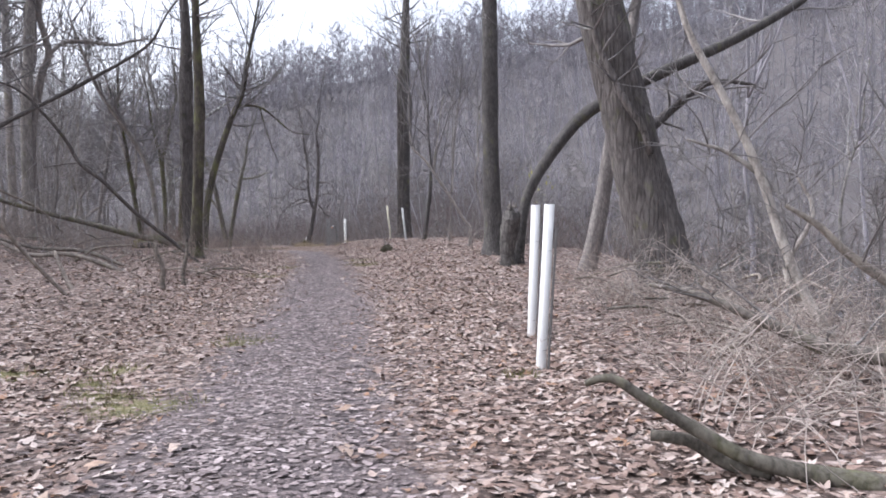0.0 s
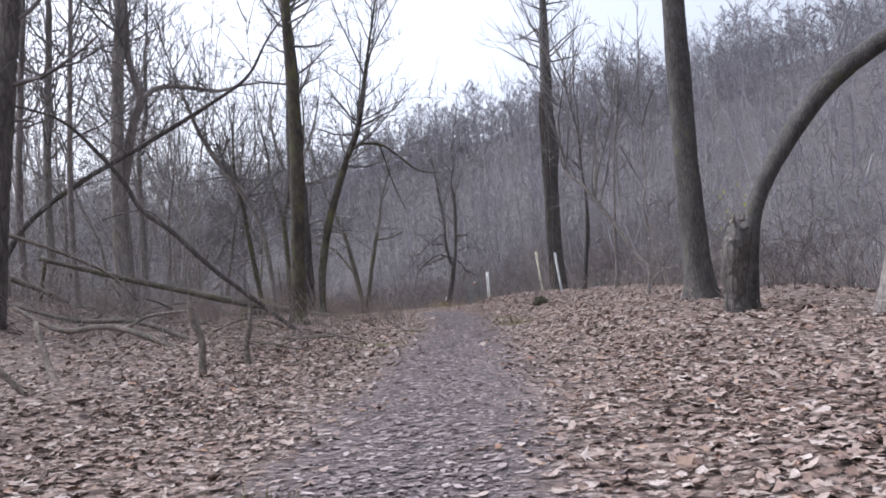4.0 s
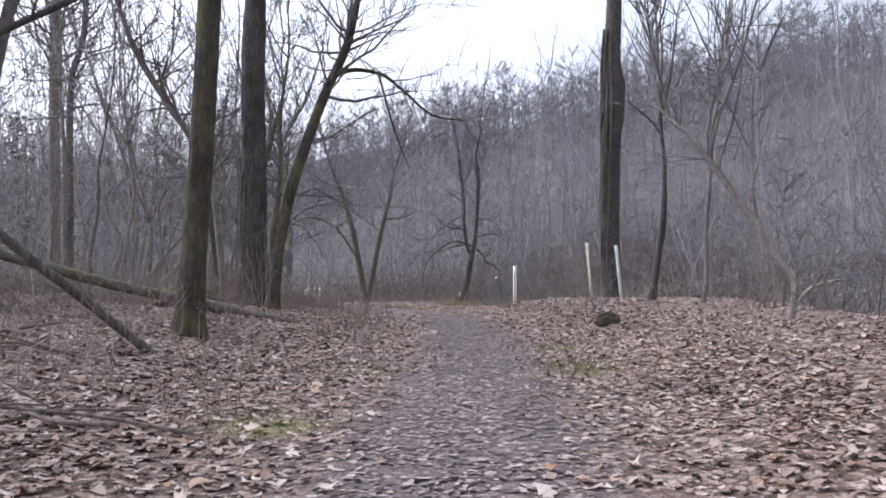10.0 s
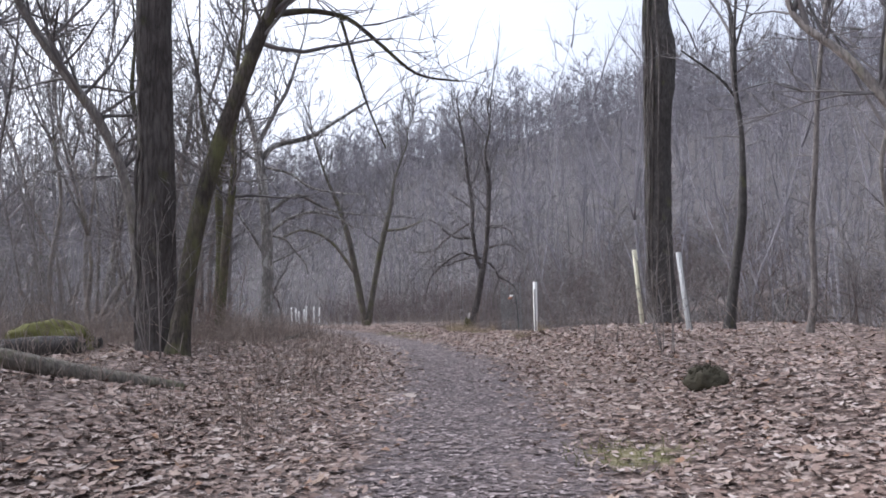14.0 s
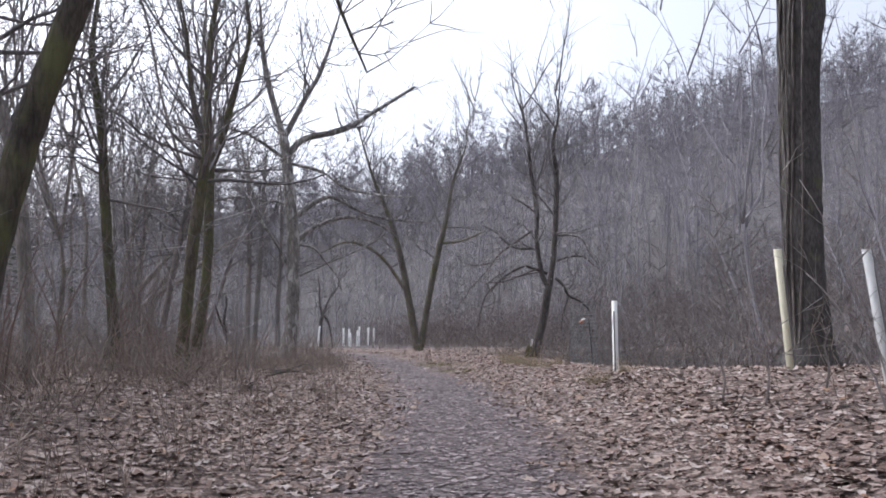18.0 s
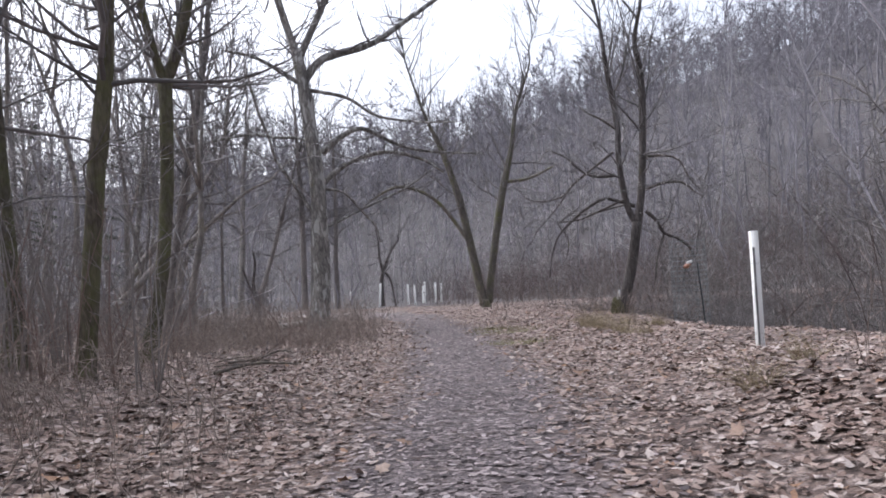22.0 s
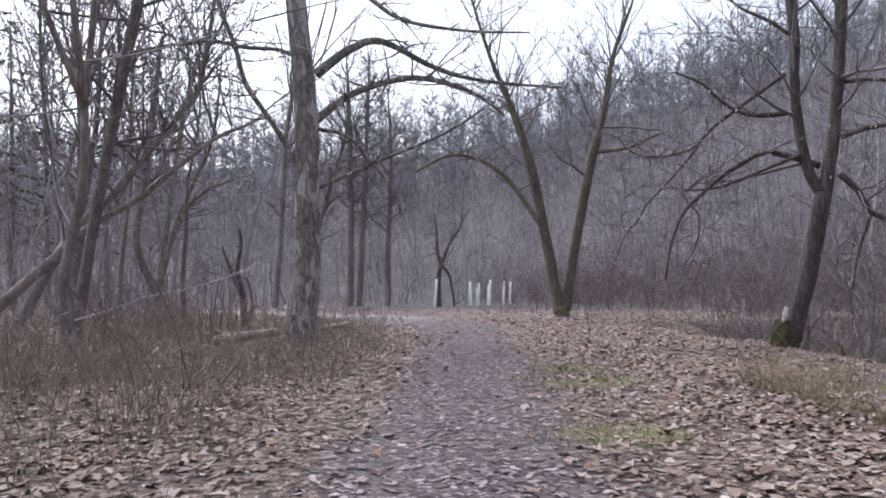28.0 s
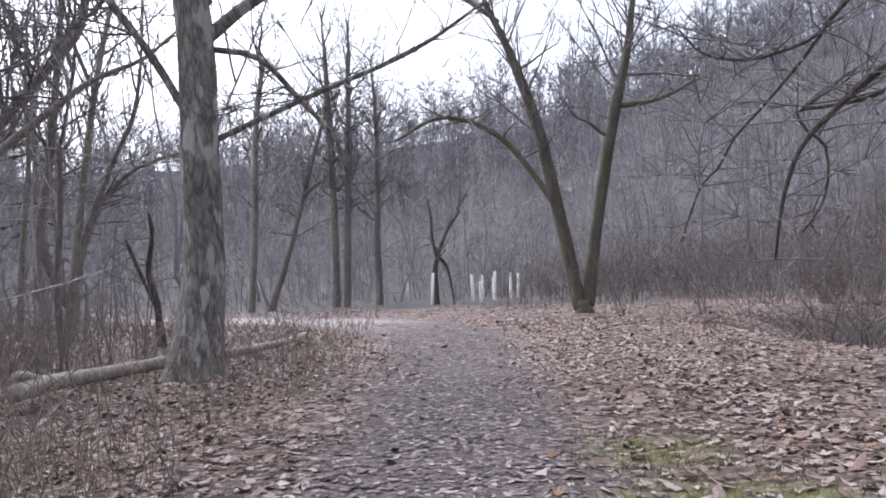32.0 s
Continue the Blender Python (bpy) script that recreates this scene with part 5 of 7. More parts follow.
def low_brush():
    """Dense thorny brush: arching brown canes with many thin side twigs."""
    temps = []
    for k in range(10):
        rng = random.Random(3100 + k)
        wood, thin = [], []
        for _ in range(6):
            p = [rng.uniform(-0.5, 0.5), rng.uniform(-0.5, 0.5), -0.1]
            a, e = rng.uniform(0, 6.283), rng.uniform(0.8, 1.5)
            n, bend = rng.uniform(0.35, 0.62), rng.uniform(0.1, 0.45)
            for i in range(4):
                q = [p[0] + math.cos(a) * math.cos(e) * n, p[1] + math.sin(a) * math.cos(e) * n, max(0.03, p[2] + math.sin(e) * n)]
                wood.append((*p, 0.012 - i * 0.002, *q, 0.010 - i * 0.002))
                for _ in range(2):
                    b, g, w, t = rng.uniform(0, 6.283), rng.uniform(-0.3, 1.3), rng.uniform(0.2, 0.7), rng.random()
                    s = [u + (v - u) * t for u, v in zip(p, q)]
                    thin.append((*s, 0.007, s[0] + math.cos(b) * math.cos(g) * w, s[1] + math.sin(b) * math.cos(g) * w, s[2] + math.sin(g) * w, 0))
                p, e = q, e - bend
        temps.append((np.array(wood), np.array(thin)))
    rng = np.random.RandomState(29)
    east, west = [], []
    while len(east) < 760:
        y = rng.uniform(4, 100)
        if y < 34 and rng.rand() < 0.55:
            continue
        x = float(np.interp(y, PATH_Y[:12], PATH_X[:12])) + rng.uniform(6, 26)
        d = float(beside(x, y))
        if d < np.interp(y, [0, 40, 48, 60, 80], [7.0, 8.0, 6.4, 5.9, 5.6]):
            continue
        east.append((x, y, float(land(x, y))))
    bank = []
    while len(bank) < 420:
        x, y = rng.uniform(-34, 10), rng.uniform(75, 106)
        if abs(float(beside(x, y))) > 4 and not (-34 < x < -26 and y < 92):
            bank.append((x, y, float(land(x, y))))
    while len(west) < 360:
        y = rng.uniform(20, 72)
        x = float(np.interp(y, PATH_Y[:12], PATH_X[:12])) - rng.uniform(4.2, 24)
        if float(beside(x, y)) < np.interp(y, [20, 34, 44, 48, 60, 70], [-8, -6.8, -6.0, -4.4, -5.5, -7]):
            west.append((x, y, float(land(x, y))))
    west = [q for k, q in enumerate(west) if not (-20.8 < q[0] < -16.4 and 51.5 < q[1] < 57) and (k % 6 == 0 or not open_floor(q[0], q[1]))]
    for spots, low, high, material, label in ((east, 0.7, 1.6, M_BRUSH, "dark thorny brush filling the ditch beside the path"), (bank, 1.2, 2.4, M_BRUSH, "tall dark brush on the far bank"), (west, 0.35, 0.95, M_RUST, "low reddish-brown brush between the trees")):
        w, t = scatter_trees(temps, spots, rng, low, high)
        tagged(new("brush", twiggy_mesh("brush", w, t, material)), label, "undergrowth", kind="stuff")


far_woods()
thicket()
understory()
low_brush()


# ---- conifers ----
M_NEEDLE = twig("grey_green_needles", (0.05, 0.065, 0.045), (0.13, 0.15, 0.105))


def conifer(x, y, height, spread, seed):
    """A slim evergreen: whorls of drooping boughs with sprays of needles."""
    rng = random.Random(seed)
    root = tagged(new("conifer"), "slender dark green conifer far off among bare trees", "tree", "conifers in the woods")
    root.location = (x, y, z_at(x, y))
    part("trunk", log_mesh("trunk", [(0, 0, -0.3, 0.16), (0, 0, height * 0.5, 0.1), (0, 0, height, 0.02)], M_BARK_BROWN, 8, 0.8, 0.05, 0, seed), root)
    wood, fine = [], []
    for k in range(int(height * 2.2)):
        z = height * rng.uniform(0.22, 0.98)
        n = spread * (1.05 - z / height) * rng.uniform(0.7, 1.1) + 0.15
        a = rng.uniform(0, 6.283)
        q = (math.cos(a) * n, math.sin(a) * n, z - n * 0.2)
        wood.append((0, 0, z, 0.025, *q, 0.01))
        for _ in range(26):
            t, b, w = rng.uniform(0.15, 1.0), a + rng.uniform(-1.5, 1.5), rng.uniform(0.2, 0.5)
            s = (q[0] * t, q[1] * t, z + (q[2] - z) * t)
            fine.append((*s, 0.03, s[0] + math.cos(b) * w, s[1] + math.sin(b) * w, s[2] - rng.uniform(-0.05, 0.25), 0))
    tagged(part("crown", twiggy_mesh("crown", np.array(wood), np.array(fine), M_NEEDLE), root, "drooping sprays of needles"), kind="stuff")


for _k, (_x, _y, _h) in enumerate(((-40.5, 62.5, 13), (-44.0, 66.0, 14), (-42.0, 69.5, 12.5), (-48.0, 70.5, 15))):
    conifer(_x, _y, _h, 2.4, 700 + _k)


# ---- shrubs ----
def shrub(label, x, y, seed, stems, height, spread, thick, material):
    rng = random.Random(seed)
    root = tagged(new("shrub"), label, "shrub")
    root.location = (x, y, z_at(x, y) - 0.03)
    fine = []
    for k in range(stems):
        a = rng.uniform(0, 6.283)
        lean, h = rng.uniform(0.1, spread), height * rng.uniform(0.6, 1.1)
        r = thick * rng.uniform(0.6, 1.2)
        ox, oy = rng.uniform(-0.2, 0.2), rng.uniform(-0.2, 0.2)
        pts = [(ox, oy, -0.05, r), (ox + math.cos(a) * lean * 0.3, oy + math.sin(a) * lean * 0.3, h * 0.4, r * 0.8), (ox + math.cos(a) * lean * 0.75 + rng.uniform(-0.2, 0.2), oy + math.sin(a) * lean * 0.75, h * 0.8, r * 0.5), (ox + math.cos(a) * lean * 1.2, oy + math.sin(a) * lean * 1.2, h, r * 0.2)]
        part("stem", log_mesh("stem", pts, material, 6, 0.4, 0.04, 0, seed + k), root)
        line = curve_points(pts, 0.25)
        for _ in range(4):
            q = line[rng.randrange(len(line) // 4, len(line))]
            b = rng.uniform(0, 6.283)
            sprout(rng, fine, tuple(q[:3]), (math.cos(b) * 0.7, math.sin(b) * 0.7, rng.uniform(0.2, 0.9)), rng.uniform(0.4, 1.2), max(0.004, q[3] * 0.4), 1, 0.1, 0.25, (2, 4))
    tagged(part("twig", stick_mesh("twig", fine, material), root), kind="stuff")
    return root


SHRUBS = [shrub("pale many-stemmed bare shrub at the edge of the brush", 3.6, 31.5, 300, 11, 3.2, 2.0, 0.016, M_SHRUB),
          shrub("bare shrub of thin brown stems beside a trunk", -14.9, 41.6, 301, 8, 3.0, 0.9, 0.016, M_BRANCH),
          shrub("low grey thorny shrub without leaves", 6.6, 11.0, 302, 8, 2.2, 1.6, 0.014, M_SHRUB),
          shrub("spindly leafless shrub among fallen leaves", -12.2, 41.2, 303, 6, 2.4, 0.7, 0.012, M_BRANCH)]
_rng = random.Random(41)
for k in range(44):
    _y = _rng.uniform(4, 66)
    _d = _rng.uniform(7.0, 13) if k % 3 else -_rng.uniform(8.5, 14)
    if 40 < _y < 60 and k % 3:
        _d += 1
    _x = float(np.interp(_y, PATH_Y, PATH_X)) + _d
    _c = copy_thing(SHRUBS[k % 4 if _y < 44 else 2], pose(_x, _y, z_at(_x, _y) - 0.03, 0, 0, _rng.uniform(0, 360)) @ Matrix.Scale(_rng.uniform(0.7, 1.25), 4))
    tagged(_c, "leafless grey-brown shrub at the edge of the woods", group="shrubs at the woodland edge")
for _x, _y, _k in ((-15.6, 43.0, 1), (-17.9, 46.2, 3), (-17.2, 44.2, 1), (-15.0, 40.8, 3), (-10.1, 32.2, 3), (-11.2, 34.0, 1), (6.4, 13.0, 2), (-3.3, 42.3, 3), (-6.9, 57.0, 2), (-8.0, 58.5, 2), (-18.0, 71.0, 2), (-15.5, 70.0, 2), (-2.55, 34.2, 3)):
    _c = copy_thing(SHRUBS[_k], pose(_x, _y, z_at(_x, _y) - 0.03, 0, 0, _rng.uniform(0, 360)) @ Matrix.Scale(_rng.uniform(0.7, 1.0), 4))
    tagged(_c, "thin leafless stems around a tree", group="shrubs at the woodland edge")

for k in range(20):
    _y = _rng.uniform(34, 60)
    _x = float(np.interp(_y, PATH_Y, PATH_X)) - _rng.uniform(5.4, 10.5)
    if open_floor(_x, _y):
        _x -= 4.5
    _c = copy_thing(SHRUBS[1 + 2 * (k % 2)], pose(_x, _y, z_at(_x, _y) - 0.03, 0, 0, _rng.uniform(0, 360)) @ Matrix.Scale(_rng.uniform(0.35, 0.8), 4))
    tagged(_c, "thin dark leafless stems among dry weeds", group="brush beside the path")


def cane_clump(label, x, y, seed, count, height):
    """Upright thin canes with a few short side twigs."""
    rng = random.Random(seed)
    root = tagged(new("shrub"), label, "shrub", "tall canes beside the path")
    root.location = (x, y, z_at(x, y) - 0.03)
    fine = []
    for k in range(count):
        a, lean, h = rng.uniform(0, 6.283), rng.uniform(0.08, 0.55), height * rng.uniform(0.5, 1.15)
        ox, oy, r = rng.uniform(-0.5, 0.5), rng.uniform(-0.5, 0.5), rng.uniform(0.008, 0.015)
        pts = [(ox, oy, -0.05, r), (ox + math.cos(a) * lean * h * 0.3 + rng.uniform(-0.06, 0.06), oy + math.sin(a) * lean * h * 0.3, h * 0.5, r * 0.8), (ox + math.cos(a) * lean * h, oy + math.sin(a) * lean * h, h, r * 0.35)]
        part("stem", log_mesh("stem", pts, M_CANE, 5, 0.3, 0.05, 0, seed + k), root)
        line = curve_points(pts, 0.15)
        for _ in range(5):
            q = line[rng.randrange(len(line) // 4, len(line))]
            b = rng.uniform(0, 6.283)
            sprout(rng, fine, tuple(q[:3]), (math.cos(b) * 0.6, math.sin(b) * 0.6, rng.uniform(0.3, 0.9)), rng.uniform(0.15, 0.5), 0.004, 1, 0.1, 0.2, (1, 3))
    tagged(part("twig", stick_mesh("twig", fine, M_CANE), root), kind="stuff")
    return root


for _k, (_x, _y) in enumerate(((-14.2, 41.3), (-15.2, 42.2), (-16.2, 43.3), (-14.8, 42.9), (-13.9, 41.9), (-17.4, 45.4), (-12.9, 37.0), (-12.6, 36.2), (-12.4, 37.8), (-12.0, 34.9), (-17.2, 47.2), (-16.0, 49.5), (-13.3, 39.3))):
    cane_clump("tall reddish-brown leafless canes among dry weeds", _x, _y, 1500 + _k * 30, 4, (1.3, 2.1, 1.7)[_k % 3])


# ---- fallen wood ----
def fallen(name, label, pts, material, seed, sides=12, stubs=(), twigs=0):
    root = tagged(new(name), label, name.replace("_", " "))
    bx, by, bz = pts[0][:3]
    root.location = (bx, by, bz)

    def local(row):
        return [(x - bx, y - by, z - bz, r) for x, y, z, r in row]

    part("wood", log_mesh("wood", local(pts), material, sides, 0.12, 0.05, 0, seed), root)
    for k, row in enumerate(stubs):
        part("side_branch", log_mesh("side_branch", local(row), material, 8, 0.12, 0.05, 0, seed + 1 + k), root)
    if twigs:
        rng = random.Random(seed)
        line, segs = curve_points(local(pts), 0.2), []
        for _ in range(twigs):
            q = line[rng.randrange(len(line))]
            a = rng.uniform(0, 6.283)
            sprout(rng, segs, tuple(q[:3]), (math.cos(a), math.sin(a), rng.uniform(-0.1, 0.9)), rng.uniform(0.4, 1.2), max(0.006, q[3] * 0.3), 1)
        tagged(part("twig", stick_mesh("twig", segs, M_SHRUB), root), kind="stuff")
    return root


fallen("fallen_branch", "thick bent grey branch with pale bark scars, raised off the leaves", [(0.76, 3.48, 0.62, 0.022), (0.91, 3.43, 0.66, 0.028), (1.13, 3.37, 0.52, 0.035), (1.44, 3.27, 0.33, 0.041), (1.74, 3.18, 0.18, 0.048), (2.4, 2.98, 0.08, 0.07), (3.6, 2.5, 0.06, 0.08)], M_SCAR, 400, 14, [[(1.8, 3.2, 0.12, 0.051), (1.59, 3.32, 0.14, 0.047), (1.37, 3.38, 0.27, 0.041), (1.15, 3.44, 0.29, 0.034)]])
fallen("fallen_branch", "long dead branch with a pale broken tip, propped on brush", [(2.04, 6.87, 0.91, 0.02), (2.52, 6.69, 0.79, 0.04), (2.97, 6.51, 0.59, 0.052), (3.4, 6.35, 0.38, 0.07), (3.77, 6.2, 0.25, 0.08), (4.6, 5.9, 0.2, 0.1)], M_DEAD, 410, 12, [[(3.1, 6.45, 0.55, 0.04), (2.9, 6.7, 0.3, 0.035), (2.75, 6.9, 0.12, 0.03)]], 10)
fallen("fallen_branch", "bare grey branch reaching out of the brush", [(3.27, 6.4, 1.69, 0.02), (3.55, 6.29, 1.48, 0.036), (3.78, 6.2, 1.21, 0.045), (4.2, 6.05, 0.85, 0.055), (4.9, 5.8, 0.2, 0.06)], M_DEAD, 420, 10, (), 8)
tree("pale crooked dead sapling leaning out of the brush", [(4.6, 8.3, 0.1, 0.06), (4.4, 8.42, 0.5, 0.06), (4.14, 8.53, 1.23, 0.058), (3.91, 8.63, 2.08, 0.058), (3.58, 8.77, 2.96, 0.05), (3.18, 8.94, 3.86, 0.044), (3.03, 9.0, 4.38, 0.036)], M_BARK_PALE, top=6.0, seed=430, sides=10, flare=0.2, boughs=6, bough=1.4, depth=1, limbs=[[(3.91, 8.63, 2.08, 0.036), (3.57, 8.77, 2.38, 0.03), (3.1, 8.97, 2.58, 0.018)], [(4.3, 8.46, 0.5, 0.036), (4.16, 8.52, 0.9, 0.034), (4.46, 8.39, 1.57, 0.028), (4.29, 8.46, 2.06, 0.018)]])
fallen("fallen_log", "long thin fallen trunk resting slanted among the trees", [(-8.5, 30.33, 0.36, 0.09), (-9.41, 29.69, 0.62, 0.115), (-10.09, 29.21, 0.86, 0.11), (-11.5, 28.2, 1.3, 0.1), (-12.6, 27.4, 1.72, 0.09), (-14.04, 26.38, 2.26, 0.075), (-15.6, 25.3, 2.9, 0.06)], M_BARK_DAMP, 440, 12, [[(-15.5, 25.4, 2.85, 0.05), (-15.7, 25.3, 1.5, 0.05), (-15.8, 25.2, 0.4, 0.05)]])
fallen("fallen_branch", "long dark crooked branch standing aslant in the leaves", [(-7.6, 23.6, 0.35, 0.055), (-8.25, 23.22, 1.03, 0.058), (-9.22, 22.66, 2.02, 0.055), (-9.98, 22.22, 2.97, 0.056), (-10.48, 21.94, 3.46, 0.052), (-10.79, 21.76, 4.14, 0.05), (-11.25, 21.49, 4.87, 0.042), (-11.87, 21.14, 5.57, 0.03), (-13.0, 20.5, 6.0, 0.02)], M_BARK_DARK, 450, 10, [[(-9.98, 22.2, 2.97, 0.025), (-10.6, 22.3, 3.5, 0.02), (-11.9, 22.6, 3.45, 0.012)]], 6)
fallen("fallen_branch", "thin dead pole leaning in the woods", [(-6.9, 13.4, 0.2, 0.035), (-7.8, 12.94, 1.51, 0.04), (-8.41, 12.61, 2.85, 0.042), (-9.22, 12.16, 4.58, 0.04), (-9.9, 11.8, 6.0, 0.03)], M_DEAD, 460, 8)
tree("tall bent tree leaning over the woods", [(-18.6, 26.4, 0.9, 0.091), (-17.9, 27.0, 3.3, 0.091), (-17.28, 27.49, 4.38, 0.084), (-16.08, 28.29, 5.47, 0.078), (-14.31, 29.46, 6.73, 0.073), (-12.41, 30.71, 8.16, 0.063), (-11.54, 31.28, 8.99, 0.052)], M_BARK_DARK, top=12, seed=470, sides=10)
fallen("fallen_log", "pale barkless fallen log lying behind the sycamore", [(-19.1, 53.7, 0.0, 0.1), (-19.6, 54.45, -0.02, 0.1), (-20.1, 55.5, -0.08, 0.095), (-20.3, 56.7, -0.1, 0.09), (-20.6, 58.7, -0.17, 0.075), (-21.6, 61.0, -0.26, 0.06), (-22.9, 63.0, -0.33, 0.045)], M_LOG, 480, 12, [[(-19.5, 54.3, 0.0, 0.07), (-19.35, 54.0, 0.12, 0.06), (-19.15, 53.75, 0.17, 0.04)]])
fallen("fallen_branch", "crooked dead boughs lying behind the small snag", [(-7.8, 18.6, 0.4, 0.06), (-9.4, 18.9, 0.95, 0.055), (-10.6, 19.0, 1.0, 0.05), (-11.8, 19.3, 1.5, 0.04)], M_DEAD, 490, 8, [[(-9.4, 18.9, 0.8, 0.035), (-9.0, 19.3, 1.1, 0.03), (-8.2, 19.6, 1.15, 0.02)]], 8)
fallen("fallen_branch", "dead boughs heaped on the leaves", [(-8.6, 20.4, 0.5, 0.05), (-9.8, 20.3, 1.0, 0.05), (-11.0, 20.0, 1.15, 0.045), (-12.4, 19.9, 1.6, 0.035)], M_DEAD, 495, 8, (), 8)


def brush_pile(label, x, y, seed, count, spread, high):
    """Dead twigs and sticks lying across one another."""
    rng = random.Random(seed)
    root = tagged(new("brush_pile"), label, "brush pile")
    root.location = (x, y, z_at(x, y))
    fine = []
    for k in range(count):
        a = rng.uniform(0, 6.283)
        cx, cy, cz = rng.uniform(-spread, spread), rng.uniform(-spread, spread) * 0.6, rng.uniform(0.03, high)
        n = rng.uniform(0.5, 1.5)
        r = rng.uniform(0.01, 0.028)
        tilt = rng.uniform(-0.25, 0.35)
        pts = [(cx - math.cos(a) * n * 0.5, cy - math.sin(a) * n * 0.5, max(0.02, cz - tilt * n * 0.5), r), (cx + rng.uniform(-0.1, 0.1), cy + rng.uniform(-0.1, 0.1), cz + rng.uniform(-0.03, 0.1), r * 0.8), (cx + math.cos(a) * n * 0.5, cy + math.sin(a) * n * 0.5, max(0.02, cz + tilt * n * 0.5), r * 0.4)]
        part("stick", log_mesh("stick", pts, M_DEAD, 6, 0.15, 0.06, 0, seed + k), root)
        for _ in range(3):
            b = rng.uniform(0, 6.283)
            sprout(rng, fine, pts[rng.randrange(3)][:3], (math.cos(b), math.sin(b), rng.uniform(0, 0.8)), rng.uniform(0.2, 0.7), 0.005, 1, 0.0, 0.3, (1, 4))
    tagged(part("twig", stick_mesh("twig", fine, M_SHRUB), root), kind="stuff")
    return root


def bramble(label, x, y, seed, canes, reach):
    """Thin dry canes that rise, arch over and hang."""
    rng = random.Random(seed)
    segs = []
    for _ in range(canes):
        px, py, pz = rng.uniform(-0.5, 0.5), rng.uniform(-0.5, 0.5), -0.05
        a, e = rng.uniform(0, 6.283), rng.uniform(0.7, 1.4)
        n, step, bend = 9, reach * rng.uniform(0.6, 1.3) / 9, rng.uniform(0.08, 0.24)
        for i in range(n):
            e -= bend
            a += rng.uniform(-0.15, 0.15)
            q = (px + math.cos(a) * math.cos(e) * step, py + math.sin(a) * math.cos(e) * step, max(0.01, pz + math.sin(e) * step))
            segs.append((px, py, pz, 0.007 * (1 - 0.07 * i), *q, 0.007 * (1 - 0.07 * (i + 1))))
            px, py, pz = q
            if rng.random() < 0.35:
                b = rng.uniform(0, 6.283)
                w = rng.uniform(0.1, 0.35)
                segs.append((px, py, pz, 0.0035, px + math.cos(b) * w, py + math.sin(b) * w, max(0.01, pz + rng.uniform(-0.1, 0.25)), 0.002))
    root = tagged(new("bramble"), label, "bramble", "brambles beside the path")
    root.location = (x, y, z_at(x, y))
    tagged(part("cane", stick_mesh("cane", segs, M_BLEACHED if y < 14 else M_WEED), root), kind="stuff")
    return root


for _k, (_x, _y) in enumerate(((3.5, 11.7), (4.3, 10.5), (3.6, 7.2), (4.7, 7.5), (4.4, 6.2), (2.7, 11.6), (3.3, 10.4), (2.9, 8.6), (3.8, 8.0), (2.6, 6.4), (3.3, 5.2), (4.3, 11.4), (2.2, 4.3), (3.9, 6.6), (4.8, 9.6), (3.1, 12.9))):
    bramble("pale dry arching bramble canes among leaves", _x, _y, 820 + _k, 26, 1.5)
for _k, (_x, _y) in enumerate(((-13.0, 41.0), (-12.2, 39.6), (-14.6, 43.4), (-11.2, 37.2), (-16.2, 47.0), (-15.0, 49.0), (-17.4, 50.4), (-16.4, 44.4), (-10.6, 34.6), (-19.0, 49.2))):
    bramble("tangled dry bramble canes in the brush", _x, _y, 840 + _k, 20, 1.4)
brush_pile("heap of dead sticks and twigs on the leaves", -6.3, 19.0, 600, 9, 1.0, 0.2)
brush_pile("dead twigs tangled at the foot of the large leaning tree", 3.9, 12.6, 620, 18, 1.2, 0.6)
brush_pile("broken sticks lying in the brush by the large leaning tree", 3.6, 9.2, 640, 16, 1.3, 0.7)
brush_pile("small heap of dark dead sticks beside the path", -12.75, 43.6, 660, 7, 0.45, 0.25)
brush_pile("scattered dead sticks under the trees", -8.4, 21.6, 680, 10, 1.2, 0.25)
fallen("fallen_branch", "bent grey root-like branch end on the leaves", [(-6.7, 13.75, 0.16, 0.05), (-7.1, 14.1, 0.25, 0.05), (-7.5, 14.4, 0.55, 0.045), (-7.9, 14.7, 1.2, 0.035)], M_DEAD, 690, 10)
fallen("fallen_log", "dark fallen trunk lying on the wooded bank", [(-18.05, 20.75, 2.75, 0.13), (-17.0, 21.51, 2.5, 0.116), (-16.47, 21.89, 2.3, 0.1), (-15.9, 22.31, 2.1, 0.08), (-15.2, 22.8, 1.8, 0.06)], M_BARK_BROWN, 900, 12, [[(-16.9, 21.6, 2.5, 0.05), (-16.6, 21.5, 2.8, 0.04), (-16.2, 21.5, 3.0, 0.02)]])
fallen("fallen_log", "long dead log propped on broken branches", [(-18.02, 20.77, 3.11, 0.112), (-16.98, 21.52, 2.87, 0.104), (-16.21, 22.09, 2.69, 0.096), (-15.65, 22.49, 2.5, 0.088), (-14.98, 22.98, 2.4, 0.08), (-13.6, 23.6, 1.6, 0.06)], M_DEAD, 905, 12, [[(-17.5, 21.1, 3.0, 0.05), (-17.5, 21.0, 2.2, 0.05)], [(-15.65, 22.49, 2.5, 0.045), (-15.4, 22.2, 1.9, 0.04), (-15.0, 22.1, 1.7, 0.03)]], 8)
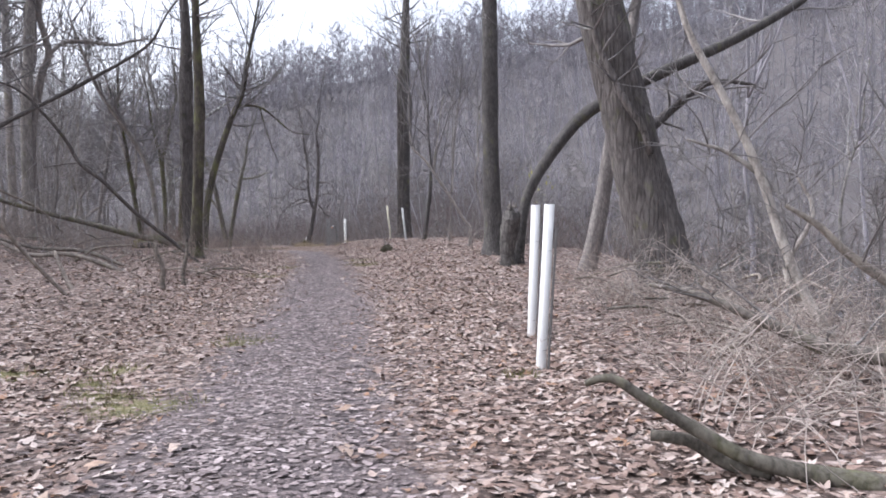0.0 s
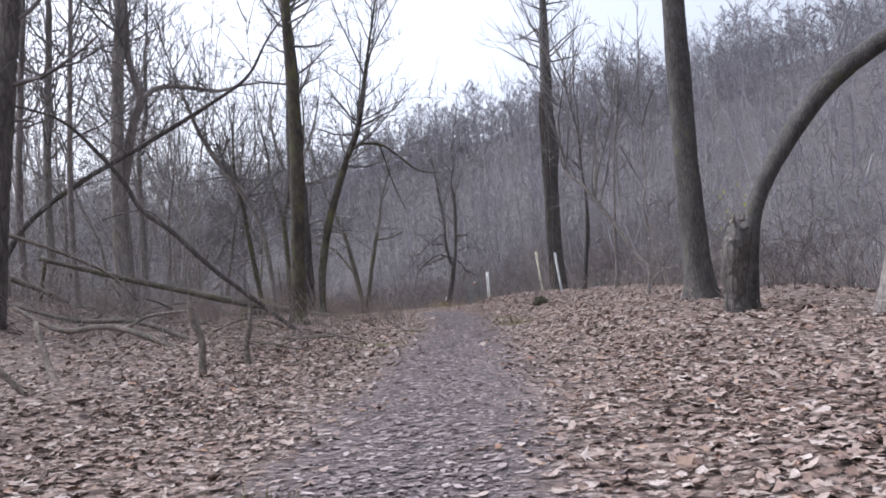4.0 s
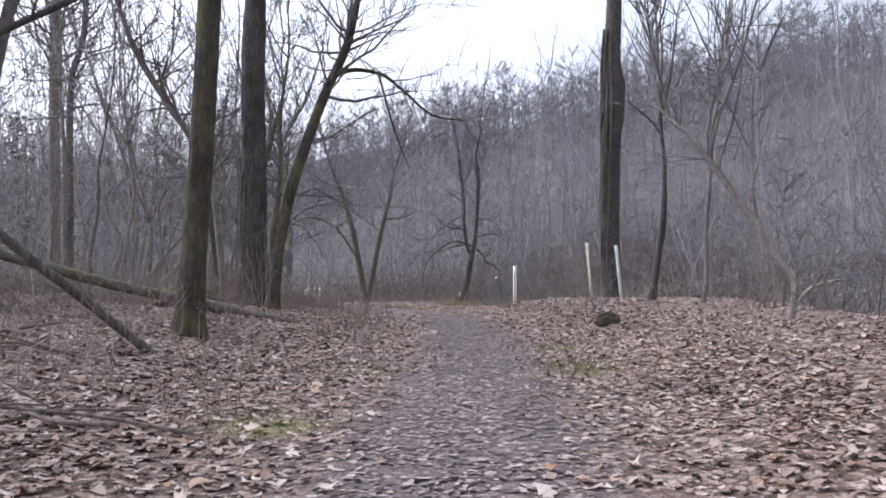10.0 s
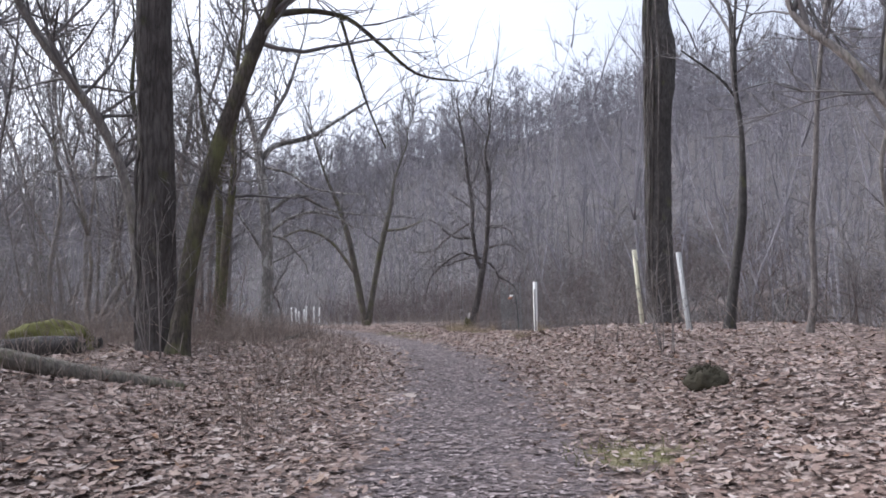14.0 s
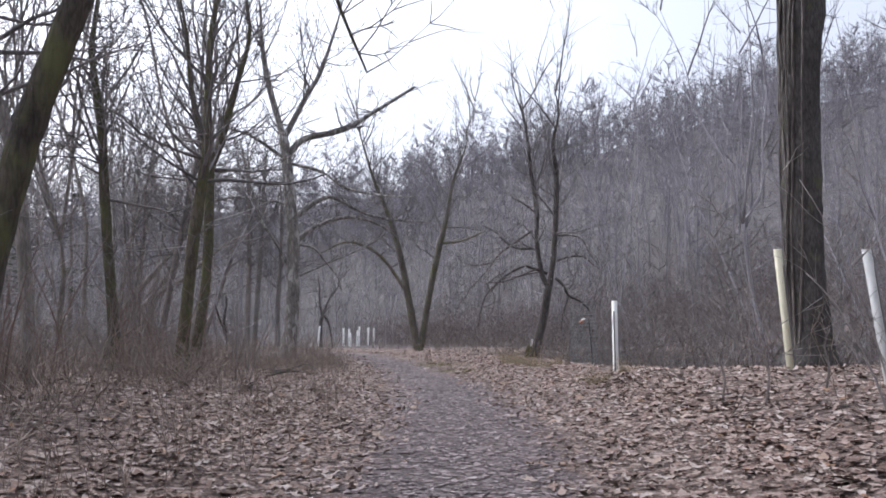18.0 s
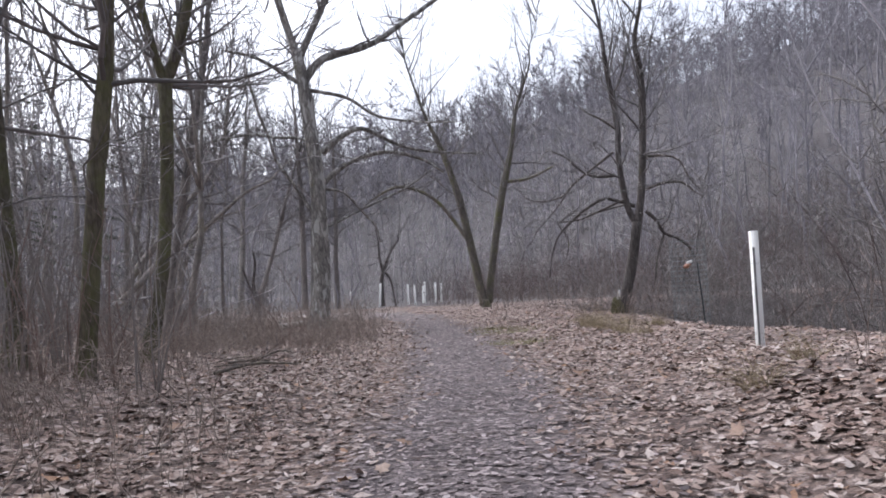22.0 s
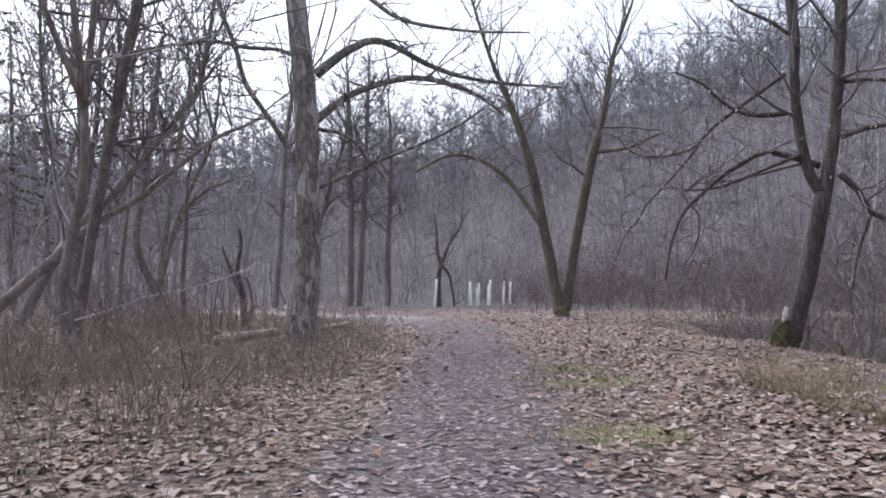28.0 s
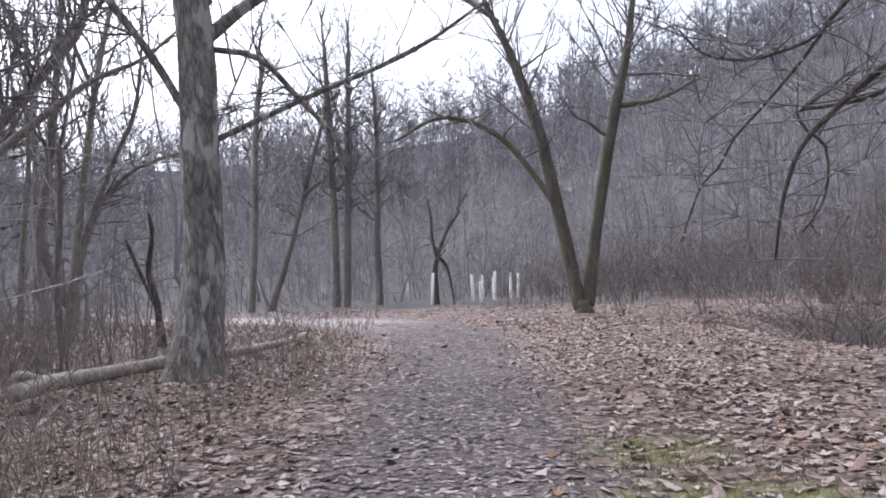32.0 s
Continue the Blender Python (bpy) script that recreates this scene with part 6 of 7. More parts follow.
fallen("fallen_branch", "straight dead pole caught slanting among the trees", [(-18.2, 20.6, 2.2, 0.08), (-17.79, 20.94, 4.2, 0.08), (-16.9, 21.58, 4.01, 0.073), (-16.12, 22.15, 3.82, 0.064), (-14.99, 22.97, 3.48, 0.056), (-13.1, 24.2, 2.4, 0.04), (-12.4, 24.7, 1.5, 0.03)], M_DEAD, 910, 8, (), 6)
fallen("fallen_branch", "thin dead bough leaning over the log", [(-17.69, 21.01, 2.3, 0.07), (-17.5, 21.1, 3.55, 0.066), (-16.93, 21.56, 3.51, 0.059), (-15.88, 22.33, 3.31, 0.043), (-14.9, 22.9, 2.3, 0.03)], M_DEAD, 915, 8, (), 6)
brush_pile("dead branches heaped on the wooded bank", -16.0, 20.6, 920, 16, 1.6, 0.8)
brush_pile("dead branches heaped behind a straight trunk", -11.6, 21.6, 925, 14, 1.5, 0.6)
for _x, _y, _h in ((-3.76, 37.5, 0.75), (-3.32, 37.1, 0.8), (-2.62, 37.9, 0.7)):
    _z = z_at(_x, _y)
    fallen("sapling_stem", "thin dark dead sapling stem standing in the leaves", [(_x, _y, _z - 0.05, 0.016), (_x + 0.05, _y, _z + _h * 0.4, 0.013), (_x + 0.01, _y, _z + _h * 0.7, 0.011), (_x + 0.08, _y - 0.02, _z + _h, 0.006)], M_BARK_BROWN, 695 + int(_h * 100), 8, (), 4)


def snag(label, pts, material, seed, spikes):
    """A broken-off stump with a splintered top."""
    root = tagged(new("broken_stump"), label, "stump")
    bx, by, bz = pts[0][:3]
    root.location = (bx, by, bz)
    row = [(x - bx, y - by, z - bz, r) for x, y, z, r in pts]
    row = [(0, 0, -0.2, row[0][3])] + row
    rng = random.Random(seed)
    x, y, z, r = row[-1]
    trunk = log_mesh("trunk", row, material, 18, 0.07, 0.11, 0.5, seed)
    for v in trunk.vertices:
        # the broken rim dips and rises
        torn = noise.noise(Vector((v.co.x * 9 / max(r, 0.1), v.co.y * 9 / max(r, 0.1), seed)) * 0.35)
        v.co.z -= max(0, v.co.z - z * 0.72) * (0.45 + 0.8 * torn)
    part("trunk", trunk, root)
    segs = []
    for _ in range(spikes):
        a = rng.uniform(0, 6.283)
        px, py = x + math.cos(a) * r * 0.7, y + math.sin(a) * r * 0.7
        segs.append((px, py, z - 0.12, r * 0.3, px + rng.uniform(-0.05, 0.05), py + rng.uniform(-0.05, 0.05), z + rng.uniform(-0.02, 0.08), 0.005))
    part("splinters", stick_mesh("splinters", segs, M_DEAD, 0.001), root)
    return root


snag("thick broken snag with flaking brown bark", [(1.62, 19.55, 0.2, 0.23), (1.6, 19.54, 0.5, 0.18), (1.6, 19.53, 0.8, 0.19), (1.65, 19.52, 1.2, 0.23), (1.72, 19.5, 1.55, 0.23), (1.78, 19.5, 1.95, 0.17)], M_BARK_SHAG_DARK, 500, 5)
snag("thin pale-tipped broken sapling stump", [(-6.0, 15.5, 0.03, 0.055), (-6.03, 15.5, 0.4, 0.052), (-6.0, 15.48, 0.75, 0.05), (-6.12, 15.46, 1.1, 0.044), (-6.13, 15.45, 1.5, 0.018)], M_DEAD, 501, 3)
snag("short broken sapling stump in brambles", [(-6.11, 17.2, 0.1, 0.05), (-6.14, 17.21, 0.5, 0.042), (-6.06, 17.21, 0.85, 0.04), (-6.03, 17.25, 1.3, 0.016)], M_DEAD, 502, 3)
tree("small dark crooked tree behind the white tubes", [(-32.0, 84.6, -1.3, 0.19), (-31.99, 84.63, -0.54, 0.165), (-31.97, 84.64, 0.68, 0.14), (-31.78, 84.76, 1.54, 0.112), (-31.37, 85.01, 2.68, 0.08), (-30.77, 85.39, 3.66, 0.05)], M_BARK_DARK, top=5.5, seed=31, sides=10, boughs=16, bough=2.0, depth=1, crown_from=0.4, shoots=8,
     limbs=[[(-31.79, 84.75, 1.4, 0.085), (-31.46, 84.95, 0.93, 0.072), (-31.28, 85.07, -0.25, 0.055), (-31.2, 85.1, -1.2, 0.05)], [(-31.84, 84.72, 1.25, 0.1), (-32.0, 84.62, 2.43, 0.08), (-32.01, 84.61, 3.6, 0.06), (-32.14, 84.53, 4.49, 0.035)]])


# ---- vines on the tree by the tubes ----
def vines(label, x, y, z0, r, seed, count, height):
    rng = random.Random(seed)
    root = tagged(new("vine"), label, "vine")
    root.location = (x, y, z0)
    for k in range(count):
        a = math.pi * rng.uniform(0.8, 1.3)
        pts = []
        for i in range(9):
            h = height * i / 8
            a += rng.uniform(-0.2, 0.2)
            rr = r * rng.uniform(0.98, 1.3) if i not in (0, 8) else r * 1.05
            pts.append((math.cos(a) * rr + h * 0.03, math.sin(a) * rr, h, rng.uniform(0.012, 0.03)))
        part("strand", log_mesh("strand", pts, M_BARK_DARK, 6, 0.25, 0.05, 0, seed + k), root)
    return root


vines("dark hairy vines hanging down a tree trunk", -2.12, 43.4, z_at(-2.12, 43.4), 0.35, 510, 20, 9.5)
vines("thin vines climbing a dark trunk", -11.1, 34.0, z_at(-11.1, 34.0), 0.33, 530, 6, 5.0)


# ---- moss mound, root clod, sign post and wire guard ----
M_MOSS = plain("green_moss", (0.26, 0.255, 0.095), 0.95, 0.4)


def lump(name, label, x, y, sx, sy, sz, turn, material, seed, tufts=0, z=None):
    bm = bmesh.new()
    bmesh.ops.create_icosphere(bm, subdivisions=4, radius=1.0)
    for v in bm.verts:
        k = 1 + 0.22 * noise.noise(v.co * 1.7 + Vector((seed, 0, 0))) + 0.12 * noise.noise(v.co * 5 + Vector((0, seed, 0))) + 0.05 * noise.noise(v.co * 14)
        v.co = Vector((v.co.x * sx, v.co.y * sy, v.co.z * sz)) * k
    for f in bm.faces:
        f.smooth = True
    me = bpy.data.meshes.new(name)
    bm.to_mesh(me)
    bm.free()
    me.materials.append(material)
    ob = tagged(new(name, me), label, name.replace("_", " "))
    ob.matrix_world = pose(x, y, (z_at(x, y) if z is None else z) + sz * 0.35, 0, 0, turn)
    rng = random.Random(seed)
    fine = []
    for _ in range(tufts):
        a, e = rng.uniform(0, 6.283), rng.uniform(0.0, 1.5)
        d = Vector((math.cos(a) * math.cos(e), math.sin(a) * math.cos(e), math.sin(e)))
        p = Vector((d.x * sx, d.y * sy, d.z * sz)) * 0.92
        sprout(rng, fine, tuple(p), tuple((d + Vector((rng.uniform(-0.8, 0.8), rng.uniform(-0.8, 0.8), rng.uniform(-0.5, 0.5)))).normalized()), rng.uniform(0.025, 0.09), 0.004, 0, -0.1, 0.4)
    if fine:
        tagged(part("fringe", stick_mesh("fringe", fine, material), ob), kind="stuff")
    return ob


lump("mossy_log", "short rotten log thickly covered in green moss", -12.6, 33.05, 0.75, 0.36, 0.36, 20, M_MOSS, 3, 900)
for _x, _y, _r, _n in ((-11.55, 32.55, 0.16, 1.3), (-12.0, 33.65, 0.12, 1.1)):
    _z = z_at(_x, _y) + _r * 0.75
    fallen("fallen_log", "short dark rotten log end beside a mossy log", [(_x, _y, _z, _r), (_x - _n * 0.5, _y - 0.1, _z + 0.02, _r * 1.05), (_x - _n, _y - 0.15, _z + 0.01, _r * 0.9)], M_BARK_SMOOTH, 930 + int(_r * 100), 14)
M_CLOD = plain("dark_mossy_earth", (0.105, 0.095, 0.065), 0.95, 0.35)
lump("root_clod", "dark mossy clod of earth and roots on the leaves", -2.3, 30.75, 0.24, 0.2, 0.17, 10, M_CLOD, 5, 380)
M_CLOD_MOSS = plain("dull_green_moss", (0.14, 0.13, 0.07), 0.95, 0.35)
lump("moss_mound", "green moss at the foot of the forked tree", -10.3, 58.86, 0.2, 0.16, 0.36, 0, M_CLOD_MOSS, 8, 260)
M_POST = plain("dark_steel", (0.05, 0.055, 0.06), 0.6, 0.2)
M_ORANGE = plain("orange_tape", (0.5, 0.24, 0.15), 0.6, 0.15)
M_WIRE = plain("galvanised_wire", (0.22, 0.25, 0.25), 0.5, 0.1)


def wire_guard(x, y, h, r):
    root = tagged(new("wire_tree_guard"), "wire mesh tree guard on a dark post with orange tape", "tree guard")
    root.location = (x, y, z_at(x, y))
    part("post", stick_mesh("post", [(0.06, 0, -0.2, 0.018, -0.04, 0, h * 0.72, 0.016)], M_POST, 0.001), root, "dark steel post")
    rows = 18
    for k in range(rows):
        z = h * (k + 0.5) / rows
        part("hoop", stick_mesh("hoop", [(r * math.cos(a) - r * 0.6, r * math.sin(a), z, 0.004, r * math.cos(a + 0.42) - r * 0.6, r * math.sin(a + 0.42), z, 0.004) for a in [i * 0.4189 for i in range(15)]], M_WIRE), root)
    for i in range(18):
        a = i * 0.349
        part("upright_wire", stick_mesh("upright_wire", [(r * math.cos(a) - r * 0.6, r * math.sin(a), 0, 0.0035, r * math.cos(a) - r * 0.6, r * math.sin(a), h, 0.0035)], M_WIRE), root)
    part("tape", log_mesh("tape", [(-0.34, -0.05, h * 0.68, 0.03), (-0.26, -0.06, h * 0.69, 0.05), (-0.19, -0.05, h * 0.71, 0.035)], M_ORANGE, 8, 0.05, 0.3, 0, 71), root, "crumpled orange tape tag")
    part("tape", log_mesh("tape", [(-0.27, -0.06, h * 0.72, 0.02), (-0.19, -0.06, h * 0.738, 0.03), (-0.14, -0.05, h * 0.745, 0.018)], M_TUBE, 8, 0.05, 0.3, 0, 72), root, "crumpled white tape tag")
    return root


wire_guard(-7.25, 53.4, 2.05, 0.4)
for _x, _y, _lx, _top in ((-31.9, 84.0, 0.17, 0.6), (-31.33, 87.44, 0.0, 0.35), (-29.82, 85.43, -0.01, 0.02), (-31.96, 89.87, 0.02, 0.21), (-30.74, 88.74, 0.06, 0.13), (-29.99, 87.39, 0.08, 0.46), (-30.53, 90.54, 0.06, 0.3), (-29.65, 89.59, 0.09, 0.26), (-44.13, 101.15, 0.06, -0.24)):
    tube(_x, _y, _top - z_at(_x, _y), 0.075, _lx, 0.0, M_TUBE, "white tree tube in a cluster beyond the bend", True)


# ---- fallen leaves ----
LEAF_SHAPES = [
    # maple: five pointed lobes; oak: long with round lobes; beech: a plain pointed oval
    ((0, 1.05), (20, 0.5), (42, 0.98), (66, 0.42), (98, 0.8), (135, 0.45), (180, 0.5), (225, 0.45), (262, 0.8), (294, 0.42), (318, 0.98), (340, 0.5)),
    ((0, 1.2), (22, 0.72), (35, 0.92), (58, 0.44), (78, 0.62), (120, 0.42), (180, 1.05), (240, 0.42), (282, 0.62), (302, 0.44), (325, 0.92), (338, 0.72)),
    ((0, 1.2), (14, 0.92), (30, 0.72), (60, 0.54), (100, 0.5), (140, 0.62), (180, 1.05), (220, 0.62), (260, 0.5), (300, 0.54), (330, 0.72), (346, 0.92)),
]


COARSE_SHAPES = [
    ((0, 1.05), (24, 0.45), (50, 0.98), (92, 0.42), (180, 0.6), (268, 0.42), (310, 0.98), (336, 0.45)),
    ((0, 1.2), (32, 0.85), (58, 0.42), (84, 0.62), (180, 1.05), (276, 0.62), (302, 0.42), (328, 0.85)),
    ((0, 1.2), (30, 0.72), (90, 0.48), (140, 0.62), (180, 1.05), (220, 0.62), (270, 0.48), (330, 0.72)),
]


SCRAP_SHAPES = [((0, 1.1), (60, 0.6), (140, 0.8), (215, 0.55), (300, 0.7)), ((0, 1.2), (75, 0.45), (165, 1.0), (240, 0.5), (310, 0.65)), ((0, 0.9), (50, 0.75), (130, 0.5), (200, 1.0), (290, 0.5))]


def leaf_points(rng, x, y, z, size, tilt, kinds, ring, curled=1.0):
    """Leaves that curl about the midrib, each a fan: verts n x (ring + 1) x 3."""
    n = len(x)
    polar = np.array({12: LEAF_SHAPES, 8: COARSE_SHAPES, 5: SCRAP_SHAPES}[ring])
    shapes = np.stack((polar[..., 1] * np.cos(np.radians(polar[..., 0])), polar[..., 1] * np.sin(np.radians(polar[..., 0]))), axis=2)
    s = shapes[kinds] * size[:, None, None] * rng.uniform(0.72, 1.25, (n, ring, 1))
    across, along = s[..., 1] / size[:, None], s[..., 0] / size[:, None]
    cup, bow = rng.uniform(-0.3, 0.6, (n, 1)), rng.uniform(-0.2, 0.3, (n, 1))
    p = np.zeros((n, ring + 1, 3))
    p[:, 1:, :2] = s
    p[:, 1:, 2] = curled * size[:, None] * (cup * across ** 2 + bow * along ** 2 + rng.uniform(-0.16, 0.16, (n, ring)))
    yaw, tx, ty = rng.uniform(0, 6.283, n), rng.normal(0, 1, n) * tilt, rng.normal(0, 1, n) * tilt
    c, q = np.cos(yaw)[:, None], np.sin(yaw)[:, None]
    px, py = p[:, :, 0] * c - p[:, :, 1] * q, p[:, :, 0] * q + p[:, :, 1] * c
    pz = p[:, :, 2] + px * np.tan(np.clip(tx, -1, 1))[:, None] + py * np.tan(np.clip(ty, -1, 1))[:, None]
    return np.stack((px + x[:, None], py + y[:, None], pz + z[:, None]), axis=2)


def fan_mesh(name, p, material):
    n, m, _ = p.shape
    ring = m - 1
    k = np.arange(ring)
    b = np.arange(n)[:, None] * m
    f = np.stack((np.broadcast_to(b, (n, ring)), b + 1 + k, b + 1 + (k + 1) % ring), axis=2).reshape(-1, 3)
    return mesh_from(name, p.reshape(-1, 3), f.ravel(), np.full(len(f), 3), material, True)


def litter():
    rng = np.random.RandomState(21)
    for name, label, count, lo, hi, dens, ring, material in (
            ("leaf_litter", "brown fallen leaves lying thick beside the path", 76000, 0.02, 0.066, "side", 8, M_LEAF),
            ("leaf_litter", "brown fallen leaves near the path", 38000, 0.028, 0.078, "near", 8, M_LEAF),
            ("leaf_litter", "brown fallen leaves under the trees", 26000, 0.045, 0.095, "wide", 8, M_LEAF),
            ("leaf_litter", "fallen leaves around the bend of the path", 11000, 0.05, 0.1, "bend", 8, M_LEAF),
            ("leaf_scraps", "trodden scraps of leaves on the path", 62000, 0.013, 0.05, "path", 5, M_LEAFBIT)):
        y = rng.uniform(-2, 70, count)
        if dens == "side":
            d = rng.choice((-1, 1), count) * (0.3 + np.abs(rng.normal(0, 0.9, count)) + rng.uniform(0, 2.4, count))
        elif dens == "near":
            d = rng.choice((-1, 1), count) * rng.uniform(2.2, 6, count)
        elif dens == "wide":
            d = rng.choice((-1, 1), count) * rng.uniform(5, 15, count)
        else:
            d = rng.normal(0, 0.62, count)
        s = (np.interp(y + 1, PATH_Y, PATH_X) - np.interp(y - 1, PATH_Y, PATH_X)) / 2
        x = np.interp(y, PATH_Y, PATH_X) + d * np.sqrt(1 + s * s)
        if dens == "bend":
            x, y = rng.uniform(-46, -6, count), rng.uniform(60, 86, count)
        size = rng.uniform(lo, hi, count)
        if dens != "path":
            bare = np.interp(y, [0, 20, 40, 60, 64, 70], [1.05, 0.95, 0.85, 0.95, 1.6, 1.9])
            bare = bare + rng.normal(0, 0.16, count) + 0.3 * np.sin(x * 1.7 + 2 * np.sin(y * 0.9)) * np.sin(y * 1.3)
            keep = rng.rand(count) < np.interp(y, [0, 20, 26, 40, 46, 62, 65], [0.36, 0.32, 0.5, 0.52, 0.36, 0.3, 0.06]) + 0.9 * ease((np.abs(beside(x, y)) - bare + 0.25) / 0.7)
            for mx, my, mr in MOSS:
                keep &= (np.hypot(x - mx, y - my) > 0.7 * mr) | (rng.rand(count) < 0.5)
            keep &= (y < 50) | (beside(x, y) < 5.6)
            x, y, size = x[keep], y[keep], size[keep]
        n = len(x)
        z = land(x, y) + 0.006 + rng.uniform(0, 0.02 if dens != "path" else 0.006, n)
        p = leaf_points(rng, x, y, z, size, 0.14 if dens != "path" else 0.06, rng.choice((0, 0, 1, 1, 2), n), ring, 0.5 if dens == "path" else 1.0)
        tagged(new(name, fan_mesh(name, p, material)), label, "leaves", kind="stuff")


litter()


def sparse_leaf_shrub():
    x, y = 4.0, 32.6
    root = shrub("thin shrub still holding a few yellow-green leaves", x, y, 320, 5, 3.6, 0.9, 0.014, M_SHRUB)
    m = leaf_material("yellow_green_leaf", [(0.0, (0.30, 0.30, 0.06)), (1.0, (0.42, 0.40, 0.10))])
    rng = np.random.RandomState(5)
    n = 70
    z = rng.uniform(1.6, 3.6, n)
    p = leaf_points(rng, rng.normal(0, 0.45, n), rng.normal(0, 0.45, n), z, rng.uniform(0.03, 0.06, n), 0.8, rng.randint(0, 3, n), 12)
    tagged(part("leaf_spray", fan_mesh("leaf_spray", p, m), root, "yellow-green leaves"), kind="stuff")


sparse_leaf_shrub()


def single_leaves():
    """Large leaves close to the path, one by one."""
    rng = np.random.RandomState(31)
    m, n, l, b = nodes_of("large_fallen_leaf", 0.65)
    info = n.new("ShaderNodeObjectInfo")
    c = ramp(n, l, info.outputs["Random"], [(0.0, (0.24, 0.15, 0.10)), (0.3, (0.35, 0.26, 0.20)), (0.6, (0.43, 0.34, 0.28)), (0.85, (0.50, 0.43, 0.38)), (1.0, (0.34, 0.2, 0.115))])
    l.new(mix(n, l, 0.5, c, mix(n, l, 1.0, c, ramp(n, l, noise_tex(n, l, coords(n, l, (1, 1, 1)), 40.0, 3.0), [(0.3, (0.5, 0.5, 0.5)), (0.7, (1.3, 1.3, 1.3))]), "MULTIPLY")), b.inputs["Base Color"])
    meshes = []
    for k in range(9):
        o = np.zeros(1)
        meshes.append(fan_mesh("leaf", leaf_points(rng, o, o, o, np.array([0.085]), 0.08, np.array([k % 2]), 12), m))
    for k in range(300):
        y = rng.uniform(0, 60)
        d = rng.choice((-1, 1)) * rng.uniform(0.5, 3.2)
        x = float(np.interp(y, PATH_Y, PATH_X)) + d
        ob = new("leaf", meshes[k % 9])
        ob.parent = ground
        ob.matrix_basis = pose(x, y, z_at(x, y) + 0.035, rng.uniform(-14, 14), rng.uniform(-14, 14), rng.uniform(0, 360)) @ Matrix.Scale(rng.uniform(0.7, 1.2), 4)


single_leaves()


# ---- dry weeds and grass ----
def weeds():
    temps = []
    for k in range(14):
        rng = random.Random(1700 + k)
        segs = []
        for _ in range(2):
            a, e = rng.uniform(0, 6.283), rng.uniform(1.0, 1.5)
            sprout(rng, segs, (rng.uniform(-0.12, 0.12), rng.uniform(-0.12, 0.12), -0.02), (math.cos(a) * math.cos(e), math.sin(a) * math.cos(e), math.sin(e)), rng.uniform(0.25, 0.75), 0.0035, 1, 0.05, 0.2, (1, 3), 0.4, 0.6)
        temps.append(np.array(segs))
    rng = np.random.RandomState(13)
    spots = []
    while len(spots) < 1500:
        y = rng.uniform(18, 64)
        if rng.rand() < 0.86:
            d = -rng.uniform(1.7, 9)
            if y < 28 and rng.rand() < 0.25:
                continue
        else:
            d = rng.uniform(3.2, 8)
        if noise.noise(Vector((d * 0.35, y * 0.25, 3.0))) < -0.1 and y < 60:
            continue
        x = float(np.interp(y, PATH_Y, PATH_X)) + d
        spots.append((x, y, float(land(x, y))))
    for _ in range(1100):
        y = rng.uniform(34, 58)
        x = float(np.interp(y, PATH_Y, PATH_X)) - np.interp(y, [34, 44, 50], [4.2, 3.8, 2.4]) - abs(rng.normal(0, 3.4))
        spots.append((x, y, float(land(x, y))))
    for _ in range(260):
        y = rng.uniform(3, 16)
        x = float(np.interp(y, PATH_Y, PATH_X)) + rng.uniform(4.2, 8)
        spots.append((x, y, float(land(x, y))))
    for _ in range(900):
        x, y = rng.uniform(-34, -8), rng.uniform(64, 90)
        d = float(beside(x, y))
        if abs(d) < 2.4 or (y < 71 and d > 4.5) or (-33 < x < -26 and 77 < y < 91):
            continue
        spots.append((x, y, float(land(x, y))))
    spots = [q for k, q in enumerate(spots) if not (-20.5 < q[0] < -17.4 and 52.4 < q[1] < 56.5) and (k % 5 == 0 or not open_floor(q[0], q[1]))]
    short = []
    while len(short) < 1100:
        y = rng.uniform(38, 57)
        x = float(np.interp(y, PATH_Y, PATH_X)) - rng.uniform(np.interp(y, [38, 44, 50], [3.4, 3.0, 1.9]), 9)
        if noise.noise(Vector((x * 0.5, y * 0.4, 7.0))) > -0.15 and (rng.rand() < 0.3 or not open_floor(x, y)) and not (-20.5 < x < -18 and 52.5 < y < 56):
            short.append((x, y, float(land(x, y))))
    g = np.concatenate((scatter_sticks(temps, spots, rng, 0.6, 1.4), scatter_sticks(temps, short, rng, 0.35, 0.75)))
    v, f = sticks(g, 3)
    tagged(new("dry_weeds", mesh_from("dry_weeds", v, f.ravel(), np.full(len(f), 4), M_WEED)), "dead brown weed stalks standing beside the path", "weeds", kind="stuff")


weeds()
M_GRASS = twig("grass_blades", (0.11, 0.115, 0.035), (0.25, 0.24, 0.10))


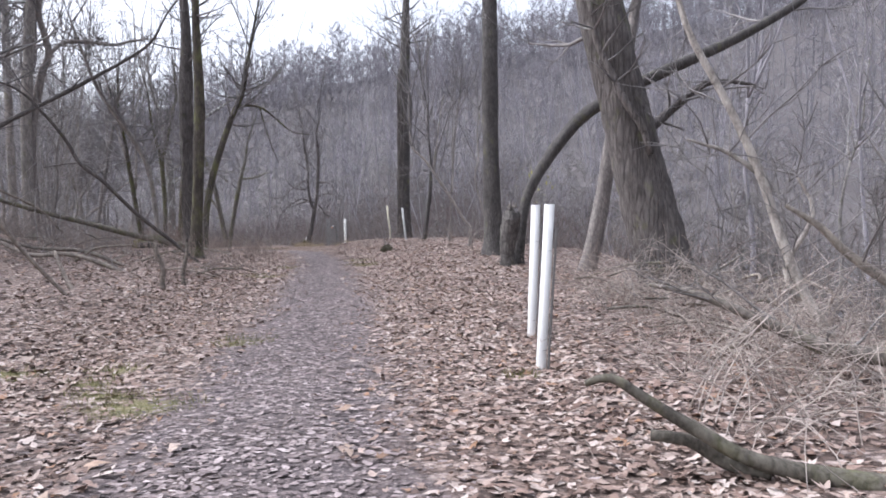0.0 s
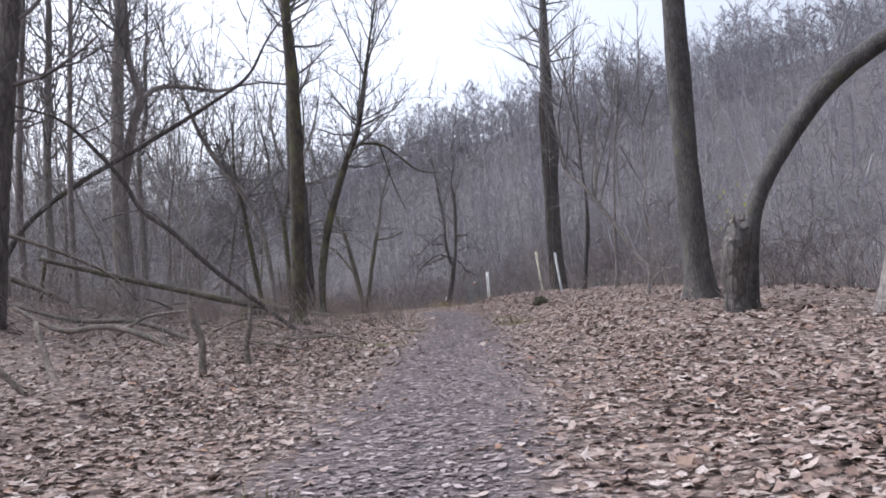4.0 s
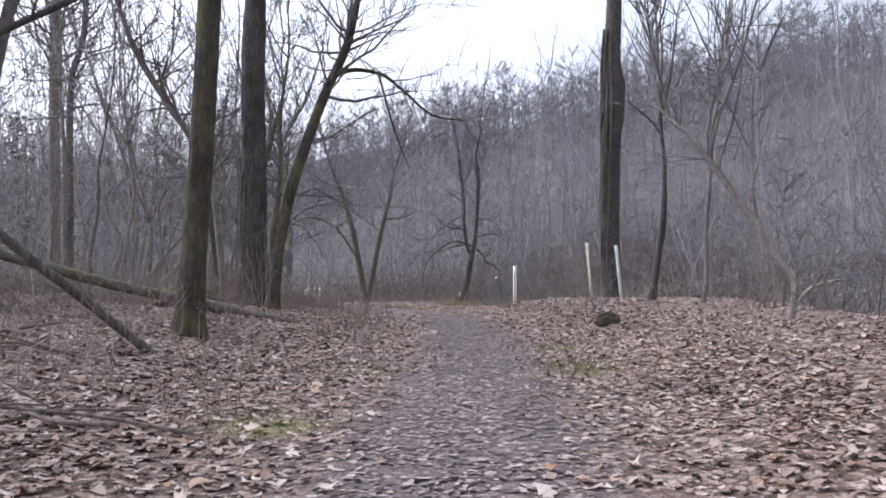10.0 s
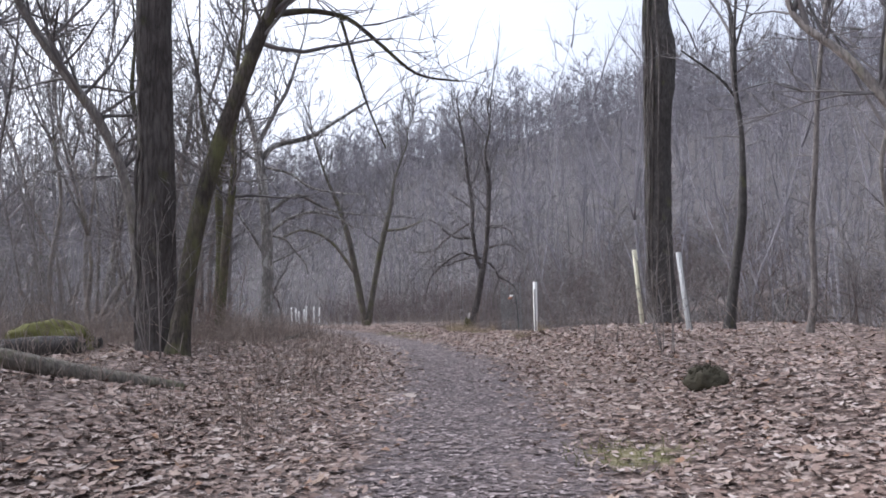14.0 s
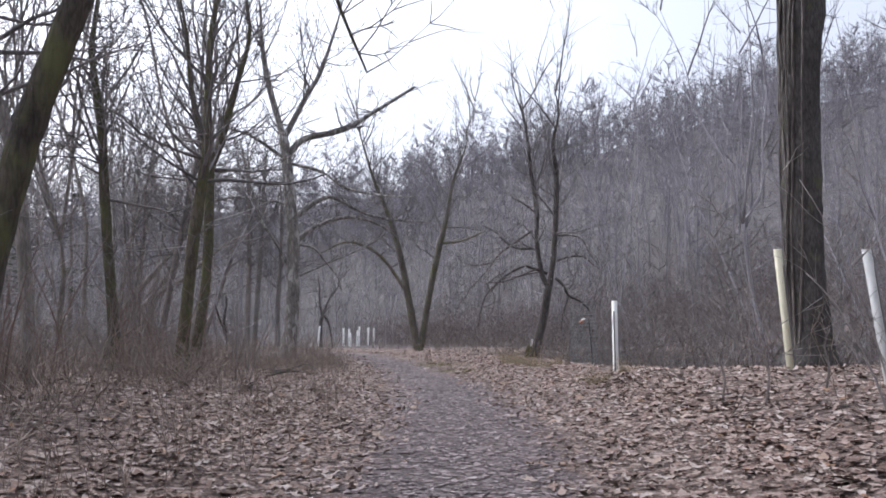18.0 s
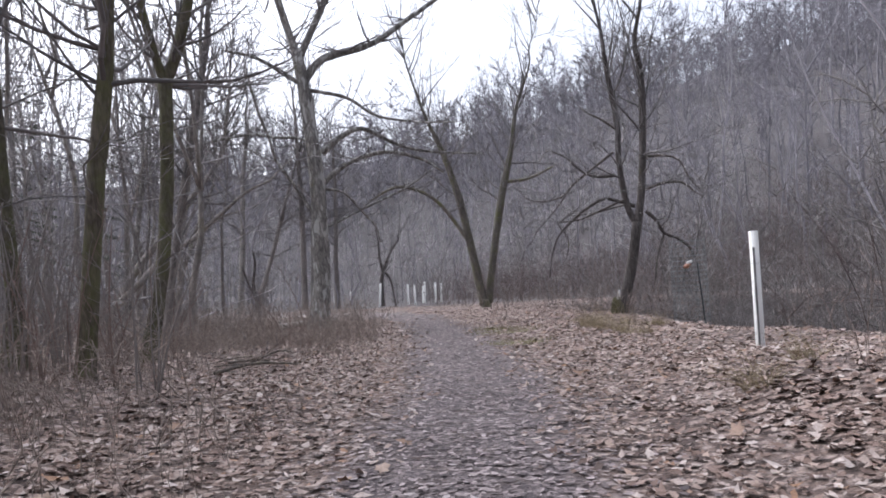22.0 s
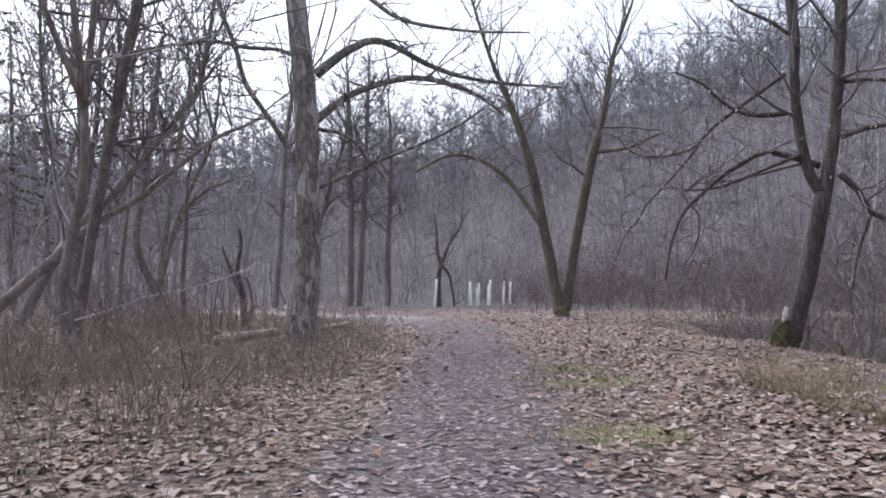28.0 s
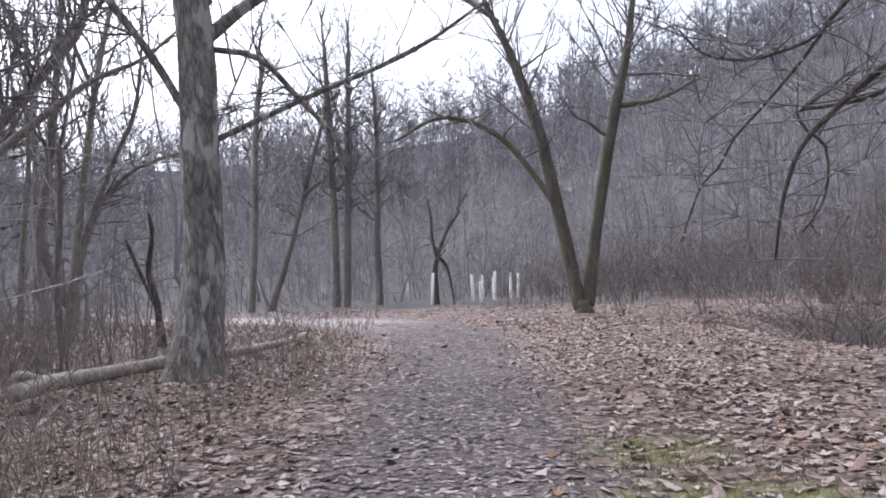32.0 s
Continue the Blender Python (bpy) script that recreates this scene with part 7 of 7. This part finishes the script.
def grass():
    rng = np.random.RandomState(17)
    rows = []
    for mx, my, mr in MOSS:
        n = int(260 * mr)
        a, r = rng.uniform(0, 6.283, n), mr * 0.8 * np.sqrt(rng.rand(n))
        x, y = mx + r * np.cos(a), my + r * np.sin(a)
        z = land(x, y)
        h = rng.uniform(0.03, 0.10, n)
        lx, ly = rng.normal(0, 0.035, n), rng.normal(0, 0.035, n)
        rows.append(np.stack((x, y, z, np.full(n, 0.0028), x + lx, y + ly, z + h, np.full(n, 0.0008)), axis=1))
    v, f = sticks(np.concatenate(rows), 3)
    tagged(new("grass", mesh_from("grass", v, f.ravel(), np.full(len(f), 4), M_GRASS)), "thin tufts of green grass at the path edge", "grass", kind="stuff")


grass()
STRAW = [(-8.9, 50.6, 0.4), (-9.2, 51.1, 0.5), (-9.7, 52.2, 0.55), (-9.4, 51.8, 0.45), (-8.5, 50.1, 0.35), (-7.9, 49.4, 0.3), (-8.3, 49.6, 0.3), (-5.6, 41.3, 0.35), (-9.9, 53.0, 0.5), (-5.2, 42.2, 0.3), (-9.1, 53.6, 0.4), (-8.0, 51.6, 0.35)]
M_STRAW = twig("straw_grass", (0.2, 0.165, 0.1), (0.48, 0.4, 0.27))


def straw_tuft(x, y, seed, blades, height):
    """Dry arching grass blades from one root."""
    rng = random.Random(seed)
    segs = []
    for _ in range(blades):
        a, e, n = rng.uniform(0, 6.283), rng.uniform(0.6, 1.5), height * rng.uniform(0.25, 0.5)
        p = (rng.uniform(-0.14, 0.14), rng.uniform(-0.14, 0.14), -0.02)
        for i in range(3):
            q = (p[0] + math.cos(a) * math.cos(e) * n, p[1] + math.sin(a) * math.cos(e) * n, max(0.01, p[2] + math.sin(e) * n))
            segs.append((*p, 0.003 - i * 0.0007, *q, 0.0022 - i * 0.0007))
            p, e = q, e - rng.uniform(0.2, 0.6)
    root = tagged(new("grass_tuft"), "dry straw-coloured grass tuft at the edge of the leaves", "grass", "straw tufts beside the path")
    root.location = (x, y, z_at(x, y))
    tagged(part("blade", stick_mesh("blade", segs, M_STRAW), root), kind="stuff")


for _k, (_x, _y, _h) in enumerate(STRAW):
    straw_tuft(_x, _y, 1900 + _k, 70, _h)
